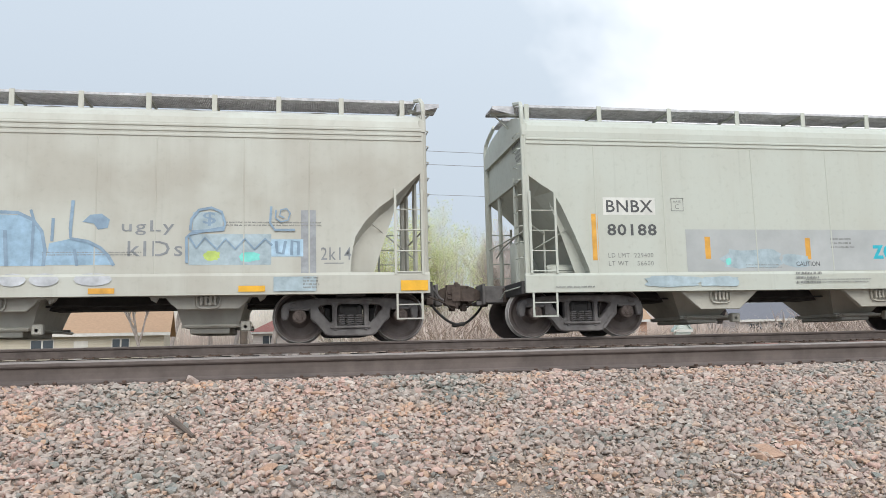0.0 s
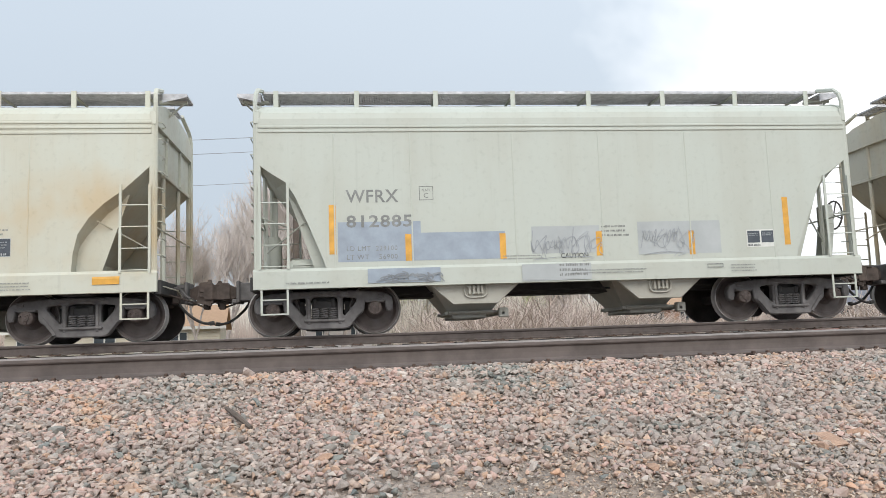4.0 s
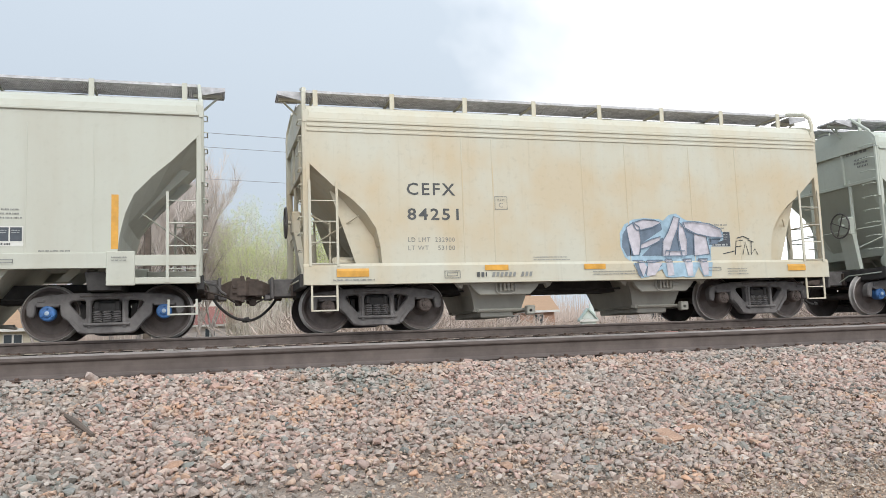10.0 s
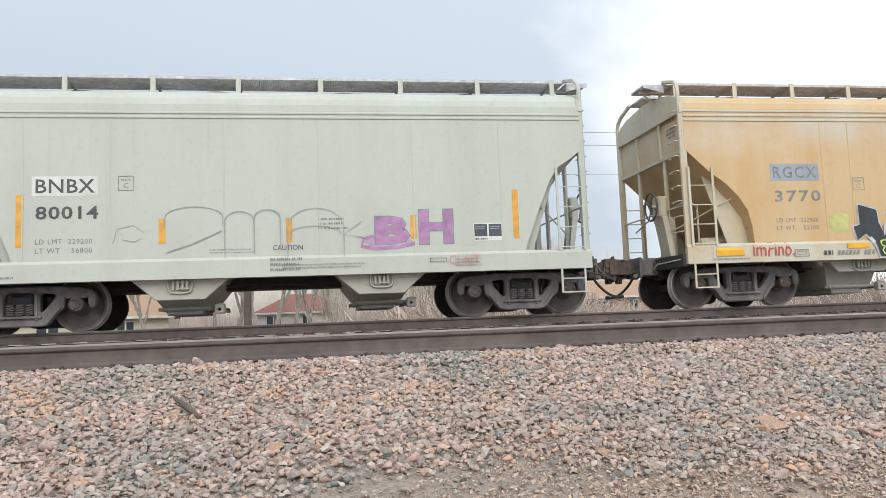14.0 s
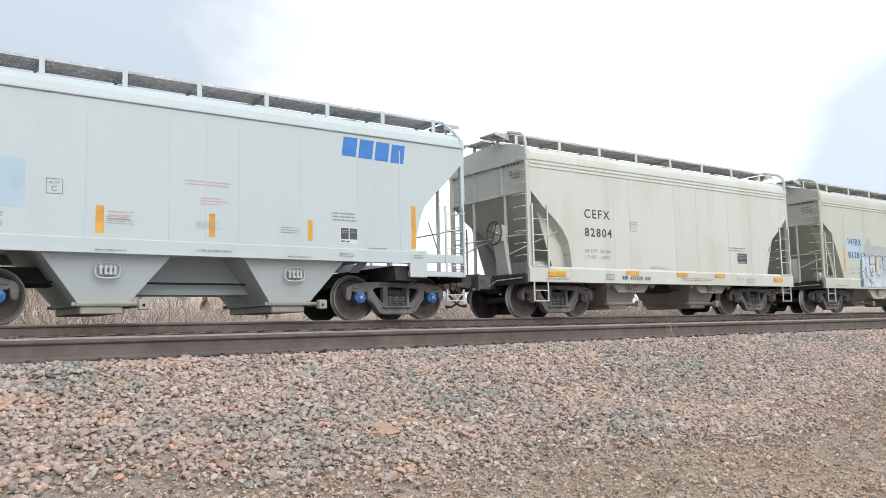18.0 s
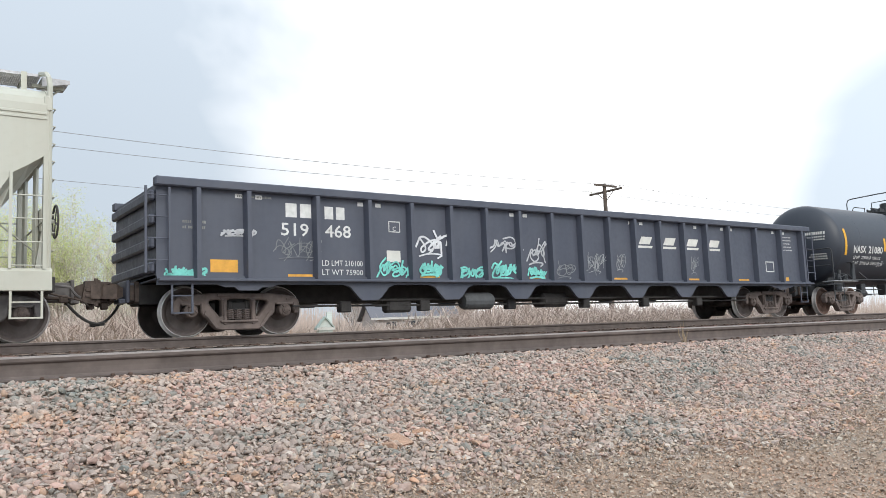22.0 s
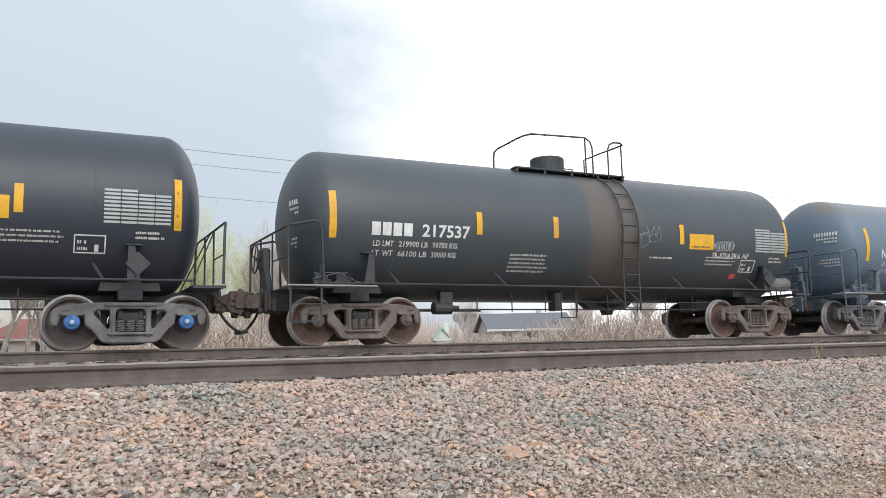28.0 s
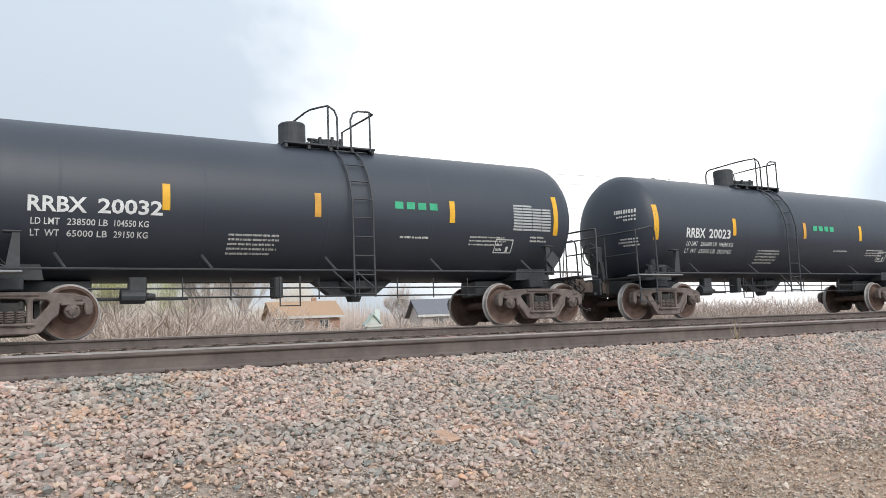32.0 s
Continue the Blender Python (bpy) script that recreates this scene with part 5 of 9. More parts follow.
# ---- gondola ----
def gondola(tcl, tcr, lx, rx, steel):
    car = new("gondola_car")
    tagged(car, "dark blue-black steel gondola with tagged ribbed sides", "freight car", "cars of the freight train")
    E = 10.05
    for s in (-1, 1):
        part("side_sheet", Mesh().box(-E, E, min(s * 1.45, s * 1.41), max(s * 1.45, s * 1.41), 1.0, 2.66), steel, car)
    part("floor_plate", Mesh().box(-E, E, -1.4, 1.4, 1.02, 1.08), MAT_DARK, car)
    for d in (-1, 1):
        e = Mesh().box(min(d * E, d * (E - .06)), max(d * E, d * (E - .06)), -1.42, 1.42, 1.0, 2.66)
        for i in range(4):
            e.box(min(d * E, d * (E + .1)), max(d * E, d * (E + .1)), -1.42, 1.42, 1.12 + .42 * i, 1.3 + .42 * i, 0.03)
        part("end_wall", e, steel, car, "ribbed end wall")
        ladder(car, d * E - .2, d * E + .2, -1.55, 1.1, 2.6, 4, steel)
        part("sill_step", step_mesh(d * (E - .25), d * (E - .6), -1.5, 0.4, 1.0), steel, car)
    for s in (-1, 1):
        part("top_chord", Mesh().box(-E - .05, E + .05, min(s * 1.60, s * 1.42), max(s * 1.60, s * 1.42), 2.62, 2.78, 0.02), steel, car)
        lower = [(-E, 1.06), (-E, 0.90)]
        deep = (-8.42, -5.88, -3.86, -1.92, 0.07, 1.98, 3.93, 5.93, 8.50)
        for k, x in enumerate(deep):
            low = 0.60 if 0 < k < len(deep) - 1 else 0.80
            lower += [(x - .58, .91), (x - .44, .86), (x - .26, low + .06), (x - .18, low), (x + .18, low), (x + .26, low + .06), (x + .44, .86), (x + .58, .91)]
        lower += [(E, 0.90), (E, 1.06)]
        part("bottom_ledge", Mesh().box(-E, E, min(s * 1.63, s * 1.44), max(s * 1.63, s * 1.44), 0.955, 1.01, 0.012), steel, car)
        part("side_sill", Mesh().prism(lower, min(s * 1.50, s * 1.44), max(s * 1.50, s * 1.44)), steel, car)
    post = Mesh().loft([[(-0.075, -1.45, z), (-0.04, y, z), (0.04, y, z), (0.075, -1.45, z)] for z, y in ((0.98, -1.60), (2.62, -1.60))]).data("side_post")
    xs = (-9.35, -8.42, -7.03, -5.88, -4.87, -3.86, -2.89, -1.92, -0.92, 0.07, 1.02, 1.98, 2.95, 3.93, 4.91, 5.93, 7.23, 8.50, 9.65)
    for x in xs:
        part("side_post", post, steel, car, at=(x, 0, 0))
        ob = part("side_post", post, steel, car, at=(x, 0, 0))
        ob.rotation_euler = (0, 0, math.pi)
        ob.location = (x, 0, 0)
    part("underframe", Mesh().box(-E, E, -0.35, 0.35, 0.62, 1.0, 0.02).box(-1.0, -0.1, -1.2, -0.7, 0.42, 0.75, 0.1).tube([(-6, -1.2, .62), (7, -1.2, .62)], .025, 6), MAT_DARK, car)
    part("air_reservoir", Mesh().turned([(0, -.42), (.16, -.4), (.19, -.33), (.19, .33), (.16, .4), (0, .42)], 14, "x", (-3.05, -1.28, 0.57)), MAT_TANKLET, car, "dull grey air reservoir")
    rods = Mesh().tube([(-7.4, -1.15, .52), (-3.6, -1.2, .50), (1.0, -1.15, .50), (7.2, -1.1, .52)], .022, 6)
    for x in (-6.3, -4.4, -2.0, .4, 2.6, 4.8):
        rods.box(x - .12, x + .12, -1.26, -1.06, .38, .60, .02)
    rods.box(-5.3, -4.7, -1.2, -.9, .36, .62, .05)
    part("brake_rigging", rods, MAT_DARK, car)
    for t in (tcl, tcr):
        truck(car, t, MAT_TRUCK_TAN, MAT_WHEEL, MAT_CAP, MAT_TREAD_BRIGHT)
    couplers(car, -E - .1, E + .1, lx, rx, steel)
    return car, Side(car, lambda x, z: -1.45)


# ---- tank cars ----
TANK_Z = 2.42
HEAD = 0.66


def tank_mesh(half, rad):
    prof = []
    head = HEAD
    for i in range(11):
        a = math.pi / 2 * i / 10
        prof.append((rad * math.sin(a)**0.92, -half + head * (1 - math.cos(a))))
    body = prof + [(rad, -half + head + (2 * half - 2 * head) * i / 10) for i in range(1, 10)] + [(r, -h) for r, h in reversed(prof)]
    m = Mesh()
    m.turned(body, 48, "x", (0, 0, TANK_Z))
    return m


def weld_mesh(half, rad, i):
    x = -half + HEAD + (2 * (half - HEAD)) * (i - .5) / 5
    return Mesh().turned([(rad - .004, x - .03), (rad + .002, x - .01), (rad + .002, x + .01), (rad - .004, x + .03)], 48, "x", (0, 0, TANK_Z))


def arc_tube(points, r):
    return Mesh().tube(points, r, 6)


def tank_car(tcl, tcr, lx, rx, half, shell, trim, label, frame_mat, wheel_mat, cap_mat, ladder_x=-0.72, dome="cup", rad=1.40, hoop=True):
    car = new("tank_car")
    tagged(car, label, "freight car", "cars of the freight train")
    part("tank", cached("tank%.2f%.2f" % (half, rad), lambda: tank_mesh(half, rad), True), shell, car)
    for i in range(1, 6):
        part("weld_ring", cached("weld%.2f%.2f%d" % (half, rad, i), lambda: weld_mesh(half, rad, i)), shell, car)
    E = half + 0.28
    lx0 = ladder_x
    # stub sills, saddles and end platforms
    for d, tcx in ((-1, tcl), (1, tcr)):
        part("stub_sill", Mesh().box(min(d * E, tcx - d * 1.3), max(d * E, tcx - d * 1.3), -0.3, 0.3, 0.66, 1.02, 0.02), trim, car)
        part("saddle", Mesh().prism([(tcx - .5, 1.0), (tcx + .5, 1.0), (tcx + .42, 1.40), (tcx - .42, 1.40)], -.78, .78).box(tcx - .2, tcx + .2, -.92, .92, 0.82, 1.02, .02), trim, car)
        part("bolster_web", Mesh().prism([(tcx - .11, 1.07), (tcx + .11, 1.07), (tcx + .05 - d * .05, 1.72), (tcx - .05 - d * .05, 1.72)], -1.44, -1.36).box(tcx - .14, tcx + .12, -1.46, -1.30, 1.70, 1.73, .01), trim, car, "upright bolster bracket")
        px = tcx + d * .05
        d > 0 and part("placard_holder", Mesh().prism([(px - .2, 1.4), (px, 1.2), (px + .2, 1.4), (px, 1.6)], -1.49, -1.475).box(px - .03, px + .03, -1.475, -1.44, 1.10, 1.5), trim, car, "diamond-shaped placard holder")
        part("end_platform", grating_mesh(min(d * (E - .55), d * E), max(d * (E - .55), d * E), -1.4, 1.4, 1.06), trim, car, "grated end platform")
        for s in (-1, 1) if d < 0 else ():
            part("side_board", Mesh().box(min(d * E, tcx - d * .14), max(d * E, tcx - d * .14), s * 1.3 - .2, s * 1.3 + .2, 1.065, 1.10, .008), MAT_SIDE_BOARD, car, "pale worn running board")
        rail = Mesh()
        inner = E - .68
        lip = E - .02
        for s in (-1, 1):
            if d < 0 and hoop:
                rail.tube([(d * inner, s * 1.47, 1.08), (d * (inner + .03), s * 1.47, 2.14), (d * (inner + .07), s * 1.47, 2.24), (d * (inner + .16), s * 1.47, 2.28), (d * (lip - .08), s * 1.47, 2.19), (d * lip, s * 1.40, 2.17)], 0.024, 6)
                rail.tube([(d * lip, s * 1.46, 1.0), (d * lip, s * 1.44, 2.16)], 0.022, 6)
            else:
                rail.tube([(d * (lip - .04), s * 1.47, 1.08), (d * (lip - .02), s * 1.47, 2.06), (d * lip, s * 1.44, 2.15), (d * lip, s * 1.36, 2.17)], 0.024, 6)
        rail.tube([(d * lip, -1.40, 2.17), (d * lip, 1.40, 2.17)], 0.022, 6)
        for y in (-.35, .55):
            rail.tube([(d * lip, y, 1.06), (d * lip, y, 2.17)], 0.018, 5)
        rail.tube([(d * lip, -1.40, 1.62), (d * lip, -.35, 1.62)], 0.016, 5)
        if d > 0:
            rail.tube([(d * lip, -.35, 2.15), (d * (E - .5), -.75, 1.08)], 0.014, 5).tube([(d * lip, .1, 2.15), (d * (E - .5), .45, 1.08)], 0.014, 5)
        part("end_handrail", rail, trim, car, smooth=True)
        step = step_mesh(d * (E - .06), d * (E - .64), -1.45, 0.42, 1.05)
        d < 0 and part("sill_step", step, trim, car)
    clutter = Mesh()
    for k in range(9):
        x, y, w, h = -half + .28 + .1 * k, -1.38 + .09 * ((k * 5) % 4), .05 + .016 * ((k * 7) % 4), .08 + .05 * ((k * 3) % 4)
        clutter.box(x - w, x + w, y - .05, y + .05, 1.10, 1.10 + h, .012)
    clutter.turned([(0, -.1), (.06, -.09), (.06, .09), (0, .1)], 10, "z", (-half + .42, -1.3, 1.38)).tube([(-half + .2, -1.42, 1.2), (-half + .7, -1.42, 1.32), (-half + 1.05, -1.42, 1.16)], .016, 5)
    clutter.tube([(-half + .3, -1.2, 1.34), (-half + .95, -1.2, 1.34), (-half + 1.2, -1.1, 1.1)], .02, 5)
    part("air_valve", clutter, trim, car, "cluster of small valves and pipes")
    part("brake_wheel", brake_wheel_mesh(-E - .26, -0.1, 1.70), trim, car)
    part("brake_housing", brake_housing_mesh(-E - .26, -0.1, 1.70, -1), trim, car)
    # long grab rails with brackets, and brake piping below
    for s in (-1, 1):
        m = Mesh().tube([(-half + .3, s * 1.48, 1.13), (half - .3, s * 1.48, 1.13)], 0.02, 6)
        for i in range(5):
            x = -half + 1.9 + (2 * half - 3.6) * i / 4
            m.tube([(x, s * 1.48, 1.13), (x - .14, s * 1.27, 1.40)], 0.024, 5)
        part("safety_rail", m, trim, car)
    pipes = Mesh()
    for y, z in ((-0.62, 0.86), (-0.5, 0.70)):
        pipes.tube([(tcl + 1.1, y, z), (tcr - 1.1, y, z)], 0.017, 5)
    for i in range(9):
        x = tcl + 1.9 + (tcr - tcl - 3.6) * i / 8
        pipes.tube([(x, -.6, 1.06), (x, -.6, .64)], .014, 5)
    for x in (lx0 - 1.3,):
        pipes.tube([(x - .2, -.9, 1.06), (x - .2, -.9, .5), (x + .2, -.9, .5), (x + .2, -.9, 1.06)], .018, 5)
    pipes.tube([(tcl + .9, -.5, .68), (tcl + 2.9, -.5, .68)], .028, 6)
    part("brake_rigging", pipes, TRIM_BLACK, car, "thin brake pipes on hangers")
    part("brake_cylinder", Mesh().turned([(0, -.3), (.13, -.28), (.13, .12), (.06, .16), (.05, .3), (0, .3)], 12, "x", (tcl + 2.0, -.62, .72)).box(tcl + 1.85, tcl + 2.15, -.7, -.5, .8, 1.06, .02), trim, car)
    part("draft_brace", Mesh().box(lx0 - 1.55, lx0 - 1.38, -.75, -.45, .66, 1.06, .02), trim, car)
    part("bottom_outlet", Mesh().turned([(.4, 1.02), (.38, .85), (.2, .78), (.13, .6), (.0, .6)], 14, "z", (lx0 + .45, 0, 0)).prism([(lx0 - .6, 1.1), (lx0 + 1.4, 1.1), (lx0 + .9, .72), (lx0 - .1, .72)], -.12, .12), trim, car)
    # ladder over the belly of the tank
    lad = Mesh()
    def skin_point(x, z, off):
        dz = z - TANK_Z
        return (x, -(math.sqrt(max(rad**2 - dz**2, 0.0)) + off), z)
    for x in (lx0 - .22, lx0 + .22):
        pts = [(x, -1.5, .62), (x, -1.5, 1.2)] + [(x, min(skin_point(x, z, .08)[1], -1.5 if z < 2.6 else 0), z) for z in (1.7, 2.2, 2.5, 2.8, 3.1, 3.4, 3.6, 3.75)]
        lad.tube(pts, 0.022, 6)
    for i in range(9):
        z = .68 + .37 * i
        y = -1.5 if z < 2.6 else skin_point(0, min(z, 3.8), .08)[1]
        lad.tube([(lx0 - .22, y, z), (lx0 + .22, y, z)], 0.015, 5)
    for x in (lx0 - .24, lx0 + .24):
        lad.tube([(x - .42, -1.48, 1.12), (x, -1.5, .76)], .018, 5)
    part("ladder", lad, trim, car)
    # fittings on top
    top = TANK_Z + rad
    xd = lx0 + .15
    cx, mx, vx, rails = {"cup": (.66, -.24, 1.35, (-.43, .30, 1.02)), "cup_long": (.57, -.38, 1.17, (-.33, .05, 1.12)), "left": (-1.0, -.24, None, (-.32, -.02, .52)), "mid": (.45, None, None, (-.28, .60, 1.55)), "low": (-1.25, None, None, (-.5, -.05, .45))}[dome]
    cr, chh = (.40, .38) if dome in ("low", "mid") else (.28, .50)
    part("valve_housing", Mesh().turned([(0, top + chh), (cr - .03, top + chh), (cr, top + chh - .03), (cr, top + .06), (cr + .06, top + .05), (cr + .06, top - .1)], 20, "z", (xd + cx, 0, 0)), trim, car)
    if mx is not None:
        man = Mesh().turned([(0, top + .20), (.26, top + .19), (.30, top + .16), (.30, top + .12), (.34, top + .11), (.34, top + .05), (.28, top + .04), (.28, top - .08)], 18, "z", (xd + mx, 0, 0))
        for k in range(8):
            an = 2 * math.pi * k / 8
            man.box(xd + mx + .33 * math.cos(an) - .03, xd + mx + .33 * math.cos(an) + .03, .33 * math.sin(an) - .03, .33 * math.sin(an) + .03, top + .04, top + .22, .01)
        man.box(xd + mx - .42, xd + mx + .3, -.04, .04, top + .19, top + .24, .015)
        part("manway", man, trim, car, "bolted manway cover")
    if vx is not None:
        part("relief_valve", Mesh().turned([(0, top + .36), (.06, top + .36), (.06, top + .26), (.12, top + .25), (.12, top + .2), (.07, top + .18), (.07, top - .05)], 12, "z", (xd + vx, 0, 0)), trim, car)
    p0, p1 = {"low": (-2.6, .45), "left": (-1.45, .55), "mid": (-1.05, 1.65)}.get(dome, (-.90, 1.10))
    plat = Mesh().box(xd + p0, xd + p1, -.76, -.52, top - .10, top - .06, .01).box(xd + p0, xd + p1, .52, .76, top - .10, top - .06, .01)
    for k in range(5):
        x = xd + p0 + .05 + (p1 - p0 - .1) * k / 4
        plat.box(x - .03, x + .03, -.74, .74, top - .18, top - .10)
    part("top_platform", plat, trim, car)
    b, c, d = (xd + p for p in rails)
    hi = (4.68 if rad > 1.45 else 4.56) - top
    a = b - (1.75 if dome == "low" else .5)
    near = [(b, -.78, top - .15), (b, -.78, top + hi - .22), (b - .06, -.78, top + hi - .08), (b - .2, -.78, top + hi), (a + .16, -.66, top + hi - .02), (a + .03, -.5, top + hi - .04), (a, -.3, top + hi - .05), (a, .6, top + hi - .08), (a, .74, top + hi - .12), (a, .78, top + hi - .25), (a, .78, top - .15)]
    part("handrail", arc_tube(near, 0.021), trim, car, smooth=True)
    part("handrail", Mesh().tube([(b - .2, -.78, top + hi), (b - .2, -.78, top - .15)], .02, 6), trim, car, smooth=True)
    loop = [(c, -.78, top - .15), (c, -.78, top + hi - .24), (c + .06, -.78, top + hi - .1), (c + .18, -.78, top + hi - .04), (d - .12, -.78, top + hi - .03), (d, -.72, top + hi - .06)]
    loop += [(d, .2, top + hi - .06), (d - .02, .78, top + hi - .08), (d - .02, .78, top - .15)]
    part("handrail", arc_tube(loop, 0.021), trim, car, smooth=True)
    part("handrail", Mesh().tube([(d - .1, -.78, top + hi - .04), (d - .1, -.78, top - .15)], .02, 6), trim, car, smooth=True)
    part("handrail", arc_tube([(b - .1, .78, top - .15), (b - .1, .78, top + .3), (b + .05, .78, top + .4), (c + .1, .78, top + .4), (c + .1, .78, top - .15)], 0.018), trim, car, smooth=True)
    for t in (tcl, tcr):
        truck(car, t, frame_mat, wheel_mat, cap_mat)
    couplers(car, -E, E, lx, rx, trim)
    return car, Side(car, lambda x, z: -math.sqrt(max(rad**2 - (z - TANK_Z)**2, 0.01)) * (1 if abs(x) < half - HEAD else math.sqrt(max(0.02, 1 - ((abs(x) - half + HEAD) / HEAD)**2))) - .002)


# ---- the train ----
TAN = (0.50, 0.37, 0.21)
BEIGE = paint("hopper_cream", (0.53, 0.53, 0.45), (0.49, 0.44, 0.33), 0.45, wear=0.9, band=(1.35, 2.75, TAN, 0.75))
BEIGE2 = paint("hopper_cream_rusty", (0.54, 0.51, 0.42), (0.48, 0.36, 0.20), 0.55, wear=1.1, band=(1.2, 2.6, (0.50, 0.35, 0.18), 0.6))
BEIGE3 = paint("hopper_cream_orange", (0.54, 0.52, 0.43), (0.52, 0.42, 0.27), 0.5, wear=0.9, band=(1.3, 3.2, (0.53, 0.39, 0.22), 0.55))
ORANGE = paint("hopper_rust_orange", (0.57, 0.43, 0.255), (0.53, 0.32, 0.135), 0.8, wear=0.6, band=(3.1, 3.75, (0.55, 0.52, 0.45), 0.7))
GREYGREEN = paint("hopper_grey_green", (0.475, 0.49, 0.43), (0.42, 0.41, 0.345), 0.5, wear=0.8)
GREYGREEN2 = paint("hopper_sage", (0.482, 0.478, 0.40), (0.405, 0.39, 0.305), 0.45, wear=0.5, band=(2.75, 3.9, (0.375, 0.34, 0.265), 0.9))
PALEGREEN = paint("hopper_pale_green", (0.475, 0.505, 0.44), (0.425, 0.43, 0.36), 0.45, wear=0.6)
SAGE = paint("hopper_sage_clean", (0.478, 0.487, 0.41), (0.425, 0.42, 0.34), 0.45, wear=0.6)
GREYBEIGE = paint("hopper_stone_grey", (0.49, 0.49, 0.42), (0.43, 0.40, 0.325), 0.4, wear=0.4)
STAINED = paint("hopper_stained_grey", (0.50, 0.50, 0.44), (0.38, 0.35, 0.295), 0.6, wear=0.6, band=(2.2, 3.4, (0.33, 0.29, 0.235), 0.5))
BLUEWHITE = paint("hopper_blue_white", (0.485, 0.53, 0.535), (0.44, 0.46, 0.445), 0.3, wear=0.3)
WHITEGREY = paint("hopper_white_grey", (0.56, 0.56, 0.51), (0.48, 0.42, 0.34), 0.45, wear=0.5)
UNDER_PALE = paint("hopper_under_pale", (0.43, 0.41, 0.35), (0.30, 0.27, 0.225), 0.6, wear=0.9)
UNDER_GREY = paint("hopper_under_grey", (0.40, 0.385, 0.335), (0.27, 0.245, 0.21), 0.6, wear=0.7)
GON_BLUE = paint("gondola_blue_black", (0.060, 0.067, 0.092), (0.092, 0.098, 0.122), 0.6, 0.5, wear=0.5)
MAT_SIDE_BOARD = paint("running_board_worn", (0.30, 0.31, 0.32), (0.16, 0.15, 0.14), 0.6, wear=0.6)
TANK_BLACK = paint("tank_black", (0.029, 0.034, 0.046), (0.038, 0.043, 0.054), 0.4, 0.46, wear=0.2, dents=0.02, patchy=0.2)
TANK_BLACK_STAINED = paint("tank_black_stained", (0.029, 0.034, 0.046), (0.038, 0.043, 0.054), 0.4, 0.46, wear=0.25, dents=0.02, patchy=0.2, streak_at=(-0.35, 0.7, (0.046, 0.044, 0.042)))
TANK_SLATE = paint("tank_slate", (0.050, 0.058, 0.066), (0.068, 0.07, 0.072), 0.4, 0.45, wear=0.25, dents=0.02, patchy=0.2, streak_at=(0.62, 0.85, (0.092, 0.074, 0.062)))
TANK_BLUE = paint("tank_blue_grey", (0.115, 0.160, 0.215), (0.135, 0.158, 0.18), 0.5, 0.5, wear=0.35, dents=0.02, patchy=0.2, band=(3.45, 4.1, (0.22, 0.155, 0.095), 0.8), streak_at=(0.05, 0.40, (0.20, 0.16, 0.115)))
TRIM_BLACK = plain("fittings_black", (0.045, 0.047, 0.05), 0.6, 0, 0.3, 8.0)
TRIM_BLUE = plain("fittings_blue_grey", (0.11, 0.135, 0.165), 0.6, 0, 0.3, 8.0)

TRUCKS = [(-136.10, -127.84), (-123.52, -114.83), (-110.41, -102.16), (-98.02, -89.27), (-84.97, -76.70), (-72.51, -63.48), (-59.22, -50.89), (-46.31, -38.07),
          (-34.01, -25.10), (-21.12, -12.44), (-8.00, 0.29), (4.65, 13.72), (17.89, 26.26), (30.98, 39.24), (43.79, 52.36), (56.87, 73.76),
          (78.12, 89.57), (93.68, 104.36), (108.51, 119.04), (123.24, 134.59), (138.78, 149.47), (153.57, 164.32)]
JOINTS = [TRUCKS[0][0] - 2.1] + [(a[1] + b[0]) / 2 for a, b in zip(TRUCKS, TRUCKS[1:])] + [TRUCKS[-1][1] + 2.1]
CARS = []


def place(i):
    """Middle of car i, and its truck centres and pulling faces measured from there."""
    a, b = TRUCKS[i]
    c = (a + b) / 2
    return c, a - c, b - c, JOINTS[i] - c, JOINTS[i + 1] - c


def add_hopper(i, kind, body, trim, label, cap=MAT_CAP, frame_mat=MAT_TRUCK, under=None, posts=9):
    c, a, b, l, r = place(i)
    car, side = hopper(kind, a, b, l, r, body, trim, frame_mat, MAT_WHEEL, cap, label, under, posts)
    CARS.append((car, c))
    return side


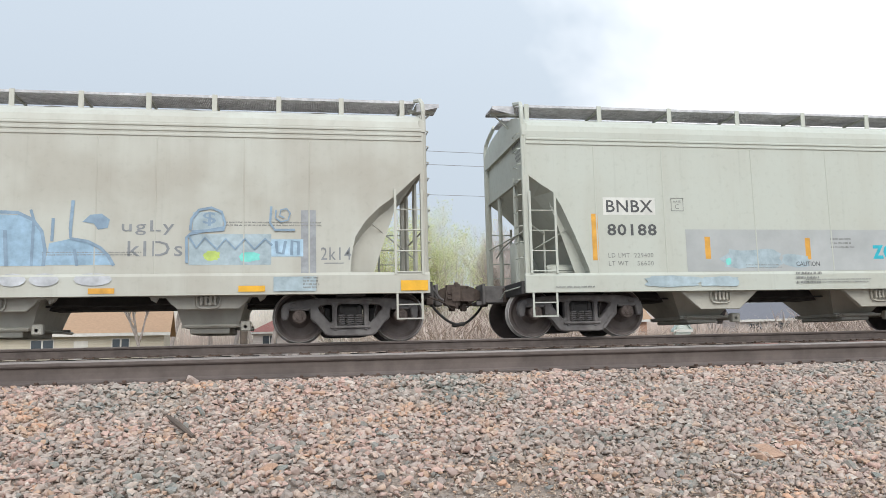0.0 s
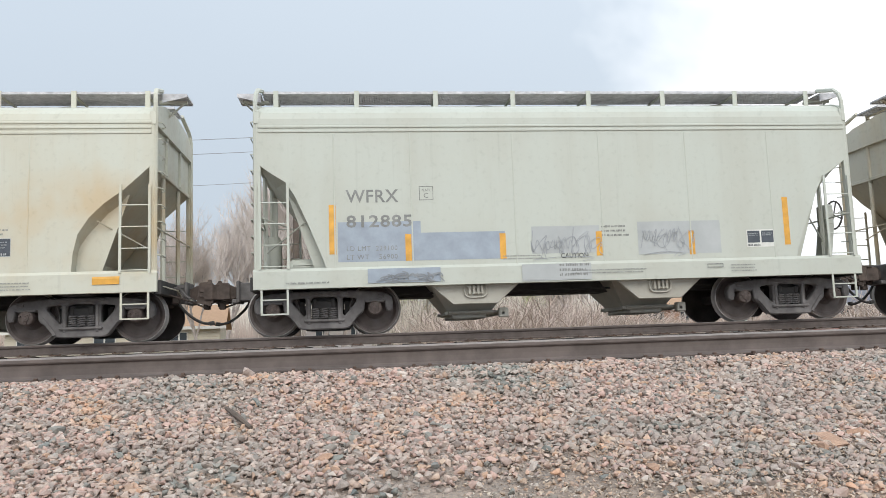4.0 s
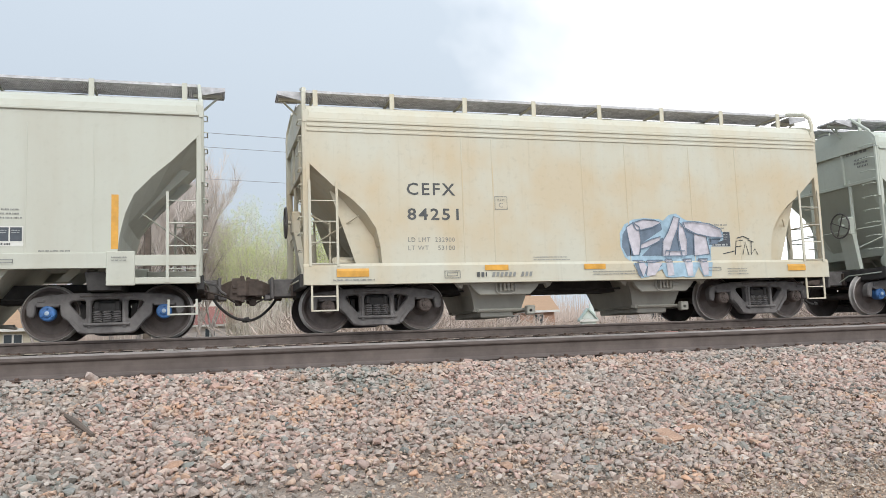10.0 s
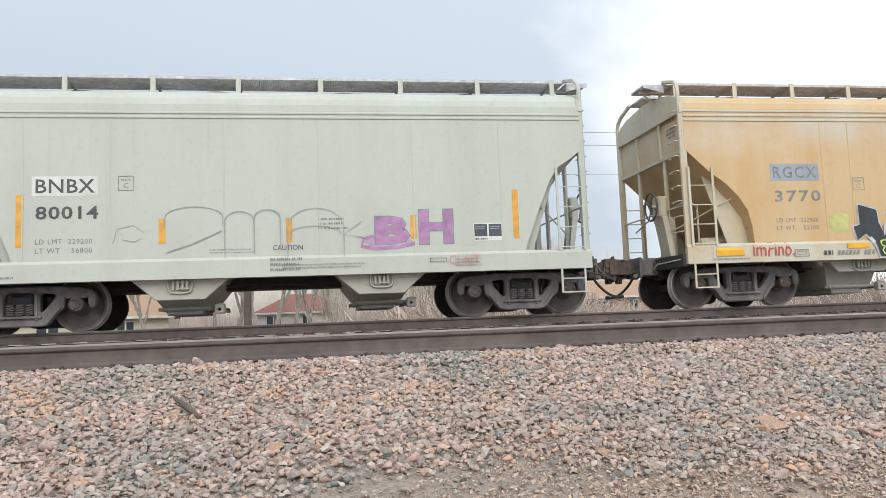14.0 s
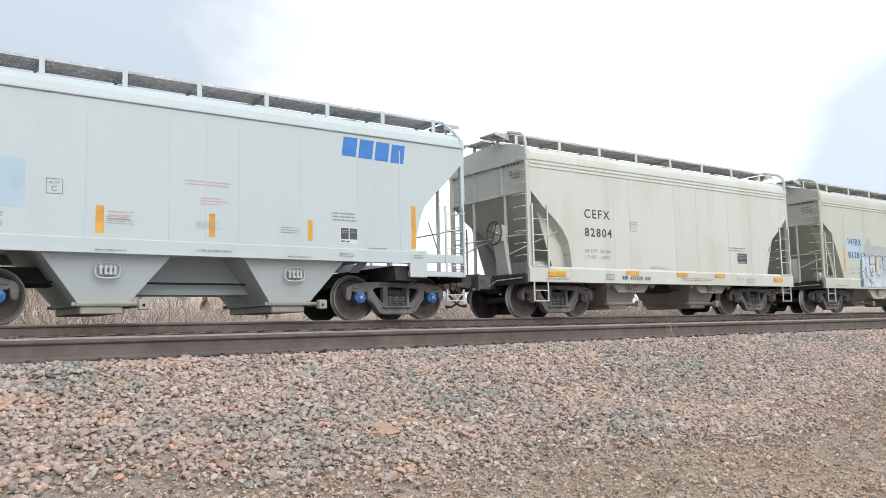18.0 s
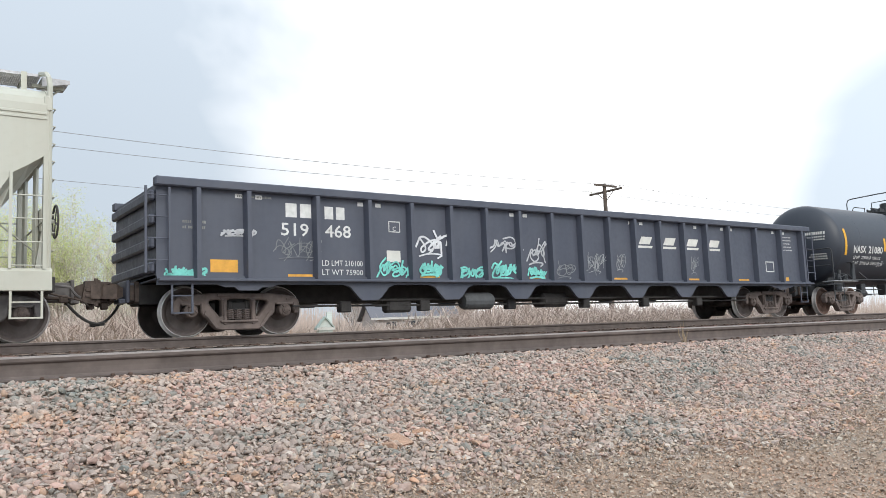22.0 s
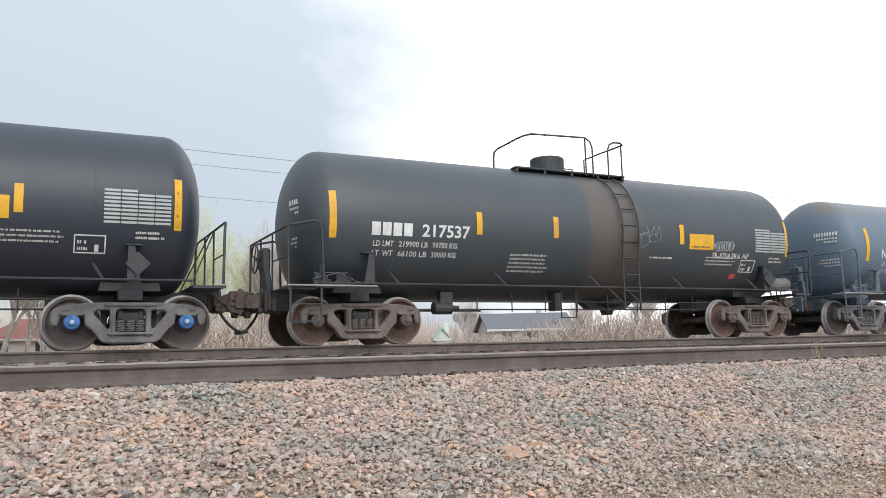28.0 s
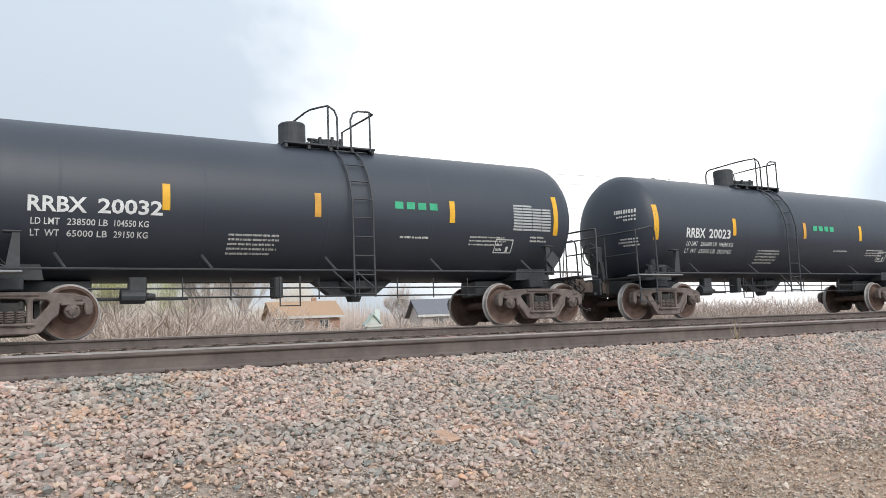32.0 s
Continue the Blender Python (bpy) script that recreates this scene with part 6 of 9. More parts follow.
def marks(s, kind, code, num, limit, weight, ink=MAT_INK, code_patch=None, num_patch=None, code_bars=False):
    """Reporting marks, weights and the small stencils of one car."""
    x, zc, zn, zl = {"A": (-3.62, 2.43, 1.97, 1.42), "B": (-3.95, 2.28, 1.84, 1.28), "C": (-3.75, 2.44, 1.96, 1.50), "T": (-4.18, 2.32, 1.92, 1.52)}[kind]
    w = {"C": .78, "T": .71}.get(kind, .92)
    if code_patch:
        s.panel(x - .06, x + w + .05, zc - .05, zc + .28, code_patch)
    if num_patch:
        s.panel(x - .14, x + 1.2, zn - .06, zn + .22, num_patch)
    if code_bars:
        for k in range(4):
            s.panel(x + w * k / 4, x + w * (k + .8) / 4, zc, zc + .22, ink, "lettering")
    else:
        s.letter(code, x, zc, w, 0.23, ink, .012 if kind in "AB" else .004, space=1.22 if kind == "A" else 1.06)
    s.letter(num, x, zn, w * (1.06 if len(num) < 6 else 1.40 if kind == "C" else 1.25), 0.22, ink, .020 if kind in "AB" else .004, space=1.22 if kind == "A" else 1.08)
    s.letter("LD LMT  " + limit, x, zl + .15, 0.88, 0.085, MAT_INK_GREY, False, space=1.12)
    s.letter("LT WT    " + weight, x, zl, 0.88, 0.085, MAT_INK_GREY, False, space=1.12)
    px, pz = {"A": (-1.93, 2.18), "B": (-2.66, 2.31), "C": (-1.68, 2.23), "T": (-2.70, 2.08)}[kind]
    s.border(px, px + .25, pz, pz + .25, .010, MAT_INK_GREY)
    s.letter("C", px + .08, pz + .04, .08, .09, MAT_INK_GREY, False)
    s.letter("PLATE", px + .05, pz + .16, .15, .04, MAT_INK_GREY, False)
    bx, bz = {"A": (2.68, 1.47), "B": (3.38, 1.36), "C": (2.82, 1.55), "T": (2.60, 1.53)}[kind]
    bw = {"A": .46, "B": .50}.get(kind, .36)
    if kind == "A":
        s.panel(bx, bx + bw, bz, bz + .30, MAT_BOX, "data_panel", label="dark stencilled data panel")
        s.bars(bx + .03, bx + bw - .03, bz + .14, bz + .28, 3, MAT_PATCH_GREY, 3, .006, .35)
        s.bars(bx + .03, bx + bw - .03, bz + .02, bz + .09, 1, MAT_PATCH_GREY, 4, .006, .5)
        s.border(bx - .004, bx + bw + .004, bz - .004, bz + .304, .008, MAT_PATCH_GREY)
    else:
        s.panel(bx - .02, bx + bw + .02, bz - .02, bz + .30, MAT_OFFWHITE, "data_panel", label="white-edged data panel")
        for u, v in ((0.0, .47), (.53, 1.0)):
            s.panel(bx + bw * u, bx + bw * v, bz + .06, bz + .28, MAT_BOX, "data_panel", .005)
            s.bars(bx + bw * u + .02, bx + bw * v - .02, bz + .19, bz + .26, 2, MAT_PATCH_GREY, 4, .0075, .4)
        s.bars(bx, bx + bw * .6, bz + .0, bz + .04, 1, MAT_INK, 9, .0075, .8)
    ex = {"A": (bx - .45, bx + .55, bz + .36, bz + .50, 2), "B": (.62, 1.15, 1.60, 1.84, 3), "C": (bx - .25, bx + .52, bz + .42, bz + .72, 3), "T": (bx - .2, bx + .4, bz + .42, bz + .62, 3)}[kind]
    s.bars(*ex, MAT_INK_GREY, 5, fill=.42)
    if kind in "CT":
        for k, x in enumerate((-1.78, -.28, 1.32)):
            s.bars(x, x + .45, 1.65, 1.79, 4 if k < 2 else 3, MAT_INK_GREY, 20 + k, fill=.35)
        s.bars(-1.72 + 1.45, .5, 1.24, 1.30, 1, MAT_INK_GREY, 6, fill=.5)
        s.bars(3.2, 3.7, 1.42, 1.46, 1, MAT_INK_GREY, 16, fill=.6)
        s.bars(4.28, 4.56, 1.26, 1.36, 2, MAT_INK_GREY, 17, .018, .4)
        for d in (-1, 1):
            s.bars(d * 1.70 - .26, d * 1.70 + .26, 1.19, 1.24, 1, MAT_INK_GREY, 18, .006, .5)
    else:
        s.bars(-1.2, -.35, 1.22, 1.32, 2, MAT_INK_GREY, 6, fill=.4)
        s.bars(.0, 1.5, .93, 1.03, 2, MAT_INK_GREY, 13, fill=.42)
        s.bars(3.0, 3.5, .90, 1.06, 3, MAT_INK_GREY, 14, fill=.38)
    s.bars(-5.0, -4.2, .88 if kind in "AB" else 1.22, .93 if kind in "AB" else 1.28, 1, MAT_INK_GREY, 7, fill=.6)
    s.border(2.55, 2.85, .98 if kind in "AB" else 1.24, 1.05 if kind in "AB" else 1.30, .012, MAT_INK_GREY, "stencil_box")
    # the same marks, small, high on the leading end
    m = Mesh()
    r = random.Random(len(num) + int(num))
    xe = hopper_outline(kind)[-1][0] + .012
    for row, (z, h, n) in enumerate(((3.86, .13, 4), (3.66, .13, 5), (3.50, .045, 9), (3.42, .045, 9), (3.34, .045, 7))):
        for k in range(n):
            y, w = -1.22 + k * h * 1.0, h * r.uniform(.5, .75)
            m.add([(-xe, y + w, z), (-xe, y, z), (-xe, y, z + h), (-xe, y + w, z + h)], [(0, 1, 2, 3)])
    part("small_lettering", m, MAT_INK_GREY, s.car, "small stencilled marks on the end sheet")



def reflectors(s, rects, mat):
    for x0, x1, z0, z1 in rects:
        s.panel(x0, x1, z0, z1, mat, "reflector")


A_YELLOW = [(-4.93, -4.36, .95, 1.16), (-2.19, -1.73, 1.04, 1.14), (-.18, .27, 1.04, 1.14), (1.52, 1.97, 1.04, 1.14), (4.46, 4.90, .96, 1.15)]
B_ORANGE = [(-4.25, -4.13, 1.38, 2.25), (-2.02, -1.91, 1.40, 1.82), (.07, .18, 1.38, 1.80), (2.23, 2.34, 1.40, 1.82), (4.10, 4.21, 1.37, 2.26)]
C_YELLOW = [(-4.52, -4.05, 1.50, 1.72), (-1.78, -1.31, 1.51, 1.62), (-.28, .20, 1.51, 1.62), (1.27, 1.74, 1.51, 1.62), (4.05, 4.50, 1.53, 1.74)]
T_ORANGE = [(-4.40, -4.28, 1.48, 2.37), (-1.95, -1.82, 1.48, 1.94), (-.05, .06, 1.50, 1.92), (1.88, 1.98, 1.52, 1.92), (4.27, 4.38, 1.46, 2.36)]


def emblem(s, x, z, w):
    """The maker's line on the side sill, as plain shapes."""
    s.border(x - .62, x - .32, z - .02, z + .12, .012, MAT_INK_GREY)
    s.border(x - .57, x - .37, z + .02, z + .085, .010, MAT_INK_GREY)
    for k in range(3):
        s.panel(x + .085 * k, x + .085 * k + (.055 if k < 2 else .02), z, z + .085, MAT_INK, "emblem")
    for k in range(10):
        if k != 6:
            s.panel(x + .29 + .082 * k, x + .34 + .082 * k, z, z + .085, MAT_INK_GREY, "emblem", lean=.02)


s = add_hopper(0, "A", STAINED, STAINED, "grime-streaked cream covered hopper with blue and grey graffiti", posts=10)
reflectors(s, [(-4.93, -4.36, .95, 1.16), (-.17, .24, .86, .95)], MAT_AMBER)
reflectors(s, [(2.22, 2.66, .87, .97), (4.98, 5.46, .86, 1.04)], MAT_YELLOW)
m = Mesh()
s.fill(m, [(-1.6, 2.18), (-1.28, 2.17), (-1.05, 2.06), (-.92, 1.88), (-.86, 1.6), (-.88, 1.33), (-1.6, 1.33)], .004)
s.fill(m, [(-.86, 1.34), (-.80, 1.70), (-.47, 1.78), (-.18, 1.70), (.08, 1.50), (.17, 1.34)], .0042)
part("graffiti", m, SPRAY["fadeblue"], s.car, "faded blue sprayed fill")
m = Mesh()
for x0, x1 in ((-1.55, -1.12), (-1.08, -.62), (-.4, .2)):
    s.fill(m, [(x0 + (x1 - x0) * (.5 - .5 * math.cos(a)), 1.10 + .11 * math.sin(a)) for a in (math.pi * k / 6 for k in range(12))], .0045)
part("graffiti", m, SPRAY["silver"], s.car, "pale sprayed ovals on the sill")
m = Mesh()
for pts, w in (([(-1.6, 2.22), (-1.3, 2.21), (-1.06, 2.09), (-.92, 1.9), (-.86, 1.6), (-.88, 1.33)], .055), ([(-1.10, 2.26), (-1.05, 2.1), (-1.06, 1.33)], .045), ([(-1.48, 1.92), (-1.44, 1.33)], .06), ([(-.75, 2.12), (-.76, 1.74)], .05),
               ([(-.45, 2.42), (-.48, 1.95), (-.47, 1.78), (-.2, 1.73), (.0, 1.62), (.12, 1.49), (.21, 1.33)], .055), ([(-.41, 1.6), (-.36, 1.33)], .05),
               ([(1.37, 1.36), (1.36, 1.80), (1.42, 1.86), (1.97, 1.97)], .045), ([(1.42, 1.92), (1.44, 2.12), (1.56, 2.27), (1.76, 2.31), (1.93, 2.24), (1.99, 2.05), (1.97, 1.93), (1.44, 1.9)], .045),
               ([(1.40, 1.82), (1.52, 1.62), (1.66, 1.80), (1.86, 1.60), (2.0, 1.78), (2.16, 1.60), (2.32, 1.78), (2.48, 1.60), (2.66, 1.78), (2.78, 1.66)], .035), ([(2.76, 2.34), (2.74, 2.05), (2.82, 1.93), (3.16, 1.93)], .04),
               ([(2.98, 2.14), (2.90, 2.18), (2.92, 2.28), (3.02, 2.30), (3.08, 2.22), (3.04, 2.10), (2.92, 2.07), (2.83, 2.14), (2.84, 2.28)], .025), ([(2.84, 1.74), (2.86, 1.54), (2.96, 1.52), (3.0, 1.74)], .05), ([(3.10, 1.50), (3.11, 1.74), (3.22, 1.72), (3.22, 1.50)], .05)):
    s.stroke(m, pts, w)
s.fill(m, [(-.30, 2.06), (-.18, 2.18), (.0, 2.20), (.13, 2.10), (.10, 1.96), (-.05, 1.93), (-.12, 2.03)], .007)
part("graffiti", m, SPRAY["faded"], s.car, "faded grey-blue graffiti outlines")
s.panel(1.40, 2.76, 1.33, 1.86, SPRAY["haze"], "graffiti", .0035, "faded pale blue sprayed fill")
s.panel(1.46, 1.95, 1.93, 2.24, SPRAY["haze"], "graffiti", .0035)
s.panel(2.76, 3.30, 1.47, 1.77, SPRAY["sky"], "graffiti", .0042)
s.panel(3.26, 3.52, 1.18, 2.28, SPRAY["grey"], "graffiti", .0032, "thin dark sprayed block")
s.panel(2.80, 3.52, .87, 1.12, SPRAY["haze"], "graffiti", .0032)
s.smear(1.62, 1.92, 1.40, 1.58, "lime", 17, "small lime smear", .0046)
s.smear(2.2, 2.6, 1.38, 1.56, "mint", 18, "small teal smear", .0046)
s.letter("ugLy", .32, 1.84, .84, .25, SPRAY["dim"], .004, name="graffiti", space=1.15)
s.letter("kIDs", .42, 1.48, .88, .26, SPRAY["dim"], .004, name="graffiti", space=1.15)
s.letter("2k14", 3.60, 1.41, .52, .22, SPRAY["dim"], .002, name="graffiti", space=1.1)
s.panel(3.66, 4.0, 1.345, 1.36, SPRAY["dim"], "graffiti")
s.letter("$", 1.62, 2.0, .22, .24, SPRAY["faded"], .01, .0075, "graffiti")
s.bars(2.0, 3.65, 2.0, 2.10, 2, MAT_INK_GREY, 31)
s.bars(-.9, .7, 1.50, 1.58, 2, MAT_INK_GREY, 32)
s.bars(3.3, 3.6, .92, 1.14, 4, MAT_INK_GREY, 33)
s = add_hopper(1, "B", GREYGREEN, GREYGREEN, "pale grey-green covered hopper with repainted grey patches", posts=8)
marks(s, "B", "BNBX", "80188", "229400", "56600", MAT_INK, MAT_OFFWHITE)
reflectors(s, B_ORANGE, MAT_AMBER)
s.letter("CAUTION", -.15, 1.25, .5, .09, MAT_INK)
s.panel(-2.40, 2.95, 1.16, 1.96, MAT_PATCH_GREY, "paint_patch", .0025, "repainted grey patch")
s.smear(-1.75, -.35, 1.18, 1.62, "haze", 3, "pale blue sprayed smear")
s.smear(-.5, .2, 1.22, 1.5, "haze", 4, off=.0044)
s.smear(-1.62, -1.5, 1.27, 1.42, "mint", 5, "small teal dab of spray", .0052)
s.letter("zewp", 1.52, 1.26, 1.08, .40, SPRAY["cyan"], .02, name="graffiti")
s.smear(-3.35, -2.1, .86, 1.1, "haze", 6, "pale blue overspray on the sill")
s.smear(-2.3, -1.3, .86, 1.08, "haze", 7, off=.0044)
s.bars(-.2, .4, .92, 1.18, 3, MAT_INK_GREY, 41)
s = add_hopper(2, "A", BEIGE, BEIGE, "cream covered hopper with tan stains along its sides", posts=9)
marks(s, "A", "CEFX", "304933", "232800", "53200", MAT_INK, None, MAT_OFFWHITE)
reflectors(s, A_YELLOW, MAT_AMBER)
emblem(s, -2.35, .92, 1.2)
s = add_hopper(3, "B", GREYGREEN, GREYGREEN, "pale grey-green covered hopper with grey overpaint and faint scrawls", posts=8)
marks(s, "B", "WFRX", "812885", "229100", "56900", MAT_INK_GREY)
reflectors(s, [B_ORANGE[0], (-2.93, -2.82, 1.24, 1.71), (-1.25, -1.14, 1.23, 1.69), (.51, .62, 1.25, 1.69), (2.25, 2.36, 1.23, 1.67), B_ORANGE[4]], MAT_AMBER)
for x0, x1, z0, z1 in ((-4.1, -2.65, 1.24, 1.94), (-2.65, -1.15, 1.24, 1.73), (-.67, .58, 1.31, 1.80), (1.29, 2.86, 1.25, 1.85), (-3.6, -2.33, .86, 1.11), (-.88, .38, .83, 1.12)):
    s.panel(x0, x1, z0, z1, MAT_PATCH_BLUE if x0 < -2.6 else MAT_PATCH_GREY, "paint_patch", .0025, "repainted grey patch")
s.tag(-.8, 1.22, 1.3, .5, "grey", 5, .011, 12, "thin grey scrawl")
s.tag(1.3, 1.27, .9, .5, "grey", 6, .011, 12, "thin grey scrawl")
s.tag(-3.4, .88, 1.0, .18, "dim", 7, .02, 9, "dark scrawl on the sill")
s.letter("CAUTION", -.15, 1.22, .5, .09, MAT_INK)
s.bars(-.2, .4, .9, 1.16, 3, MAT_INK_GREY, 41)
s = add_hopper(4, "A", BEIGE2, BEIGE2, "cream covered hopper streaked with rust", posts=8)
marks(s, "A", "RGCX", "82560", "233400", "52600", MAT_INK, MAT_PATCH_BLUE)
for x in (-2.05, 1.58):
    s.panel(x, x + .46, 1.43, 1.59, MAT_YELLOW, "sticker", .004, "yellow printed sticker")
    s.bars(x + .03, x + .43, 1.45, 1.58, 3, MAT_INK_GREY, 61, .006, .4)
reflectors(s, A_YELLOW, MAT_YELLOW)
emblem(s, -2.35, .92, 1.2)
s = add_hopper(5, "C", GREYGREEN2, GREYGREEN2, "sage-grey covered hopper with brown spill stains under the roof", MAT_CAP_BLUE, posts=11)
marks(s, "C", "CBFX", "315614", "235000", "51000")
reflectors(s, C_YELLOW, MAT_YELLOW)
m = Mesh()
for pts in ([(-2.80, 1.62), (-2.72, 1.70), (-2.64, 1.66), (-2.68, 1.55), (-2.79, 1.50), (-2.70, 1.46), (-2.60, 1.54), (-2.56, 1.66)], [(-2.56, 1.50), (-2.52, 1.64), (-2.42, 1.62), (-2.46, 1.50), (-2.56, 1.50)], [(-2.62, 1.78), (-2.46, 1.58), (-2.38, 1.46)],
            [(-2.40, 1.62), (-2.30, 1.50), (-2.24, 1.62), (-2.32, 1.66), (-2.36, 1.50), (-2.20, 1.46)], [(-2.70, 1.74), (-2.50, 1.80), (-2.22, 1.74), (-2.08, 1.58), (-2.14, 1.46), (-2.30, 1.44)]):
    s.stroke(m, pts, .013)
part("graffiti", m, SPRAY["black"], s.car, "black marker tag")
s.panel(1.36, 1.62, 1.66, 1.78, MAT_OFFWHITE, "sticker", .004)
s = add_hopper(6, "T", GREYBEIGE, GREYBEIGE, "stone-grey covered hopper with amber reflector strips", MAT_CAP_BLUE, posts=8)
marks(s, "T", "TILX", "332071", "232600", "53400")
reflectors(s, T_ORANGE, MAT_AMBER)
s.border(-3.1, -2.85, 1.45, 1.58, .012, MAT_INK_GREY)
s.bars(-1.5, -.95, 1.52, 1.75, 4, MAT_RED, 44)
def puffy_letters(s):
    """Three rounded letters and their drips: a soft blue edge, dark shading, pale fills and thin outlines."""
    edge, shade, face, line = Mesh(), Mesh(), Mesh(), Mesh()
    s.fill(edge, [(0.64, 1.74), (0.75, 1.91), (0.94, 2.01), (1.2, 2.04), (1.54, 2.02), (1.62, 1.99), (1.75, 2.11), (1.92, 2.14), (2.07, 2.04), (2.16, 2.0), (2.48, 1.98), (2.78, 1.9), (2.98, 1.77), (2.98, 1.6), (2.74, 1.53), (2.67, 1.44), (2.67, 1.21), (2.62, 0.87), (2.44, 0.86), (2.33, 1.06), (2.22, 0.86), (2.05, 0.85), (1.97, 0.87), (1.75, 0.85), (1.58, 0.86), (1.5, 1.02), (1.2, 0.88), (1.03, 0.85), (0.86, 1.17), (0.72, 1.27), (0.64, 1.47)], .0045)
    for pts in ([(0.7, 1.72), (0.83, 1.89), (0.85, 1.66), (0.93, 1.29), (0.77, 1.28), (0.67, 1.47)],
                [(1.03, 1.77), (1.2, 1.84), (1.57, 1.93), (1.58, 1.81), (1.15, 1.56), (1.07, 1.35)],
                [(1.41, 1.57), (1.6, 1.66), (1.58, 1.29), (1.1, 1.29)],
                [(2.04, 1.93), (2.3, 1.77), (2.27, 1.3), (2.13, 1.29), (2.12, 1.66)],
                [(2.63, 1.63), (2.93, 1.64), (2.83, 1.52), (2.63, 1.5)],
                [(0.88, 1.21), (0.99, 1.21), (1.09, 0.87), (0.98, 0.89)],
                [(1.06, 1.04), (1.45, 1.16), (1.5, 1.09), (1.15, 0.88)],
                [(1.8, 1.77), (1.92, 1.85), (1.95, 1.4), (1.75, 1.4)]):
        s.fill(shade, pts, .006)
    for k, pts in enumerate(([(0.78, 1.85), (0.93, 1.95), (1.07, 1.86), (1.09, 1.59), (1.04, 1.31), (0.9, 1.3), (0.82, 1.59)],
                             [(0.92, 1.94), (1.15, 2.01), (1.41, 2.0), (1.56, 1.95), (1.37, 1.86), (1.11, 1.8), (1.0, 1.8)],
                             [(1.08, 1.52), (1.32, 1.62), (1.53, 1.67), (1.5, 1.58), (1.2, 1.45), (1.06, 1.43)],
                             [(1.7, 1.77), (1.85, 2.08), (1.98, 2.04), (1.93, 1.85), (1.8, 1.59), (1.68, 1.28), (1.55, 1.28), (1.57, 1.59)],
                             [(1.95, 1.97), (2.06, 1.86), (2.13, 1.59), (2.1, 1.29), (1.98, 1.28), (1.92, 1.66)],
                             [(1.62, 1.39), (2.05, 1.38), (2.06, 1.28), (1.59, 1.28)],
                             [(2.04, 1.96), (2.31, 1.97), (2.65, 1.93), (2.92, 1.82), (2.96, 1.65), (2.65, 1.66), (2.31, 1.73), (2.09, 1.84)],
                             [(2.29, 1.74), (2.57, 1.68), (2.63, 1.32), (2.27, 1.28)],
                             [(0.98, 1.2), (1.08, 1.2), (1.16, 1.06), (1.07, 0.88), (1.0, 1.06)],
                             [(1.2, 1.2), (1.55, 1.2), (1.33, 0.9), (1.15, 0.89)],
                             [(1.59, 1.22), (1.74, 1.22), (1.76, 0.9), (1.62, 0.88)],
                             [(2.0, 1.22), (2.19, 1.22), (2.19, 0.88), (2.07, 0.88)],
                             [(2.34, 1.22), (2.56, 1.22), (2.54, 0.9), (2.43, 0.89)])):
        s.fill(face, pts, .0075 + .0007 * k)
        low = s.step + .01
        rim = [(x, max(z, low) if pts[0][1] > low else min(z, low - .02)) for x, z in pts + pts[:1]]
        s.stroke(line, rim, .022, .018)
    part("graffiti", edge, SPRAY["skyfade"], s.car, "soft light-blue edge of a graffiti piece")
    part("graffiti", shade, SPRAY["slate"], s.car, "dark shading of a graffiti piece")
    part("graffiti", face, SPRAY["blush"], s.car, "pale puffy graffiti letters")
    part("graffiti", line, SPRAY["slate"], s.car, "thin dark outlines of graffiti letters")


s = add_hopper(7, "A", BEIGE3, BEIGE3, "cream and orange-stained covered hopper with a blue and white graffiti piece", posts=8)
marks(s, "A", "CEFX", "84251", "232900", "53100")
reflectors(s, A_YELLOW, MAT_AMBER)
emblem(s, -2.35, .92, 1.2)
puffy_letters(s)
m = Mesh()
for pts in ([(2.95, 1.32), (3.15, 1.36), (3.24, 1.38)], [(3.24, 1.30), (3.28, 1.58), (3.44, 1.60)], [(3.26, 1.46), (3.40, 1.48)], [(3.42, 1.30), (3.50, 1.56), (3.56, 1.30)], [(3.56, 1.60), (3.70, 1.56)], [(3.64, 1.58), (3.62, 1.30), (3.72, 1.42), (3.78, 1.30)], [(3.30, 1.64), (3.45, 1.68), (3.60, 1.62)]):
    s.stroke(m, pts, .018)
part("graffiti", m, SPRAY["black"], s.car, "black marker tag")
s = add_hopper(8, "C", PALEGREEN, PALEGREEN, "clean pale grey-green covered hopper with yellow reflectors", MAT_CAP_BLUE, posts=11)
marks(s, "C", "CBFX", "315723", "234900", "51100")
reflectors(s, C_YELLOW, MAT_YELLOW)
s = add_hopper(9, "B", GREYGREEN, GREYGREEN, "pale grey-green covered hopper with purple spray letters", posts=8)
marks(s, "B", "BNBX", "80014", "229200", "56800", MAT_INK, MAT_OFFWHITE)
reflectors(s, B_ORANGE, MAT_AMBER)
s.letter("CAUTION", -.15, 1.25, .5, .09, MAT_INK)
s.throw_up("B", 1.62, 1.33, .58, .46, (("dim", .03, .07), ("purple", .01, .05)), 1.0, "purple spray letter with a grey edge")
s.throw_up("H", 2.40, 1.32, .58, .58, (("dim", .03, .06), ("purple", .01, .04)), 1.0, "purple spray letter with a grey edge")
s.smear(1.40, 2.28, 1.22, 1.50, "mauve", 22, "thin mauve overspray", .0042)
m = Mesh()
s.stroke(m, [(2.3, 1.32), (2.0, 1.26), (1.6, 1.24), (1.36, 1.29), (1.40, 1.42), (1.58, 1.46)], .06)
part("graffiti", m, SPRAY["purple"], s.car, "purple swash")
m = Mesh()
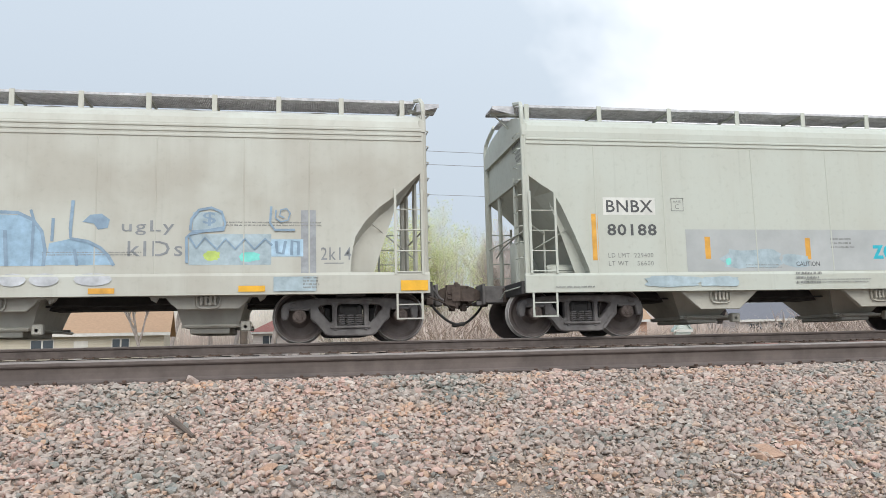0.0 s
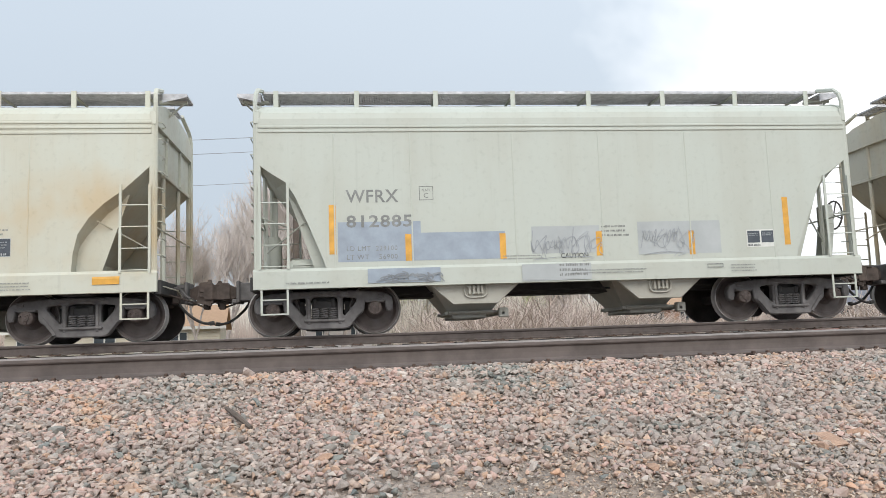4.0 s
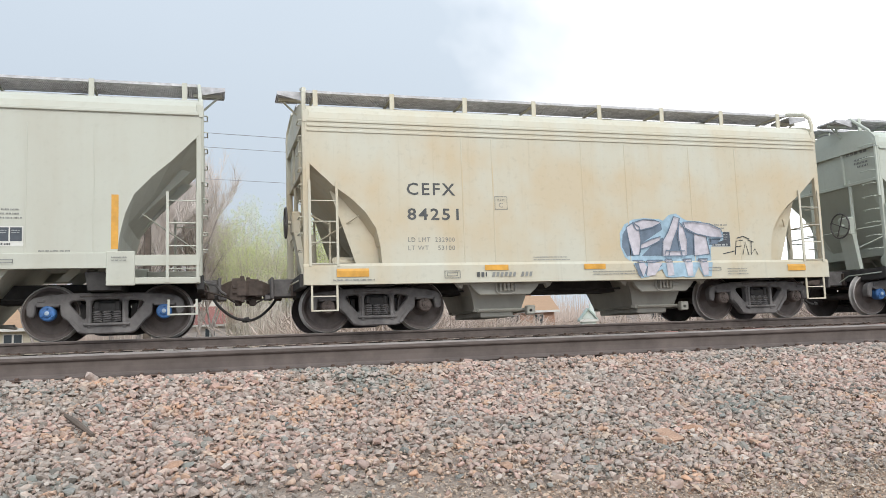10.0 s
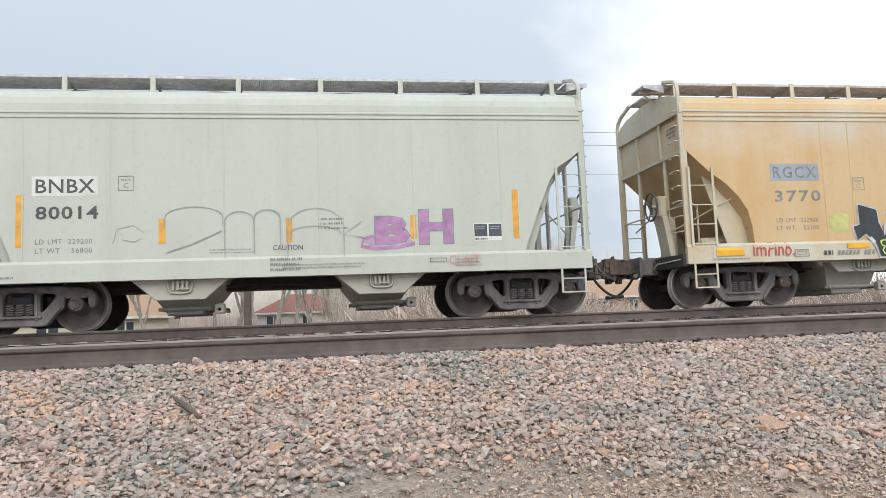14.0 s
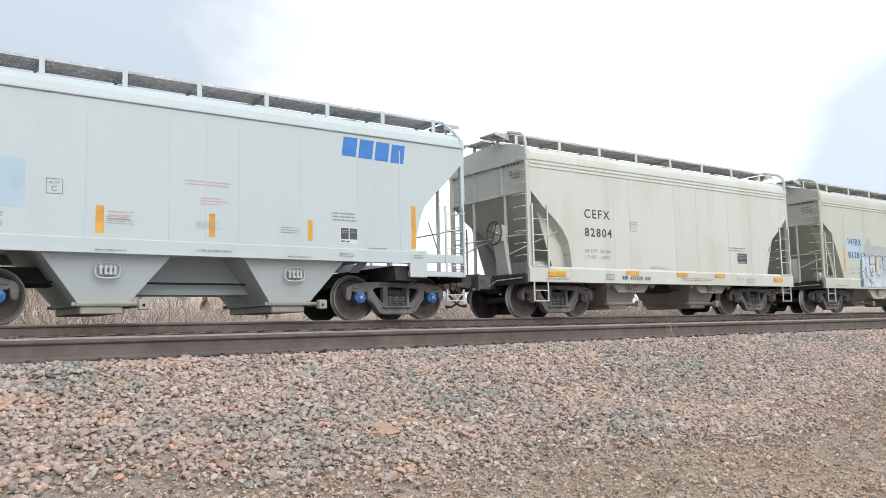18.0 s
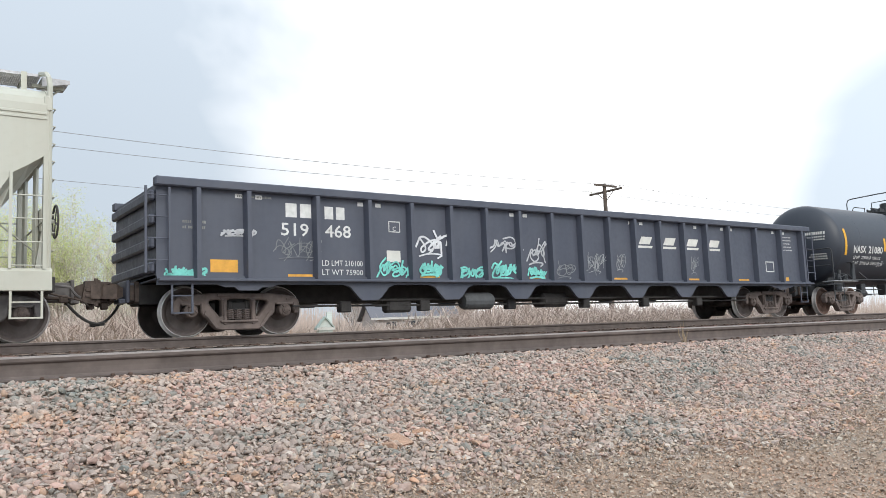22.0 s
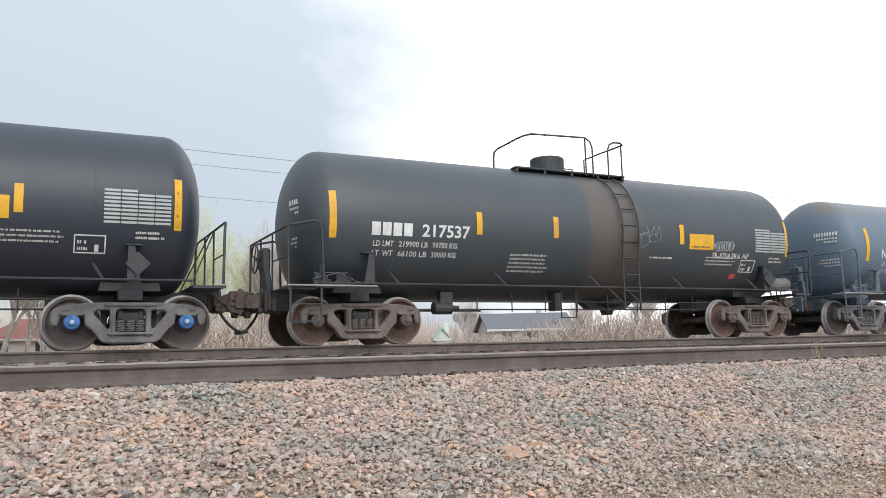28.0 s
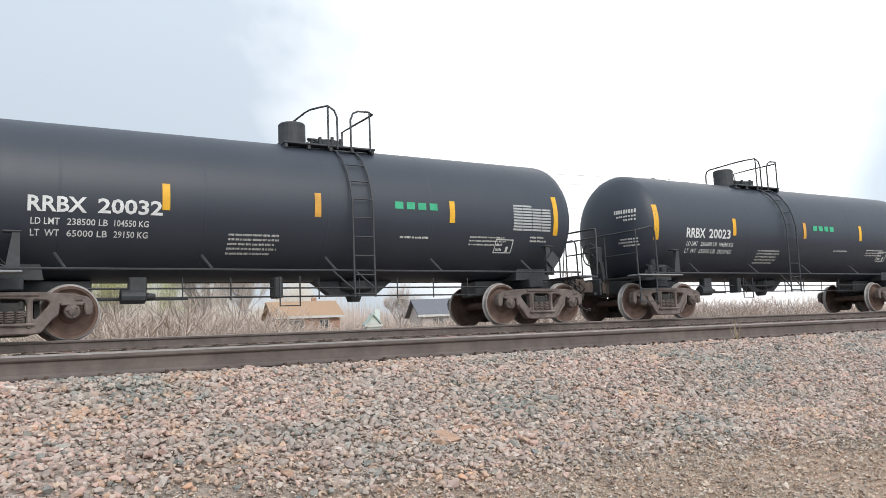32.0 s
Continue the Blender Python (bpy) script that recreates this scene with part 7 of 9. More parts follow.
s.stroke(m, [(-2.75, 1.42), (-2.68, 1.66), (-2.42, 1.72), (-2.26, 1.60)], .012)
s.stroke(m, [(-2.6, 1.48), (-2.4, 1.44), (-2.3, 1.5)], .012)
s.arch(m, -1.92, -.98, 1.68, 2.02, .016, .9)
s.stroke(m, [(-1.9, 1.25), (-1.5, 1.38), (-1.0, 1.60)], .02)
s.arch(m, -.95, -.46, 1.2, 1.93, .016)
s.arch(m, -.46, -.02, 1.25, 1.96, .016)
s.arch(m, .10, 1.06, 1.12, 1.97, .018)
s.arch(m, .14, 1.0, 1.42, 1.66, .014, .3)
s.stroke(m, [(1.36, 1.72), (1.05, 1.50), (1.42, 1.44)], .016)
part("graffiti", m, SPRAY["grey"], s.car, "thin grey outline scrawl")
s.letter("CLAIT", 2.9, .93, .55, .16, MAT_RED_FADED, 0.0, name="graffiti")
s.bars(-.2, .4, .9, 1.16, 3, MAT_INK_GREY, 41)
s = add_hopper(10, "A", ORANGE, BEIGE2, "rust-orange stained covered hopper with a black and white graffiti piece", posts=9)
marks(s, "A", "RGCX", "3770", "232900", "53100", MAT_INK_GREY, MAT_PATCH_BLUE)
reflectors(s, A_YELLOW, MAT_YELLOW)
BLACK_SHAPES = (
    [(-1.87, 1.89), (-1.48, 1.78), (-1.46, 1.54), (-1.34, 1.26), (-1.17, 1.63), (-1.27, 1.72), (-1.12, 1.91), (-.76, 1.86), (-.72, 1.58), (-.90, 1.0), (-.63, 1.15), (-.76, .89), (-1.50, .87), (-1.55, 1.08), (-1.74, 1.33), (-1.93, 1.20), (-2.0, 1.46), (-1.86, 1.50)],
    [(-.58, 1.43), (-.40, 1.88), (-.14, 1.96), (.38, 1.64), (.32, 1.52), (.06, 1.62), (-.08, 1.47), (-.18, 1.62), (-.28, 1.43), (-.16, 1.28), (.34, 1.12), (.52, .89), (-.72, .89), (-.82, 1.08), (-.63, 1.25)],
    [(.17, 1.81), (.69, 1.81), (.80, 1.94), (.98, 1.94), (1.06, 1.75), (1.24, 1.67), (.86, 1.63), (.72, 1.36), (1.06, 1.33), (1.44, 1.21), (1.54, .91), (.62, .91), (.44, 1.21), (.48, 1.50), (.64, 1.71), (.19, 1.75)],
    [(1.40, 1.77), (1.82, 1.87), (2.20, 1.72), (2.23, 1.44), (2.55, 1.42), (2.80, 1.42), (2.60, 1.18), (2.40, .92), (1.57, .89), (1.48, 1.16), (1.90, 1.08), (2.04, 1.20), (1.80, 1.43), (1.57, 1.33), (1.34, 1.47), (1.43, 1.67)])
WHITE_SHAPES = ([(-.16, 1.62), (-.06, 1.45), (-.20, 1.36)], [(-1.35, 1.50), (-1.10, 1.60), (-1.37, 1.27)], [(.84, 1.17), (1.05, .94), (1.33, 1.03), (1.06, 1.14)], [(1.68, 1.26), (1.98, 1.11), (1.76, 1.07)], [(-.44, .89), (-.06, .99), (.27, .89)], [(.40, 1.55), (.60, 1.73), (.34, 1.73)], [(1.0, 1.60), (1.06, 1.40), (.80, 1.40)])
m = Mesh()
for k, shape in enumerate(BLACK_SHAPES):
    s.stroke(m, shape + shape[:2], .085, .005 + .001 * k, 1)
for k, shape in enumerate(BLACK_SHAPES):
    s.fill(m, shape, .026 + .0004 * k, 0)
for shape in WHITE_SHAPES:
    s.fill(m, shape, .030, 1)
for cx, cz, q in ((-1.37, 1.12, .09), (-1.12, 1.13, .06), (-1.30, .98, .13)):
    s.stroke(m, [(cx + q * 1.3 * math.cos(a), cz + q * .75 * math.sin(a)) for a in (math.pi * k / 5 for k in range(11))], .03, .032, 2)
for pts in ([(1.02, 1.78), (1.12, 1.66), (1.30, 1.58)], [(1.18, 1.60), (1.36, 1.52), (1.44, 1.60), (1.24, 1.64)], [(2.36, 1.10), (2.6, 1.16)]):
    s.stroke(m, pts, .05, .032, 2)
s.stroke(m, [(1.44, 1.62), (1.7, 1.42), (2.0, 1.26), (2.14, 1.12)], .04, .032, 1)
part("graffiti", m, [SPRAY["black"], SPRAY["silver"], SPRAY["lime"]], s.car, "black graffiti piece edged in white with lime details")
s.smear(-2.55, -2.05, 1.35, 1.75, "limehaze", 36, "thin lime overspray", .0034)
s.smear(2.35, 2.95, .92, 1.2, "limehaze", 37, "thin lime overspray", .0034)
s.letter("imFinb.", -4.18, .93, .86, .26, SPRAY["red"], 0.0, name="graffiti")
emblem(s, -2.7, .92, .9)
s = add_hopper(11, "C", SAGE, SAGE, "sage-grey covered hopper with yellow reflectors", MAT_CAP_BLUE, posts=11)
marks(s, "C", "CBFX", "315706", "234800", "51200")
reflectors(s, C_YELLOW, MAT_YELLOW)
s = add_hopper(12, "T", BLUEWHITE, BLUEWHITE, "blue-white covered hopper with a blue emblem", MAT_CAP_BLUE, posts=9)
s.panel(-4.22, -3.0, 1.84, 2.62, MAT_PATCH_SKY, "paint_patch", .0025, "pale blue repainted patch")
marks(s, "T", "GACX", "76176", "232100", "53900", MAT_INK_BLUE)
reflectors(s, T_ORANGE, MAT_AMBER)
for k in range(4):
    s.panel(2.63 + .38 * k, 2.95 + .38 * k, 3.27 - .01 * k, 3.66 - .01 * k, MAT_LOGO_BLUE, "emblem", lean=.05)
s.bars(-.49, .4, 2.42, 2.53, 2, MAT_RED_FADED, 51, fill=.4)
s.bars(-.22, .3, 2.08, 2.24, 3, MAT_RED_FADED, 52, fill=.4)
s.bars(-1.75, -1.3, 1.72, 1.9, 3, MAT_RED_FADED, 53, fill=.4)
s = add_hopper(13, "A", WHITEGREY, WHITEGREY, "off-white covered hopper with faint rust seams", posts=8)
marks(s, "A", "CEFX", "82804", "231300", "54700", MAT_INK)
reflectors(s, A_YELLOW, MAT_AMBER)
emblem(s, -2.35, .92, 1.2)
def block_letters(s):
    """Tall pale letters with a dark side shadow, dark wedges and thin cracked outlines."""
    face, side, line = Mesh(), Mesh(), Mesh()
    s.fill(face, [(-3.03, 1.89), (-2.76, 1.95), (-2.58, 1.95), (-2.53, 1.93), (-2.2, 1.97), (-2.09, 1.93), (-2.01, 1.96), (-1.82, 1.98), (-1.62, 1.94), (-1.58, 1.94), (-1.33, 1.99), (-1.25, 1.98), (-0.86, 1.98), (-0.87, 1.7), (-0.86, 1.54), (-0.98, 1.42), (-0.73, 1.39), (-0.71, 1.26), (-0.61, 0.88), (-3.14, 0.86), (-3.1, 1.19), (-3.08, 1.4)], .006)
    s.fill(side, [(-3.18, 1.79), (-3.01, 1.89), (-3.08, 1.31), (-3.1, 1.19), (-3.14, 0.86), (-3.31, 0.86), (-3.23, 1.3)], .0045)
    for pts in ([(-2.89, 1.52), (-2.79, 1.63), (-2.84, 1.37)],
                [(-2.41, 1.37), (-2.35, 1.57), (-2.31, 1.38)],
                [(-1.83, 1.72), (-1.77, 1.6), (-1.85, 1.44)],
                [(-1.12, 1.41), (-0.95, 1.42), (-1.05, 1.25)],
                [(-1.03, 1.62), (-0.98, 1.62), (-0.98, 1.53), (-1.13, 1.52)],
                [(-2.58, 1.94), (-2.49, 1.93), (-2.5, 1.67), (-2.55, 1.66)],
                [(-1.27, 1.97), (-1.23, 1.97), (-1.24, 1.53), (-1.3, 1.53)],
                [(-1.63, 1.94), (-1.55, 1.93), (-1.58, 1.62), (-1.61, 1.62)],
                [(-2.09, 1.91), (-2.02, 1.95), (-2.02, 1.68), (-2.06, 1.67)]):
        s.fill(side, pts, .008)
    for pts in ([(-3.03, 1.89), (-2.76, 1.97)],
                [(-2.88, 1.78), (-2.74, 1.94), (-2.58, 1.95), (-2.57, 1.75), (-2.51, 1.23)],
                [(-3.08, 1.4), (-2.97, 1.39), (-2.85, 1.28), (-2.7, 1.11), (-2.61, 0.87)],
                [(-2.5, 1.94), (-2.35, 1.97), (-2.2, 1.96), (-2.09, 1.92)],
                [(-2.54, 1.66), (-2.17, 1.68)],
                [(-2.52, 1.41), (-2.49, 1.25), (-2.39, 1.24)],
                [(-2.49, 1.39), (-2.41, 1.25)],
                [(-2.04, 1.95), (-1.85, 1.99), (-1.62, 1.94)],
                [(-1.62, 1.94), (-1.59, 1.64), (-1.59, 1.25)],
                [(-2.07, 1.37), (-2.05, 1.24)],
                [(-2.05, 1.31), (-1.88, 1.25)],
                [(-1.56, 1.94), (-1.32, 1.98)],
                [(-1.32, 1.98), (-1.32, 1.58), (-1.27, 1.26)],
                [(-1.59, 1.54), (-1.45, 1.45), (-1.27, 1.26)],
                [(-1.24, 1.98), (-1.05, 2.0), (-0.86, 1.98), (-0.89, 1.72)],
                [(-1.13, 1.69), (-0.86, 1.7), (-0.85, 1.5), (-0.98, 1.42)],
                [(-1.3, 1.53), (-1.0, 1.54)],
                [(-0.98, 1.42), (-0.73, 1.39), (-0.71, 1.26)],
                [(-0.7, 1.21), (-0.6, 0.88)],
                [(-2.71, 1.15), (-2.64, 1.05), (-2.53, 1.03), (-2.45, 0.99)],
                [(-2.45, 1.16), (-2.39, 0.88)],
                [(-2.09, 1.17), (-1.98, 1.01)],
                [(-1.65, 1.18), (-1.5, 1.08), (-1.47, 0.88)],
                [(-1.22, 1.16), (-0.98, 1.19), (-0.63, 0.95)],
                [(-1.19, 1.19), (-1.17, 0.88)]):
        s.stroke(line, pts, .024, .009)
    s.stroke(line, [(-1.52, 1.8), (-1.46, 1.77), (-1.5, 1.71), (-1.44, 1.66), (-1.49, 1.63), (-1.42, 1.6), (-1.46, 1.53)], .014, .009)
    part("graffiti", face, SPRAY["frost"], s.car, "pale blue-white block graffiti letters")
    part("graffiti", side, SPRAY["slate"], s.car, "dark shadow and wedges of a graffiti piece")
    part("graffiti", line, SPRAY["slate"], s.car, "thin dark outlines of graffiti letters")


s = add_hopper(14, "B", GREYBEIGE, GREYBEIGE, "stone-grey covered hopper with grey patches and a white graffiti piece", posts=8)
marks(s, "B", "WFRX", "812812", "229400", "56600", MAT_INK_BLUE)
reflectors(s, [B_ORANGE[0], (-.05, .06, 1.40, 1.86), (2.00, 2.11, 1.40, 1.87), B_ORANGE[4]], MAT_AMBER)
for x0, x1, z0, z1 in ((-2.87, -1.15, 1.24, 2.32), (-1.15, 1.58, 1.22, 2.08), (1.58, 3.22, 1.24, 1.84)):
    s.panel(x0, x1, z0, z1, MAT_PATCH_GREY, "paint_patch", .0025, "repainted grey patch")
s.panel(-4.02, -2.95, 1.80, 2.52, MAT_PATCH_SKY, "paint_patch", .0022, "pale blue repainted patch")
block_letters(s)
s.panel(-2.17, -2.06, 1.40, 1.88, MAT_AMBER, "reflector", .03)
s.panel(.56, 1.18, 1.58, 1.86, MAT_PATCH_SKY, "paint_patch", .0035)
m = Mesh()
s.stroke(m, [(1.24, .92), (1.26, 1.5), (1.34, 1.85), (1.5, 1.92), (1.72, 1.84), (1.8, 1.6)], .04)
s.stroke(m, [(1.72, 1.84), (2.0, 1.92), (2.1, 1.7), (2.15, 1.3)], .03)
part("graffiti", m, SPRAY["silver"], s.car, "white sprayed arcs")
s.letter("CAUTION", -.15, 1.25, .5, .09, MAT_INK)
c, a, b, l, r = place(15)
car, s = gondola(a, b, l, r, GON_BLUE)
CARS.append((car, c))

for k in range(2):
    s.panel(-7.65 + .30 * k, -7.42 + .30 * k, 2.2, 2.47, MAT_WHITE, "lettering")
    s.panel(-6.83 + .25 * k, -6.64 + .25 * k, 2.2, 2.45, MAT_WHITE, "lettering")
s.letter("519", -7.75, 1.84, .57, .25, MAT_WHITE)
s.letter("468", -6.83, 1.84, .57, .25, MAT_WHITE)
s.letter("LD LMT 210100", -6.91, 1.28, .9, .11, MAT_WHITE, False)
s.letter("LT WT 75900", -6.91, 1.1, .9, .11, MAT_WHITE, False)
for k in range(4):
    x = 2.22 + .96 * k
    s.panel(x, x + .42, 2.0, 2.2, MAT_OFFWHITE, "emblem", lean=.12)
    s.panel(x - .08, x + .50, 1.90, 1.96, MAT_OFFWHITE, "emblem", lean=.04)
reflectors(s, [(-9.11, -8.6, 1.13, 1.36)] + [(x, x + .5, .985, 1.11) for x in (-7.62, -4.64, -1.61, 1.2, 4.1, 6.4)] + [(8.6, 8.95, 1.02, 1.18)], MAT_AMBER)
for x, z, w, h, col, sd, wd in ((-4.72, 1.55, .66, .60, "white", 61, .042), (-2.72, 1.55, .62, .52, "silver", 62, .036), (-1.66, 1.42, .50, .58, "silver", 63, .034), (-5.68, 1.0, .72, .44, "mint", 64, .04),
                                (-4.68, 1.12, .52, .28, "mint", 65, .045), (-3.64, 1.0, .62, .42, "mint", 66, .04), (-2.76, 1.05, .66, .42, "mint", 67, .045), (-1.66, 1.09, .5, .26, "mint", 68, .04),
                                (-9.94, 1.02, .72, .22, "mint", 69, .04), (.22, 1.2, .56, .6, "grey", 70, .014), (.26, 1.25, .5, .5, "grey", 71, .014), (1.28, 1.3, .26, .5, "grey", 72, .016), (-.78, 1.1, .5, .4, "dim", 73, .02), (-7.9, 1.42, .9, .42, "dim", 74, .014), (4.22, 1.25, .26, .5, "grey", 75, .012), (-8.9, 1.8, .6, .14, "silver", 76, .03)):
    s.tag(x, z, w, h, col, sd, wd, 12)
for x in (-8.64, -8.25, -6.09, -5.68, -2.12, -1.72, 1.86, 2.28, 4.50, 5.70, 6.12, 8.20, 8.75):
    s.panel(x, x + .13, 2.5, 2.58, MAT_WHITE, "decal")
s.border(-5.38, -5.10, 2.0, 2.23, .02, MAT_WHITE)
s.letter("C", -5.28, 2.03, .08, .09, MAT_WHITE, False)
s.panel(-5.44, -5.11, 1.38, 1.62, MAT_OFFWHITE)
s.border(7.78, 8.2, 1.33, 1.65, .03, MAT_WHITE)
s.bars(-9.6, -9.1, 1.9, 2.1, 2, MAT_INK_GREY, 81)
s.bars(-8.6, -7.9, 2.52, 2.60, 1, MAT_INK_GREY, 82)
s.bars(8.6, 9.3, 2.0, 2.5, 5, MAT_WHITE, 83, fill=.3)


def add_tank(i, shell, trim, label, half=6.75, **kw):
    c, a, b, l, r = place(i)
    frame_mat, wheel_mat, cap = kw.pop("gear", (MAT_TRUCK_TAN, MAT_WHEEL_RED, MAT_CAP))
    car, s = tank_car(a, b, l, r, half, shell, trim, label, frame_mat, wheel_mat, cap, **kw)
    CARS.append((car, c))
    return s


def tank_marks(s, code, num, limit, weight, kg1, kg2, strips, lens=(-5.3, 1.9), logo=None, panel_x=4.85, yellow=None, bars_x=-2.1, code_bars=False):
    """Reflector strips, stencils and panels on a tank's side."""
    for i, x in enumerate(strips):
        tall = i in (0, len(strips) - 1)
        s.panel(x, x + .13, 1.98 if tall else 2.16, 2.87 if tall else 2.62, MAT_YELLOW if i != 2 else MAT_AMBER, "reflector", .006, k=6)
    x0, w = lens
    if code_bars:
        for k in range(4):
            s.panel(x0 + w * .105 * k, x0 + w * (.105 * k + .085), 2.06, 2.31, MAT_WHITE, "lettering", .006)
    else:
        s.letter(code, x0, 2.06, w * .42, .25, MAT_WHITE, .024)
    s.letter(num, x0 + w * .5, 2.06, w * .5, .25, MAT_WHITE, .024)
    for z, a, b, c in ((1.86, "LD LMT", limit, kg1), (1.68, "LT  WT", weight, kg2)):
        s.letter(a, x0 + .05, z, .42, .105, MAT_WHITE, .009)
        s.letter(b + " LB", x0 + .58, z, .62, .105, MAT_WHITE, .009)
        s.letter(c + " KG", x0 + 1.3, z, .55, .105, MAT_WHITE, .009)
    s.bars(bars_x, bars_x + 1.0, 1.45, 1.85, 5, MAT_OFFWHITE, len(num) + 3, fill=.45)
    s.bars(1.6, 2.3, 1.82, 1.9, 1, MAT_OFFWHITE, 91)
    s.bars(3.3, 4.3, 1.72, 1.95, 3, MAT_OFFWHITE, 92, fill=.4)
    for k in range(9):
        z = 2.06 + .066 * k
        for j in range(2 if k == 8 else 4):
            s.panel(panel_x + .265 * j, panel_x + .265 * j + .25, z, z + .040, MAT_PATCH_GREY, "data_panel", .005, "row of a white table of tiny figures", k=1)
    s.border(panel_x - .43, panel_x + .05, 1.57, 1.86, .02, MAT_WHITE)
    s.bars(panel_x - .12, panel_x + .01, 1.6, 1.82, 1, MAT_WHITE, 97)
    s.bars(panel_x - .38, panel_x - .2, 1.62, 1.82, 2, MAT_WHITE, 94)
    s.bars(panel_x + .5, panel_x + 1.0, 1.82, 1.98, 2, MAT_OFFWHITE, 95)
    if yellow:
        s.panel(yellow, yellow + .76, 2.06, 2.42, MAT_YELLOW, "placard", .005, "yellow notice placard", k=4)
        num == "217537" and s.bars(yellow + .06, yellow + .70, 2.1, 2.18, 1, MAT_INK, 98, .007)
        s.bars(yellow + .06, yellow + .70, 2.22, 2.38, 3, MAT_AMBER, 96, .007)


def end_stencils(s, half, seed):
    """Small white marks on the tank's leading head."""
    r = random.Random(seed)
    for z, h, n in ((2.70, .10, 9), (2.60, .045, 8), (2.51, .045, 5), (2.02, .04, 7), (1.94, .04, 8), (1.86, .04, 6)):
        m = Mesh()
        for k in range(n):
            y = -1.05 + .068 * k + r.uniform(0, .012)
            def head(y, z):
                q = min(.98, math.hypot(y, z - TANK_Z) / 1.43)
                return -half + HEAD * (1 - math.sqrt(max(0, 1 - q**2.17))) - .012
            m.add([(head(y, z), y, z), (head(y, z + h), y, z + h), (head(y + .045, z + h), y + .045, z + h), (head(y + .045, z), y + .045, z)], [(0, 1, 2, 3)])
        part("small_lettering", m, MAT_OFFWHITE, s.car)


STRIPS = (-6.0, -3.42, -1.48, 1.0, 3.47, 5.88)
s = add_tank(16, TANK_BLACK_STAINED, TRIM_BLACK, "black tank car with yellow reflectors and pink tags", half=6.80, hoop=False)
tank_marks(s, "NASX", "21080", "229000", "57000", "103860", "25850", STRIPS, (-5.44, 1.94), yellow=2.49)
s.fan(-.35, 1.42, .95, .5, "pink", 101, .035, "pink spiky spray tag")
m = Mesh()
s.stroke(m, [(-.75, 1.28), (-.55, 1.46), (-.2, 1.60), (.2, 1.62), (.55, 1.45), (.75, 1.2)], .035)
part("graffiti", m, SPRAY["pink"], s.car, "pale pink swash")
s.fan(1.7, 1.32, .85, .7, "pink", 102, .026, "pink spiky spray tag")
s.bubble(-3.0, 1.86, .60, .24, 4, "dim", 103)
s.bubble(.62, 1.67, .74, .25, 4, "dim", 107)
s.bubble(3.86, 1.86, .62, .22, 5, "silver", 108, .014)
s.bubble(-2.42, 1.27, .34, .48, 1, "silver", 104, .016)
for x, z, w, h, col, sd, wd in ((-1.57, 1.72, .44, .17, "silver", 105, .014), (-1.55, 1.54, .42, .16, "silver", 110, .014), (2.86, 1.42, .42, .2, "silver", 106, .013), (4.3, 1.72, .3, .14, "dim", 112, .012), (-3.73, 1.60, .38, .22, "silver", 109, .013)):
    s.tag(x, z, w, h, col, sd, wd, 12)
end_stencils(s, 6.80, 1)
s = add_tank(17, TANK_BLACK, TRIM_BLACK, "black tank car with white stencils and blue bearing caps", gear=(MAT_TRUCK, MAT_WHEEL, MAT_CAP_BLUE), half=6.56, rad=1.50, dome="mid")
tank_marks(s, "", "231641", "219000", "67000", "99300", "30400", (-6.05, -2.41, 1.0, 3.55, 5.95), (-5.1, 1.97), yellow=2.73, bars_x=-2.57, code_bars=True)
s.panel(-.28, .1, 1.28, 1.58, MAT_YELLOW, "placard", .006, "tilted yellow sticker", k=3, lean=.12)
end_stencils(s, 6.56, 2)
s = add_tank(18, TANK_SLATE, TRIM_BLACK, "dull slate tank car with rust below the hatch", half=6.57, rad=1.50, dome="low", ladder_x=.95)
tank_marks(s, "", "217537", "219900", "66100", "99750", "30000", (-6.05, -2.95, -1.08, 2.45, 5.95), (-5.22, 2.12), yellow=2.75, panel_x=4.9, code_bars=True)
s.tag(1.12, 2.0, .6, .6, "dim", 121, .016, 9)
s.panel(4.25, 4.45, 1.42, 1.53, MAT_RED, "decal", .006)
s.letter("SR-8754 FRA", 3.50, 1.87, .92, .13, MAT_WHITE, False, .006)
s.letter("AIP", 4.48, 1.89, .22, .12, MAT_WHITE, False, .006)
s.bubble(3.52, 2.04, .66, .24, 5, "silver", 123, .014)
part("air_reservoir", Mesh().turned([(0, -.42), (.14, -.4), (.17, -.34), (.17, .34), (.14, .4), (0, .42)], 16, "x", (5.72, -1.28, 1.28)), MAT_TRUCK, s.car, "grey air reservoir")
part("reservoir_bracket", Mesh().prism([(5.2, 1.15), (5.5, 1.15), (5.36, 1.75), (5.2, 1.65)], -1.42, -1.2), TRIM_BLACK, s.car)
end_stencils(s, 6.57, 3)
s = add_tank(19, TANK_BLUE, TRIM_BLUE, "blue-grey tank car with rusty stains along the top", gear=(MAT_TRUCK, MAT_WHEEL, MAT_CAP), ladder_x=-.60, dome="cup_long", half=6.82)
tank_marks(s, "NASX", "21111", "227200", "56700", "103050", "26950", (-5.93, -3.35, -1.47, 1.0, 3.45, 5.92), (-5.28, 1.78), yellow=2.54)
s.tag(-1.6, 1.85, .5, .25, "silver", 131, .018, 9)
s.tag(3.1, 1.4, .35, .4, "silver", 132, .018, 9)
end_stencils(s, 6.82, 4)
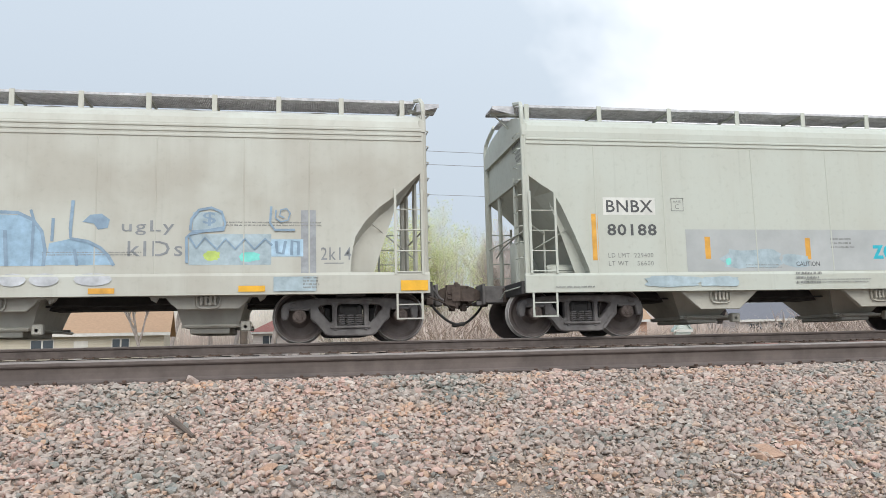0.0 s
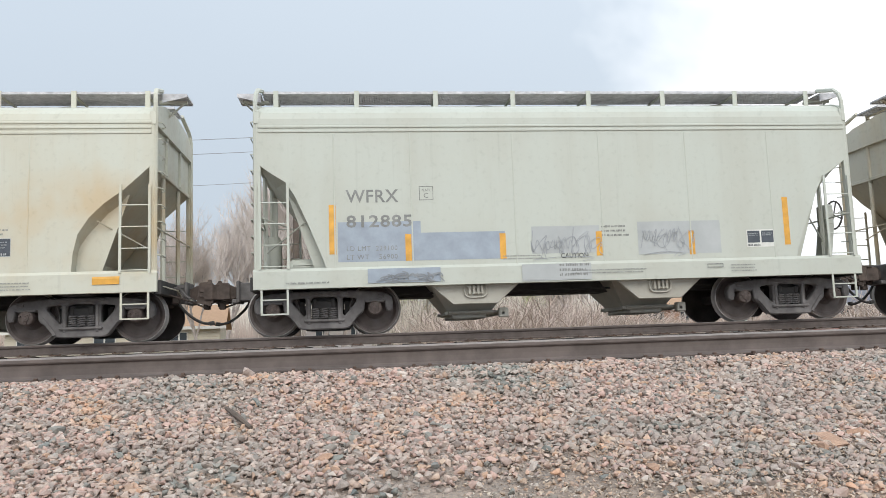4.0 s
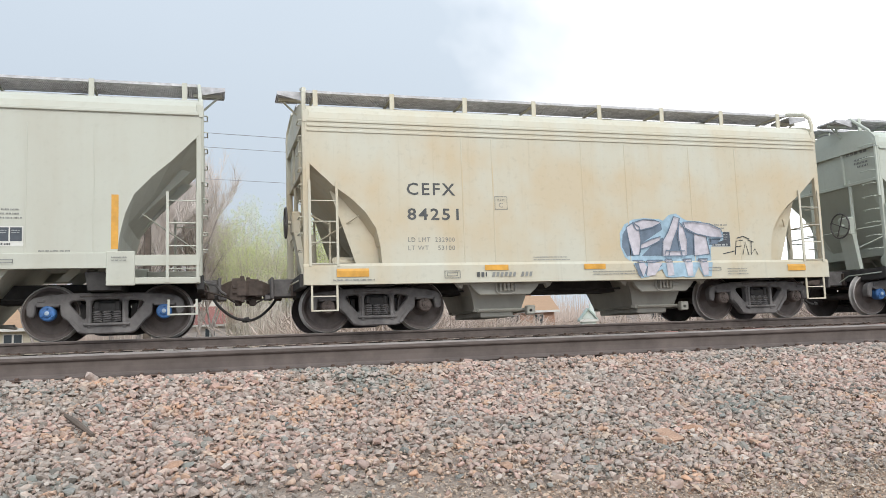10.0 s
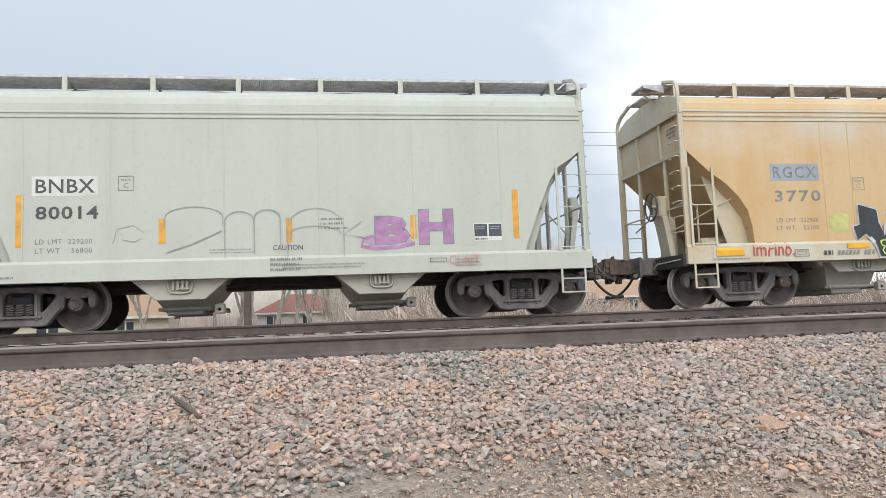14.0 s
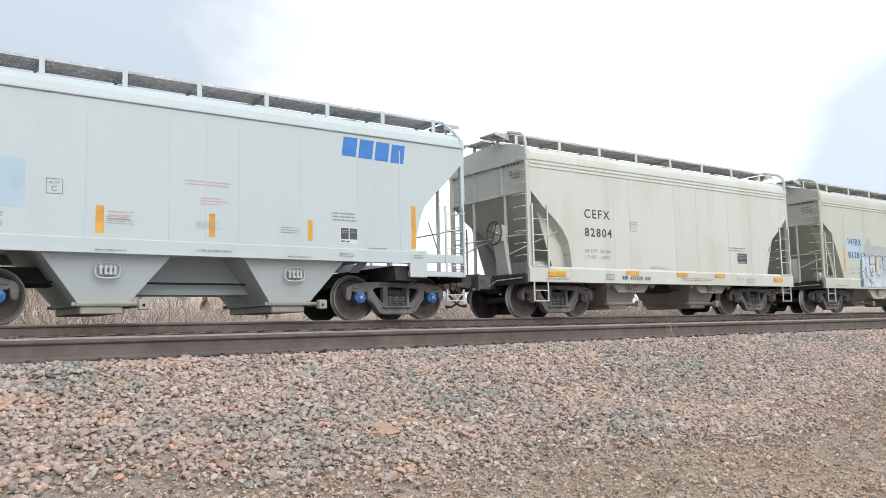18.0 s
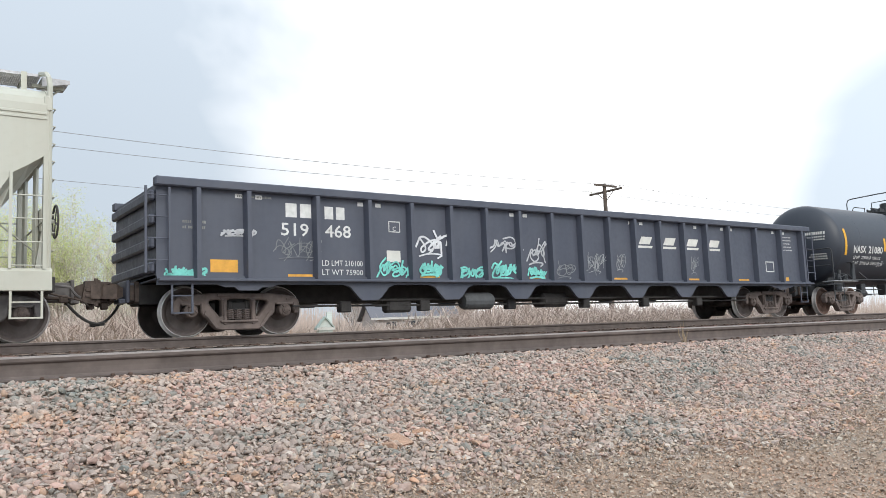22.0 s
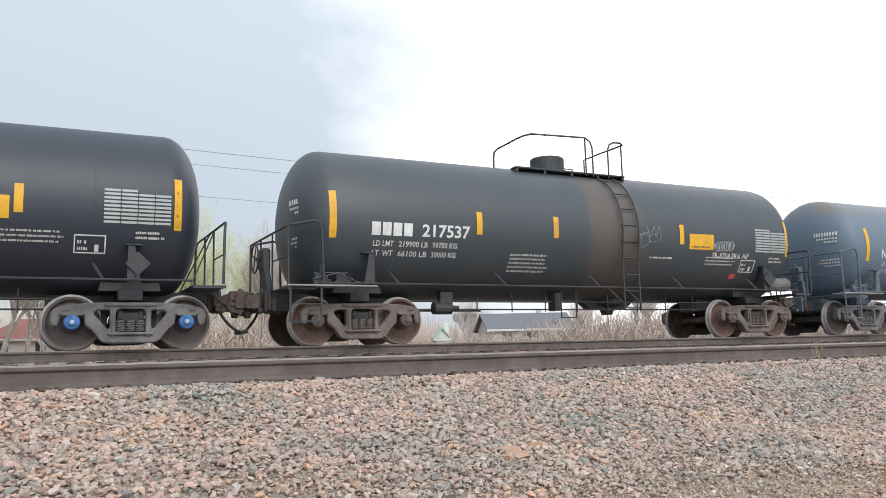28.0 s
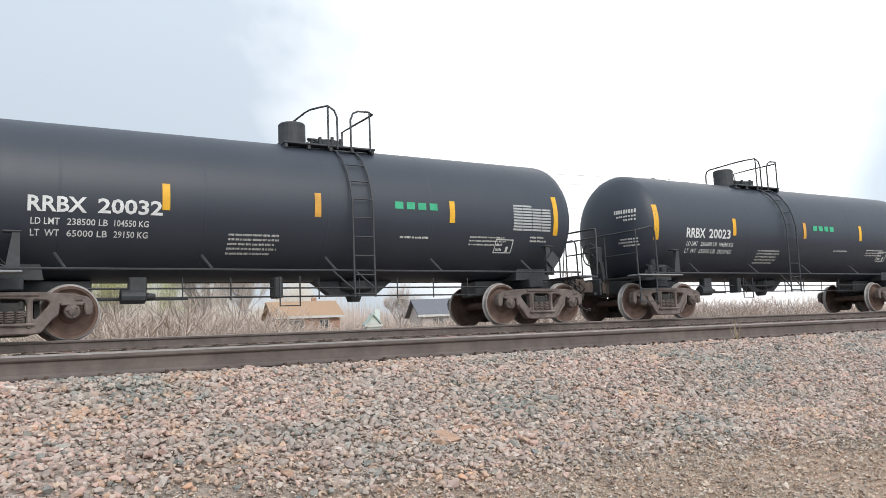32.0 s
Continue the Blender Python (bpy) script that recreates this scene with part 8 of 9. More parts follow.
for i in (20, 21):
    s = add_tank(i, TANK_BLACK, TRIM_BLACK, "black tank car with a green emblem" if i == 20 else "black tank car with a green emblem and small white stencils", half=6.5, dome="left", ladder_x=.68 if i == 20 else -.68)
    strips, words, green = ((-5.83, -3.08, -.28, 2.75, 5.55), (-5.14, 2.07), 1.45) if i == 20 else ((-6.0, -3.06, .03, 2.82, 5.5), (-4.86, 1.7), .5)
    tank_marks(s, "RRBX", "20032" if i == 20 else "20023", "238500" if i == 20 else "236600", "65000", "104550", "29150", strips, words, panel_x=4.42, bars_x=-1.9)
    for k in range(4):
        s.panel(green + .27 * k, green + .27 * k + .19, 2.40, 2.545, MAT_GREEN_INK, "emblem", .006)
    end_stencils(s, 6.5, i)


# ---- background: houses, poles, wires, trees ----
def siding(name, c):
    m, n, l, b = nodes_of(name)
    co = n.new("ShaderNodeTexCoord")
    w = n.new("ShaderNodeTexWave")
    w.bands_direction = "Z"
    w.inputs["Scale"].default_value = 1.6
    l.new(co.outputs["Object"], w.inputs["Vector"])
    r = ramped(n, l, noise_node(n, l, 1.5, 4).outputs["Fac"], [(0.3, tuple(v * 0.88 for v in c)), (0.7, c)])
    l.new(r.outputs["Color"], b.inputs["Base Color"])
    b.inputs["Roughness"].default_value = 0.8
    bumped(n, l, b, w.outputs["Fac"], 0.4, 0.02)
    return m


def shingles(name, c):
    m, n, l, b = nodes_of(name)
    t = noise_node(n, l, 5.0, 5)
    t2 = noise_node(n, l, 0.6, 3)
    r = ramped(n, l, t.outputs["Fac"], [(0.3, tuple(v * 0.78 for v in c)), (0.7, tuple(v * 1.1 for v in c))])
    c2 = mixed(n, l, t2.outputs["Fac"], r.outputs["Color"], tuple(v * 0.9 for v in c))
    l.new(c2, b.inputs["Base Color"])
    b.inputs["Roughness"].default_value = 0.95
    bumped(n, l, b, t.outputs["Fac"], 0.5, 0.03)
    return m


MAT_GLASS = plain("window_glass", (0.05, 0.06, 0.07), 0.12, 0, 0.2, 1.0, 0)
MAT_TRIMW = plain("house_trim", (0.62, 0.60, 0.56), 0.7, 0, 0.1, 3.0)
MAT_POLE = plain("pole_timber", (0.13, 0.10, 0.08), 0.9, 0, 0.35, 3.0, 0.5)
MAT_WIRE = plain("wire", (0.25, 0.25, 0.26), 0.6, 0, 0.1, 1.0, 0)
MAT_BARK = plain("grey_bark", (0.43, 0.375, 0.345), 0.95, 0, 0.3, 4.0, 0.6)
MAT_FINE = plain("fine_branches", (0.69, 0.61, 0.56), 0.95, 0, 0.25, 1.0, 0)
MAT_WHIP = plain("willow_bark", (0.50, 0.44, 0.37), 0.95, 0, 0.25, 3.0, 0.3)
MAT_TWIG = plain("twigs", (0.74, 0.68, 0.60), 0.95, 0, 0.2, 1.0, 0)
MAT_BUD = spread("spring_buds", [(0.0, (0.60, 0.68, 0.27)), (0.5, (0.69, 0.74, 0.37)), (0.8, (0.76, 0.76, 0.50))], 0.8)
budn, budl = MAT_BUD.node_tree.nodes, MAT_BUD.node_tree.links
glimmer = budn.new("ShaderNodeBsdfTranslucent")
glimmer.inputs["Color"].default_value = (0.80, 0.83, 0.52, 1)
both = budn.new("ShaderNodeMixShader")
both.inputs["Fac"].default_value = 0.6
budl.new(budn["Principled BSDF"].outputs["BSDF"], both.inputs[1])
budl.new(glimmer.outputs["BSDF"], both.inputs[2])
budl.new(both.outputs["Shader"], budn["Material Output"].inputs["Surface"])
MAT_SCRUB = plain("scrub_stems", (0.62, 0.51, 0.445), 0.95, 0, 0.25, 0.5, 0)
MAT_STRAW = spread("dry_grass", [(0.0, (0.36, 0.27, 0.17)), (0.5, (0.44, 0.34, 0.23)), (0.8, (0.28, 0.21, 0.14))], 0.95)


def house(name, label, x, y, w, d, eave, ridge, wall, roof, turn=0.0, windows=((-.3, 1.2), (.1, .9), (.35, 1.0)), base=-0.95, door=None, gable=False, hip=False):
    """A single-storey house with a pitched roof, its long side to the line."""
    h = new(name)
    h.matrix_basis = pose(x, y, base, 0, 0, turn)
    tagged(h, label, "house")
    e, r = eave - base, ridge - base
    part("wall", Mesh().box(-w / 2, w / 2, 0, d, 0, e), wall, h)
    ov = 0.45 if w > 3 else 0.18
    roof_m = Mesh()
    if hip:
        ring = [(-w / 2 - ov, -ov), (w / 2 + ov, -ov), (w / 2 + ov, d + ov), (-w / 2 - ov, d + ov)]
        rw = w * .14
        roof_m.loft([[(px, py, e - .12) for px, py in ring], [(px, py, e + .03) for px, py in ring], [(-rw, d / 2 - .05, r), (rw, d / 2 - .05, r), (rw, d / 2 + .05, r), (-rw, d / 2 + .05, r)]])
    elif gable:
        roof_m.loft([[(-w / 2 - ov, yy, e - .15), (0, yy, r), (w / 2 + ov, yy, e - .15), (w / 2 + ov, yy, e + .02), (0, yy, r + .18), (-w / 2 - ov, yy, e + .02)] for yy in (-ov, d + ov)])
        part("gable", Mesh().prism([(-w / 2, e), (w / 2, e), (0, r)], 0, d), wall, h)
    if not (hip or gable):
        roof_m.loft([[(xx, -ov, e - .12), (xx, d / 2, r), (xx, d + ov, e - .12), (xx, d + ov, e + .03), (xx, d / 2, r + .18), (xx, -ov, e + .03)] for xx in (-w / 2 - ov, w / 2 + ov)])
        part("gable", Mesh().loft([[(xx, 0, e), (xx, d, e), (xx, d / 2, r - .02)] for xx in (-w / 2, w / 2)]), wall, h)
    part("roof", roof_m, roof, h)
    part("fascia", Mesh().box(-w / 2 - ov, w / 2 + ov, -ov - .03, -ov, e - .2, e + .02), MAT_TRIMW, h)
    for u, ww in windows:
        cx, hz = u * w, min(1.1, e - .9)
        z0 = e - .35 - hz
        wf = part("window", Mesh().box(cx - ww / 2, cx + ww / 2, -.03, .04, z0, z0 + hz, .01), MAT_TRIMW, h)
        for s in (-1, 1):
            part("pane", Mesh().box(cx + s * ww / 4 - ww / 4 + .06, cx + s * ww / 4 + ww / 4 - .06, -.045, -.028, z0 + .07, z0 + hz - .07), MAT_GLASS, wf)
    if door is not None:
        cx = door * w
        part("door", Mesh().box(cx - .46, cx + .46, -.04, .04, 0.1, 2.1, .01), MAT_TRIMW, h)
    part("chimney", Mesh().box(w * .2, w * .2 + .5, d * .6, d * .6 + .5, e, r + .6, .02), wall, h)
    return h


def at_az(az, dist):
    return dist * math.sin(radians(az)), dist * math.cos(radians(az))


CREAM, TANROOF = siding("cream_siding", (0.52, 0.47, 0.38)), shingles("tan_shingles", (0.42, 0.27, 0.17))
WHITEW, REDROOF = siding("white_siding", (0.56, 0.50, 0.47)), shingles("red_shingles", (0.30, 0.13, 0.11))
BRICKW, GREYROOF = siding("brick_wall", (0.42, 0.24, 0.16)), shingles("grey_shingles", (0.17, 0.17, 0.19))
x, y = at_az(-16.0, 62)
house("bungalow", "cream bungalow with a faded tan shingle roof", x, y, 14.5, 8, 1.65, 3.25, CREAM, TANROOF, 6, ((-.40, 1.4), (-.05, 1.5), (.3, 1.2)), door=.12)
x, y = at_az(-0.3, 96)
house("bungalow", "white bungalow with a dull red hipped roof", x, y, 10.5, 8, 2.45, 4.75, WHITEW, REDROOF, 0, ((-.32, 1.7), (.05, 1.15), (.35, .9)), hip=True)
x, y = at_az(22.0, 80)
house("bungalow", "orange-brick house with a low tan roof", x, y, 6.3, 8, 2.35, 3.85, BRICKW, TANROOF, -12, ((-.25, 2.4), (.25, .9)))
x, y = at_az(26.6, 72)
house("garden_shed", "small white shed with a gabled front", x, y, 1.25, 2.0, 1.15, 2.0, siding("shed_white", (0.62, 0.66, 0.62)), shingles("shed_roof", (0.42, 0.50, 0.46)), -20, ((0, .5),), gable=True)
x, y = at_az(33.0, 84)
house("bungalow", "low house under a slate-grey shingle roof", x, y, 8.8, 8, 2.1, 3.75, WHITEW, GREYROOF, -20, ((-.3, 1.2), (.0, 1.8), (.3, 1.4)))


def utility_pole(x, y, top, base=-1.0):
    p = new("utility_pole")
    p.location = (x, y, base)
    tagged(p, "weathered timber utility pole with a crossarm", "utility pole", "poles along the line")
    h = top - base
    part("post", Mesh().tube([(0, 0, 0), (0.02, 0, h * .5), (0.05, 0, h)], [0.17, 0.15, 0.115], 12), MAT_POLE, p, smooth=True)
    part("crossarm", Mesh().box(-1.0, 1.0, -.2, -.09, h - .22, h - .09, .01), MAT_POLE, p)
    part("crossarm", Mesh().box(.06, .17, -1.4, 1.4, h - .58, h - .45, .01), MAT_POLE, p)
    for s in (-1, 1):
        part("brace", Mesh().tube([(.12, s * .75, h - .5), (0.12, 0, h - 1.15)], .025, 5), MAT_POLE, p)
    for i in (-1.25, 1.25):
        part("insulator", cached("insulator", lambda: Mesh().turned([(0, .16), (.035, .15), (.05, .1), (.03, .05), (.045, .02), (.02, -.02)], 8, "z")), MAT_TRIMW, p, at=(.115, i, h - .44))
    return p


POLE_X = (-82.5, -42.5, -2.5, 37.5, 77.5, 117.5)
for px in POLE_X:
    utility_pole(px, 35.1, 9.25)
for k, (dy, z, r) in enumerate(((-1.25, 8.95, .014), (1.25, 8.95, .014), (0.0, 7.25, .012))):
    m = Mesh()
    for a, b in zip(POLE_X, POLE_X[1:]):
        m.tube([(a + (b - a) * i / 14, 35.1 + dy, z - 4 * 0.45 * (i / 14) * (1 - i / 14)) for i in range(15)], r, 4, cap=False)
    tagged(part("overhead_wire", m, MAT_WIRE), "thin sagging overhead wire between timber poles", "wire", "wires along the line")


def branches(seed, height, spread_w, levels=4):
    """A short trunk breaking into ascending limbs, finer at each fork, and a haze of thin twigs."""
    r = random.Random(seed)
    wood, fine, tips = Mesh(), Mesh(), []

    def grow(p, d, length, rad, lev):
        pts, rads, q = [p], [rad], Vector(p)
        dd = Vector(d)
        for i in range(4):
            dd = (dd + Vector((r.uniform(-1, 1), r.uniform(-1, 1), r.uniform(-.2, .8))) * 0.15).normalized()
            q = q + dd * length / 4
            pts.append(tuple(q))
            rads.append(rad * (1 - 0.14 * (i + 1)))
        (wood if lev < 3 else fine).tube(pts, rads, 7 if lev == 0 else (5 if lev < 3 else 3), cap=False)
        for i in range(1, 5):
            if lev >= 2:
                tips.append((pts[i], tuple(dd)))
        if lev >= levels:
            return
        for j in range((5, 4, 4, 3, 3)[min(lev, 4)]):
            t = r.uniform(.55, 1.0) if lev == 0 else r.uniform(.3, 1.0)
            i = min(3, int(t * 4))
            base = Vector(pts[i]).lerp(Vector(pts[i + 1]), t * 4 - i)
            a = 2.4 * j + r.uniform(0, 1.2)
            side = Vector((math.cos(a), math.sin(a), 0))
            nd = (dd * r.uniform(.6, 1.0) + side * r.uniform(.3, .75) * spread_w + Vector((0, 0, .3))).normalized()
            grow(tuple(base), nd, length * r.uniform(.62, .86) * (1.25 if lev == 0 else 1), rad * r.uniform(.45, .6), lev + 1)
    grow((0, 0, 0), (r.uniform(-.06, .06), r.uniform(-.06, .06), 1), height * .24, height * .0115, 0)
    for p, d in tips:
        for _ in range(7):
            e = Vector(p) - Vector(d) * r.uniform(0, .3)
            v = (Vector(d) + Vector((r.uniform(-1, 1), r.uniform(-1, 1), r.uniform(-.2, 1.1)))).normalized() * r.uniform(.35, .95)
            w = .0062
            fine.add([tuple(e + Vector((w, 0, 0))), tuple(e - Vector((w, 0, 0))), tuple(e + Vector((0, w, 0))), tuple(e + v)], [(0, 1, 3), (1, 2, 3), (2, 0, 3)])
    return wood, fine, tips


def upright(seed, height):
    """A clump of near-vertical whips with rising side twigs, as a young willow stands."""
    r = random.Random(seed)
    wood, fine, tips = Mesh(), Mesh(), []
    for _ in range(22):
        a, off = r.uniform(0, 6.28), r.uniform(.05, 1.0)
        p = Vector((math.cos(a) * off, math.sin(a) * off, 0))
        d = Vector((math.cos(a) * .10 * off, math.sin(a) * .10 * off, 1))
        tall, q, pts = height * r.uniform(.55, 1.0), p, [tuple(p)]
        for _ in range(7):
            d = (d + Vector((r.gauss(0, .06), r.gauss(0, .06), .05))).normalized()
            q = q + d * tall / 7
            pts.append(tuple(q))
        rad = r.uniform(.022, .042)
        wood.tube(pts, [rad * (1 - .12 * k) for k in range(8)], 5, cap=False)
        for _ in range(16):
            t = r.uniform(.15, .98) * 7
            i = min(6, int(t))
            e = Vector(pts[i]).lerp(Vector(pts[i + 1]), t - i)
            b = r.uniform(0, 6.28)
            v = Vector((math.cos(b) * .45, math.sin(b) * .45, 1)).normalized() * r.uniform(.7, 2.0)
            bend = e + v * .5 + Vector((math.cos(b), math.sin(b), 0)) * .12
            fine.tube([tuple(e), tuple(bend), tuple(e + v)], [.013, .010, .004], 3, cap=False)
            for _ in range(7):
                g = bend.lerp(e + v, r.uniform(-.8, 1.0))
                u = Vector((r.gauss(0, .22), r.gauss(0, .22), r.uniform(.2, .6)))
                fine.add([tuple(g + Vector((.007, 0, 0))), tuple(g - Vector((.007, 0, 0))), tuple(g + Vector((0, .007, 0))), tuple(g + u)], [(0, 1, 3), (1, 2, 3), (2, 0, 3)])
                if g.z > height * .3:
                    tips.append((tuple(g + u), tuple(u)))
    return wood, fine, tips


def leaf_clumps(seed, tips, size, k):
    r = random.Random(seed)
    m = Mesh()
    top = max(p[2] for p, d in tips)
    for p, d in tips:
        if p[2] < top * r.uniform(.32, .54):
            continue
        for _ in range(k):
            c = Vector(p) + Vector((r.gauss(0, 1), r.gauss(0, 1), r.gauss(0, 1))) * size * 3.2
            a, b = Vector((r.uniform(-1, 1), r.uniform(-1, 1), r.uniform(-1, 1))).normalized() * size, Vector((r.uniform(-1, 1), r.uniform(-1, 1), r.uniform(-1, 1))).normalized() * size * .6
            m.add([tuple(c - a), tuple(c + b), tuple(c + a), tuple(c - b)], [(0, 1, 2, 3)])
    return m


TREES = {}


def tree(az, dist, top, kind, seed, turn=0):
    key = (kind, seed)
    if key not in TREES:
        wood, fine, tips = branches(seed, 10, 0.85, 4) if kind == "bare" else upright(seed, 10)
        tall = max(v[2] for v in fine.v)
        TREES[key] = (tall, wood.data("trunk", True), fine.data("crown"), leaf_clumps(seed, tips, .052, 7).data("leaves") if kind == "green" else None)
    x, y = at_az(az, dist)
    z = ground_z(y)
    t = new("tree")
    s = (top * dist - z) / TREES[key][0]
    t.matrix_basis = pose(x, y, z - .05, 0, 0, turn)
    t.scale = (s, s, s)
    tagged(t, "leafless deciduous tree with fine grey-brown twigs" if kind == "bare" else "slim tree breaking into yellow-green spring leaf", "tree", "trees behind the line")
    _, w, f, lv = TREES[key]
    part("trunk", w, MAT_BARK if kind == "bare" else MAT_WHIP, t)
    part("crown", f, MAT_FINE if kind == "bare" else MAT_TWIG, t)
    if lv:
        part("leaves", lv, MAT_BUD, t)
    return t


for az, dist, top, kind, seed, turn in ((-3.7, 47, .262, "bare", 3, 0), (-4.7, 52, .25, "bare", 5, 40), (-2.2, 49, .275, "bare", 3, 130), (-10.6, 52, .185, "bare", 5, 200),
                                        (0.6, 60, .16, "bare", 8, 20), (1.8, 50, .165, "green", 11, 70), (3.4, 46, .192, "green", 12, 0), (5.2, 49, .182, "green", 11, 190), (7.0, 46, .19, "green", 12, 120),
                                        (8.9, 48, .188, "green", 11, 20), (10.6, 47, .198, "green", 12, 330), (12.6, 54, .165, "green", 12, 260), (15.3, 47, .185, "bare", 5, 90), (17.8, 60, .12, "bare", 8, 30),
                                        (-13.5, 70, .12, "bare", 3, 77), (-9.0, 78, .205, "bare", 5, 10), (-6.2, 84, .215, "bare", 3, 60), (-3.4, 80, .21, "bare", 8, 110), (-1.0, 86, .19, "bare", 5, 310), (4.4, 82, .15, "bare", 3, 250), (9.6, 80, .145, "bare", 5, 140), (14.0, 58, .08, "bare", 8, 210), (36.5, 90, .075, "bare", 5, 10), (41.0, 95, .085, "bare", 3, 240), (-20.5, 75, .10, "bare", 8, 300), (28.6, 95, .075, "bare", 3, 15)):
    tree(az, dist, top, kind, seed, turn)


def shrub_mesh(seed, stems):
    r = random.Random(seed)
    m = Mesh()
    for _ in range(stems):
        p = Vector((r.gauss(0, .45), r.gauss(0, .45), 0))
        d = Vector((p.x * .5 + r.gauss(0, .22), p.y * .5 + r.gauss(0, .22), 1)).normalized()
        h = r.uniform(.55, 1.0)
        pts = [tuple(p), tuple(p + d * h * .5), tuple(p + (d + Vector((r.gauss(0, .2), r.gauss(0, .2), 0))) * h)]
        m.tube(pts, [.011, .008, .003], 3, cap=False)
        for _ in range(4):
            q = Vector(pts[1]).lerp(Vector(pts[2]), r.uniform(-.4, .9))
            v = Vector((r.gauss(0, .22), r.gauss(0, .22), r.uniform(.08, .32)))
            m.add([tuple(q + Vector((.006, 0, 0))), tuple(q - Vector((.006, 0, 0))), tuple(q + v)], [(0, 1, 2)])
            m.add([tuple(q + Vector((0, .006, 0))), tuple(q - Vector((0, .006, 0))), tuple(q + v)], [(0, 1, 2)])
    return m.data("brushwood")


SHRUBS = [shrub_mesh(20 + i, 90) for i in range(5)]
rs = random.Random(77)
for i in range(180):
    az = -24 + 90 * (i + rs.random()) / 180
    dist = rs.uniform(30, 50)
    if -24 < az < -8 or -5.5 < az < 4.5 or 19 < az < 35:
        dist = rs.uniform(72, 90)
    if -8.0 < az < 7.0:
        dist = rs.uniform(108, 125)
    x, y = at_az(az, dist)
    if y < 24:
        y = rs.uniform(24, 30)
    s = rs.uniform(1.5, 3.0) * (1.0 if az < 44 else .8)
    b = new("shrub")
    b.matrix_basis = pose(x, y, ground_z(y) - .03, 0, 0, rs.uniform(0, 360))
    b.scale = (s * rs.uniform(.9, 1.5), s * 1.1, s)
    tagged(b, "leafless tangle of brown scrub stems", "shrub", "scrub behind the line")
    part("brushwood", SHRUBS[i % 5], MAT_SCRUB, b)


def far_wood():
    """Distant bare woodland along the horizon."""
    r = random.Random(5)
    vs, fs = [], []
    for i in range(20000):
        az = r.uniform(-32, 75)
        dist = r.uniform(95, 150) if not -4.2 < az < 3.8 else r.uniform(108, 150)
        x, y = at_az(az, dist)
        h = r.uniform(2.4, 6.4) * (1 + .5 * noise.noise((az * .15, 0, 0))) * (1 if az < 34 else .75)
        z0 = -1.0
        for _ in range(3):
            dx, w = r.gauss(0, .7), r.uniform(.03, .09)
            k = len(vs)
            vs += [(x + dx - w, y, z0), (x + dx + w, y, z0), (x + dx + r.gauss(0, .5), y + r.gauss(0, .5), z0 + h * r.uniform(.6, 1.1))]
            fs.append((k, k + 1, k + 2))
    return Mesh().add(vs, fs)


tagged(part("far_woods", far_wood(), MAT_SCRUB), "hazy band of distant bare woodland", "woods", kind="stuff")


def thicket():
    """Pale bare saplings standing close together behind the houses."""
    r = random.Random(15)
    vs, fs = [], []
    for i in range(9000):
        az, dist = r.uniform(-27, 22), r.uniform(108, 145)
        x, y = at_az(az, dist)
        h = r.uniform(4.5, 9.5) * (1 + .6 * noise.noise((az * .25, 4.0, 0)))
        for _ in range(4):
            bx, w, z0 = r.gauss(0, .25), r.uniform(.03, .07), r.uniform(0, .5) * h - 1
            k = len(vs)
            vs += [(x + bx - w, y, z0), (x + bx + w, y, z0), (x + bx + r.gauss(0, 1.0), y + r.gauss(0, .5), z0 + (h - z0) * r.uniform(.6, 1.0))]
            fs.append((k, k + 1, k + 2))
    return Mesh().add(vs, fs)


tagged(part("bare_thicket", thicket(), MAT_TWIG), "pale thicket of bare saplings behind the houses", "woods", kind="stuff")


def dry_grass():
    r = random.Random(9)
    vs, fs = [], []
    for i in range(16000):
        x, y = r.uniform(-28, 90), r.uniform(19.5, 34)
        h, w = r.uniform(.25, .75), .012
        z = ground_z(y)
        a = r.uniform(0, 6.28)
        k = len(vs)
        vs += [(x - w * math.cos(a), y - w * math.sin(a), z), (x + w * math.cos(a), y + w * math.sin(a), z), (x + r.gauss(0, .12), y + r.gauss(0, .12), z + h)]
        fs.append((k, k + 1, k + 2))
    return Mesh().add(vs, fs)


tagged(part("dry_grass", dry_grass(), MAT_STRAW), "straw-coloured dead grass on the far bank", "grass", kind="stuff")


# ---- ballast ----
def stone_shape(seed, points=11, round_off=4.5):
    """A broken stone: the hull of points on a rounded block, so that it has flat faces and blunt edges."""
    r = random.Random(seed)
    bm = bmesh.new()
    squash = r.uniform(.55, .8)
    for _ in range(points):
        p = Vector((r.gauss(0, 1), r.gauss(0, 1), r.gauss(0, 1))).normalized()
        p = p / (abs(p.x)**round_off + abs(p.y)**round_off + abs(p.z)**round_off)**(1 / round_off) * r.uniform(.86, 1.0)
        bm.verts.new((p.x * 1.12, p.y * .86, p.z * squash))
    bmesh.ops.convex_hull(bm, input=bm.verts[:])
    for v in [v for v in bm.verts if not v.link_faces]:
        bm.verts.remove(v)
    bmesh.ops.triangulate(bm, faces=bm.faces[:])
    bmesh.ops.recalc_face_normals(bm, faces=bm.faces[:])
    bm.verts.index_update()
    pts = [tuple(v.co) for v in bm.verts]
    faces = [tuple(v.index for v in f.verts) for f in bm.faces]
    bm.free()
    return np.array(pts), np.array(faces)


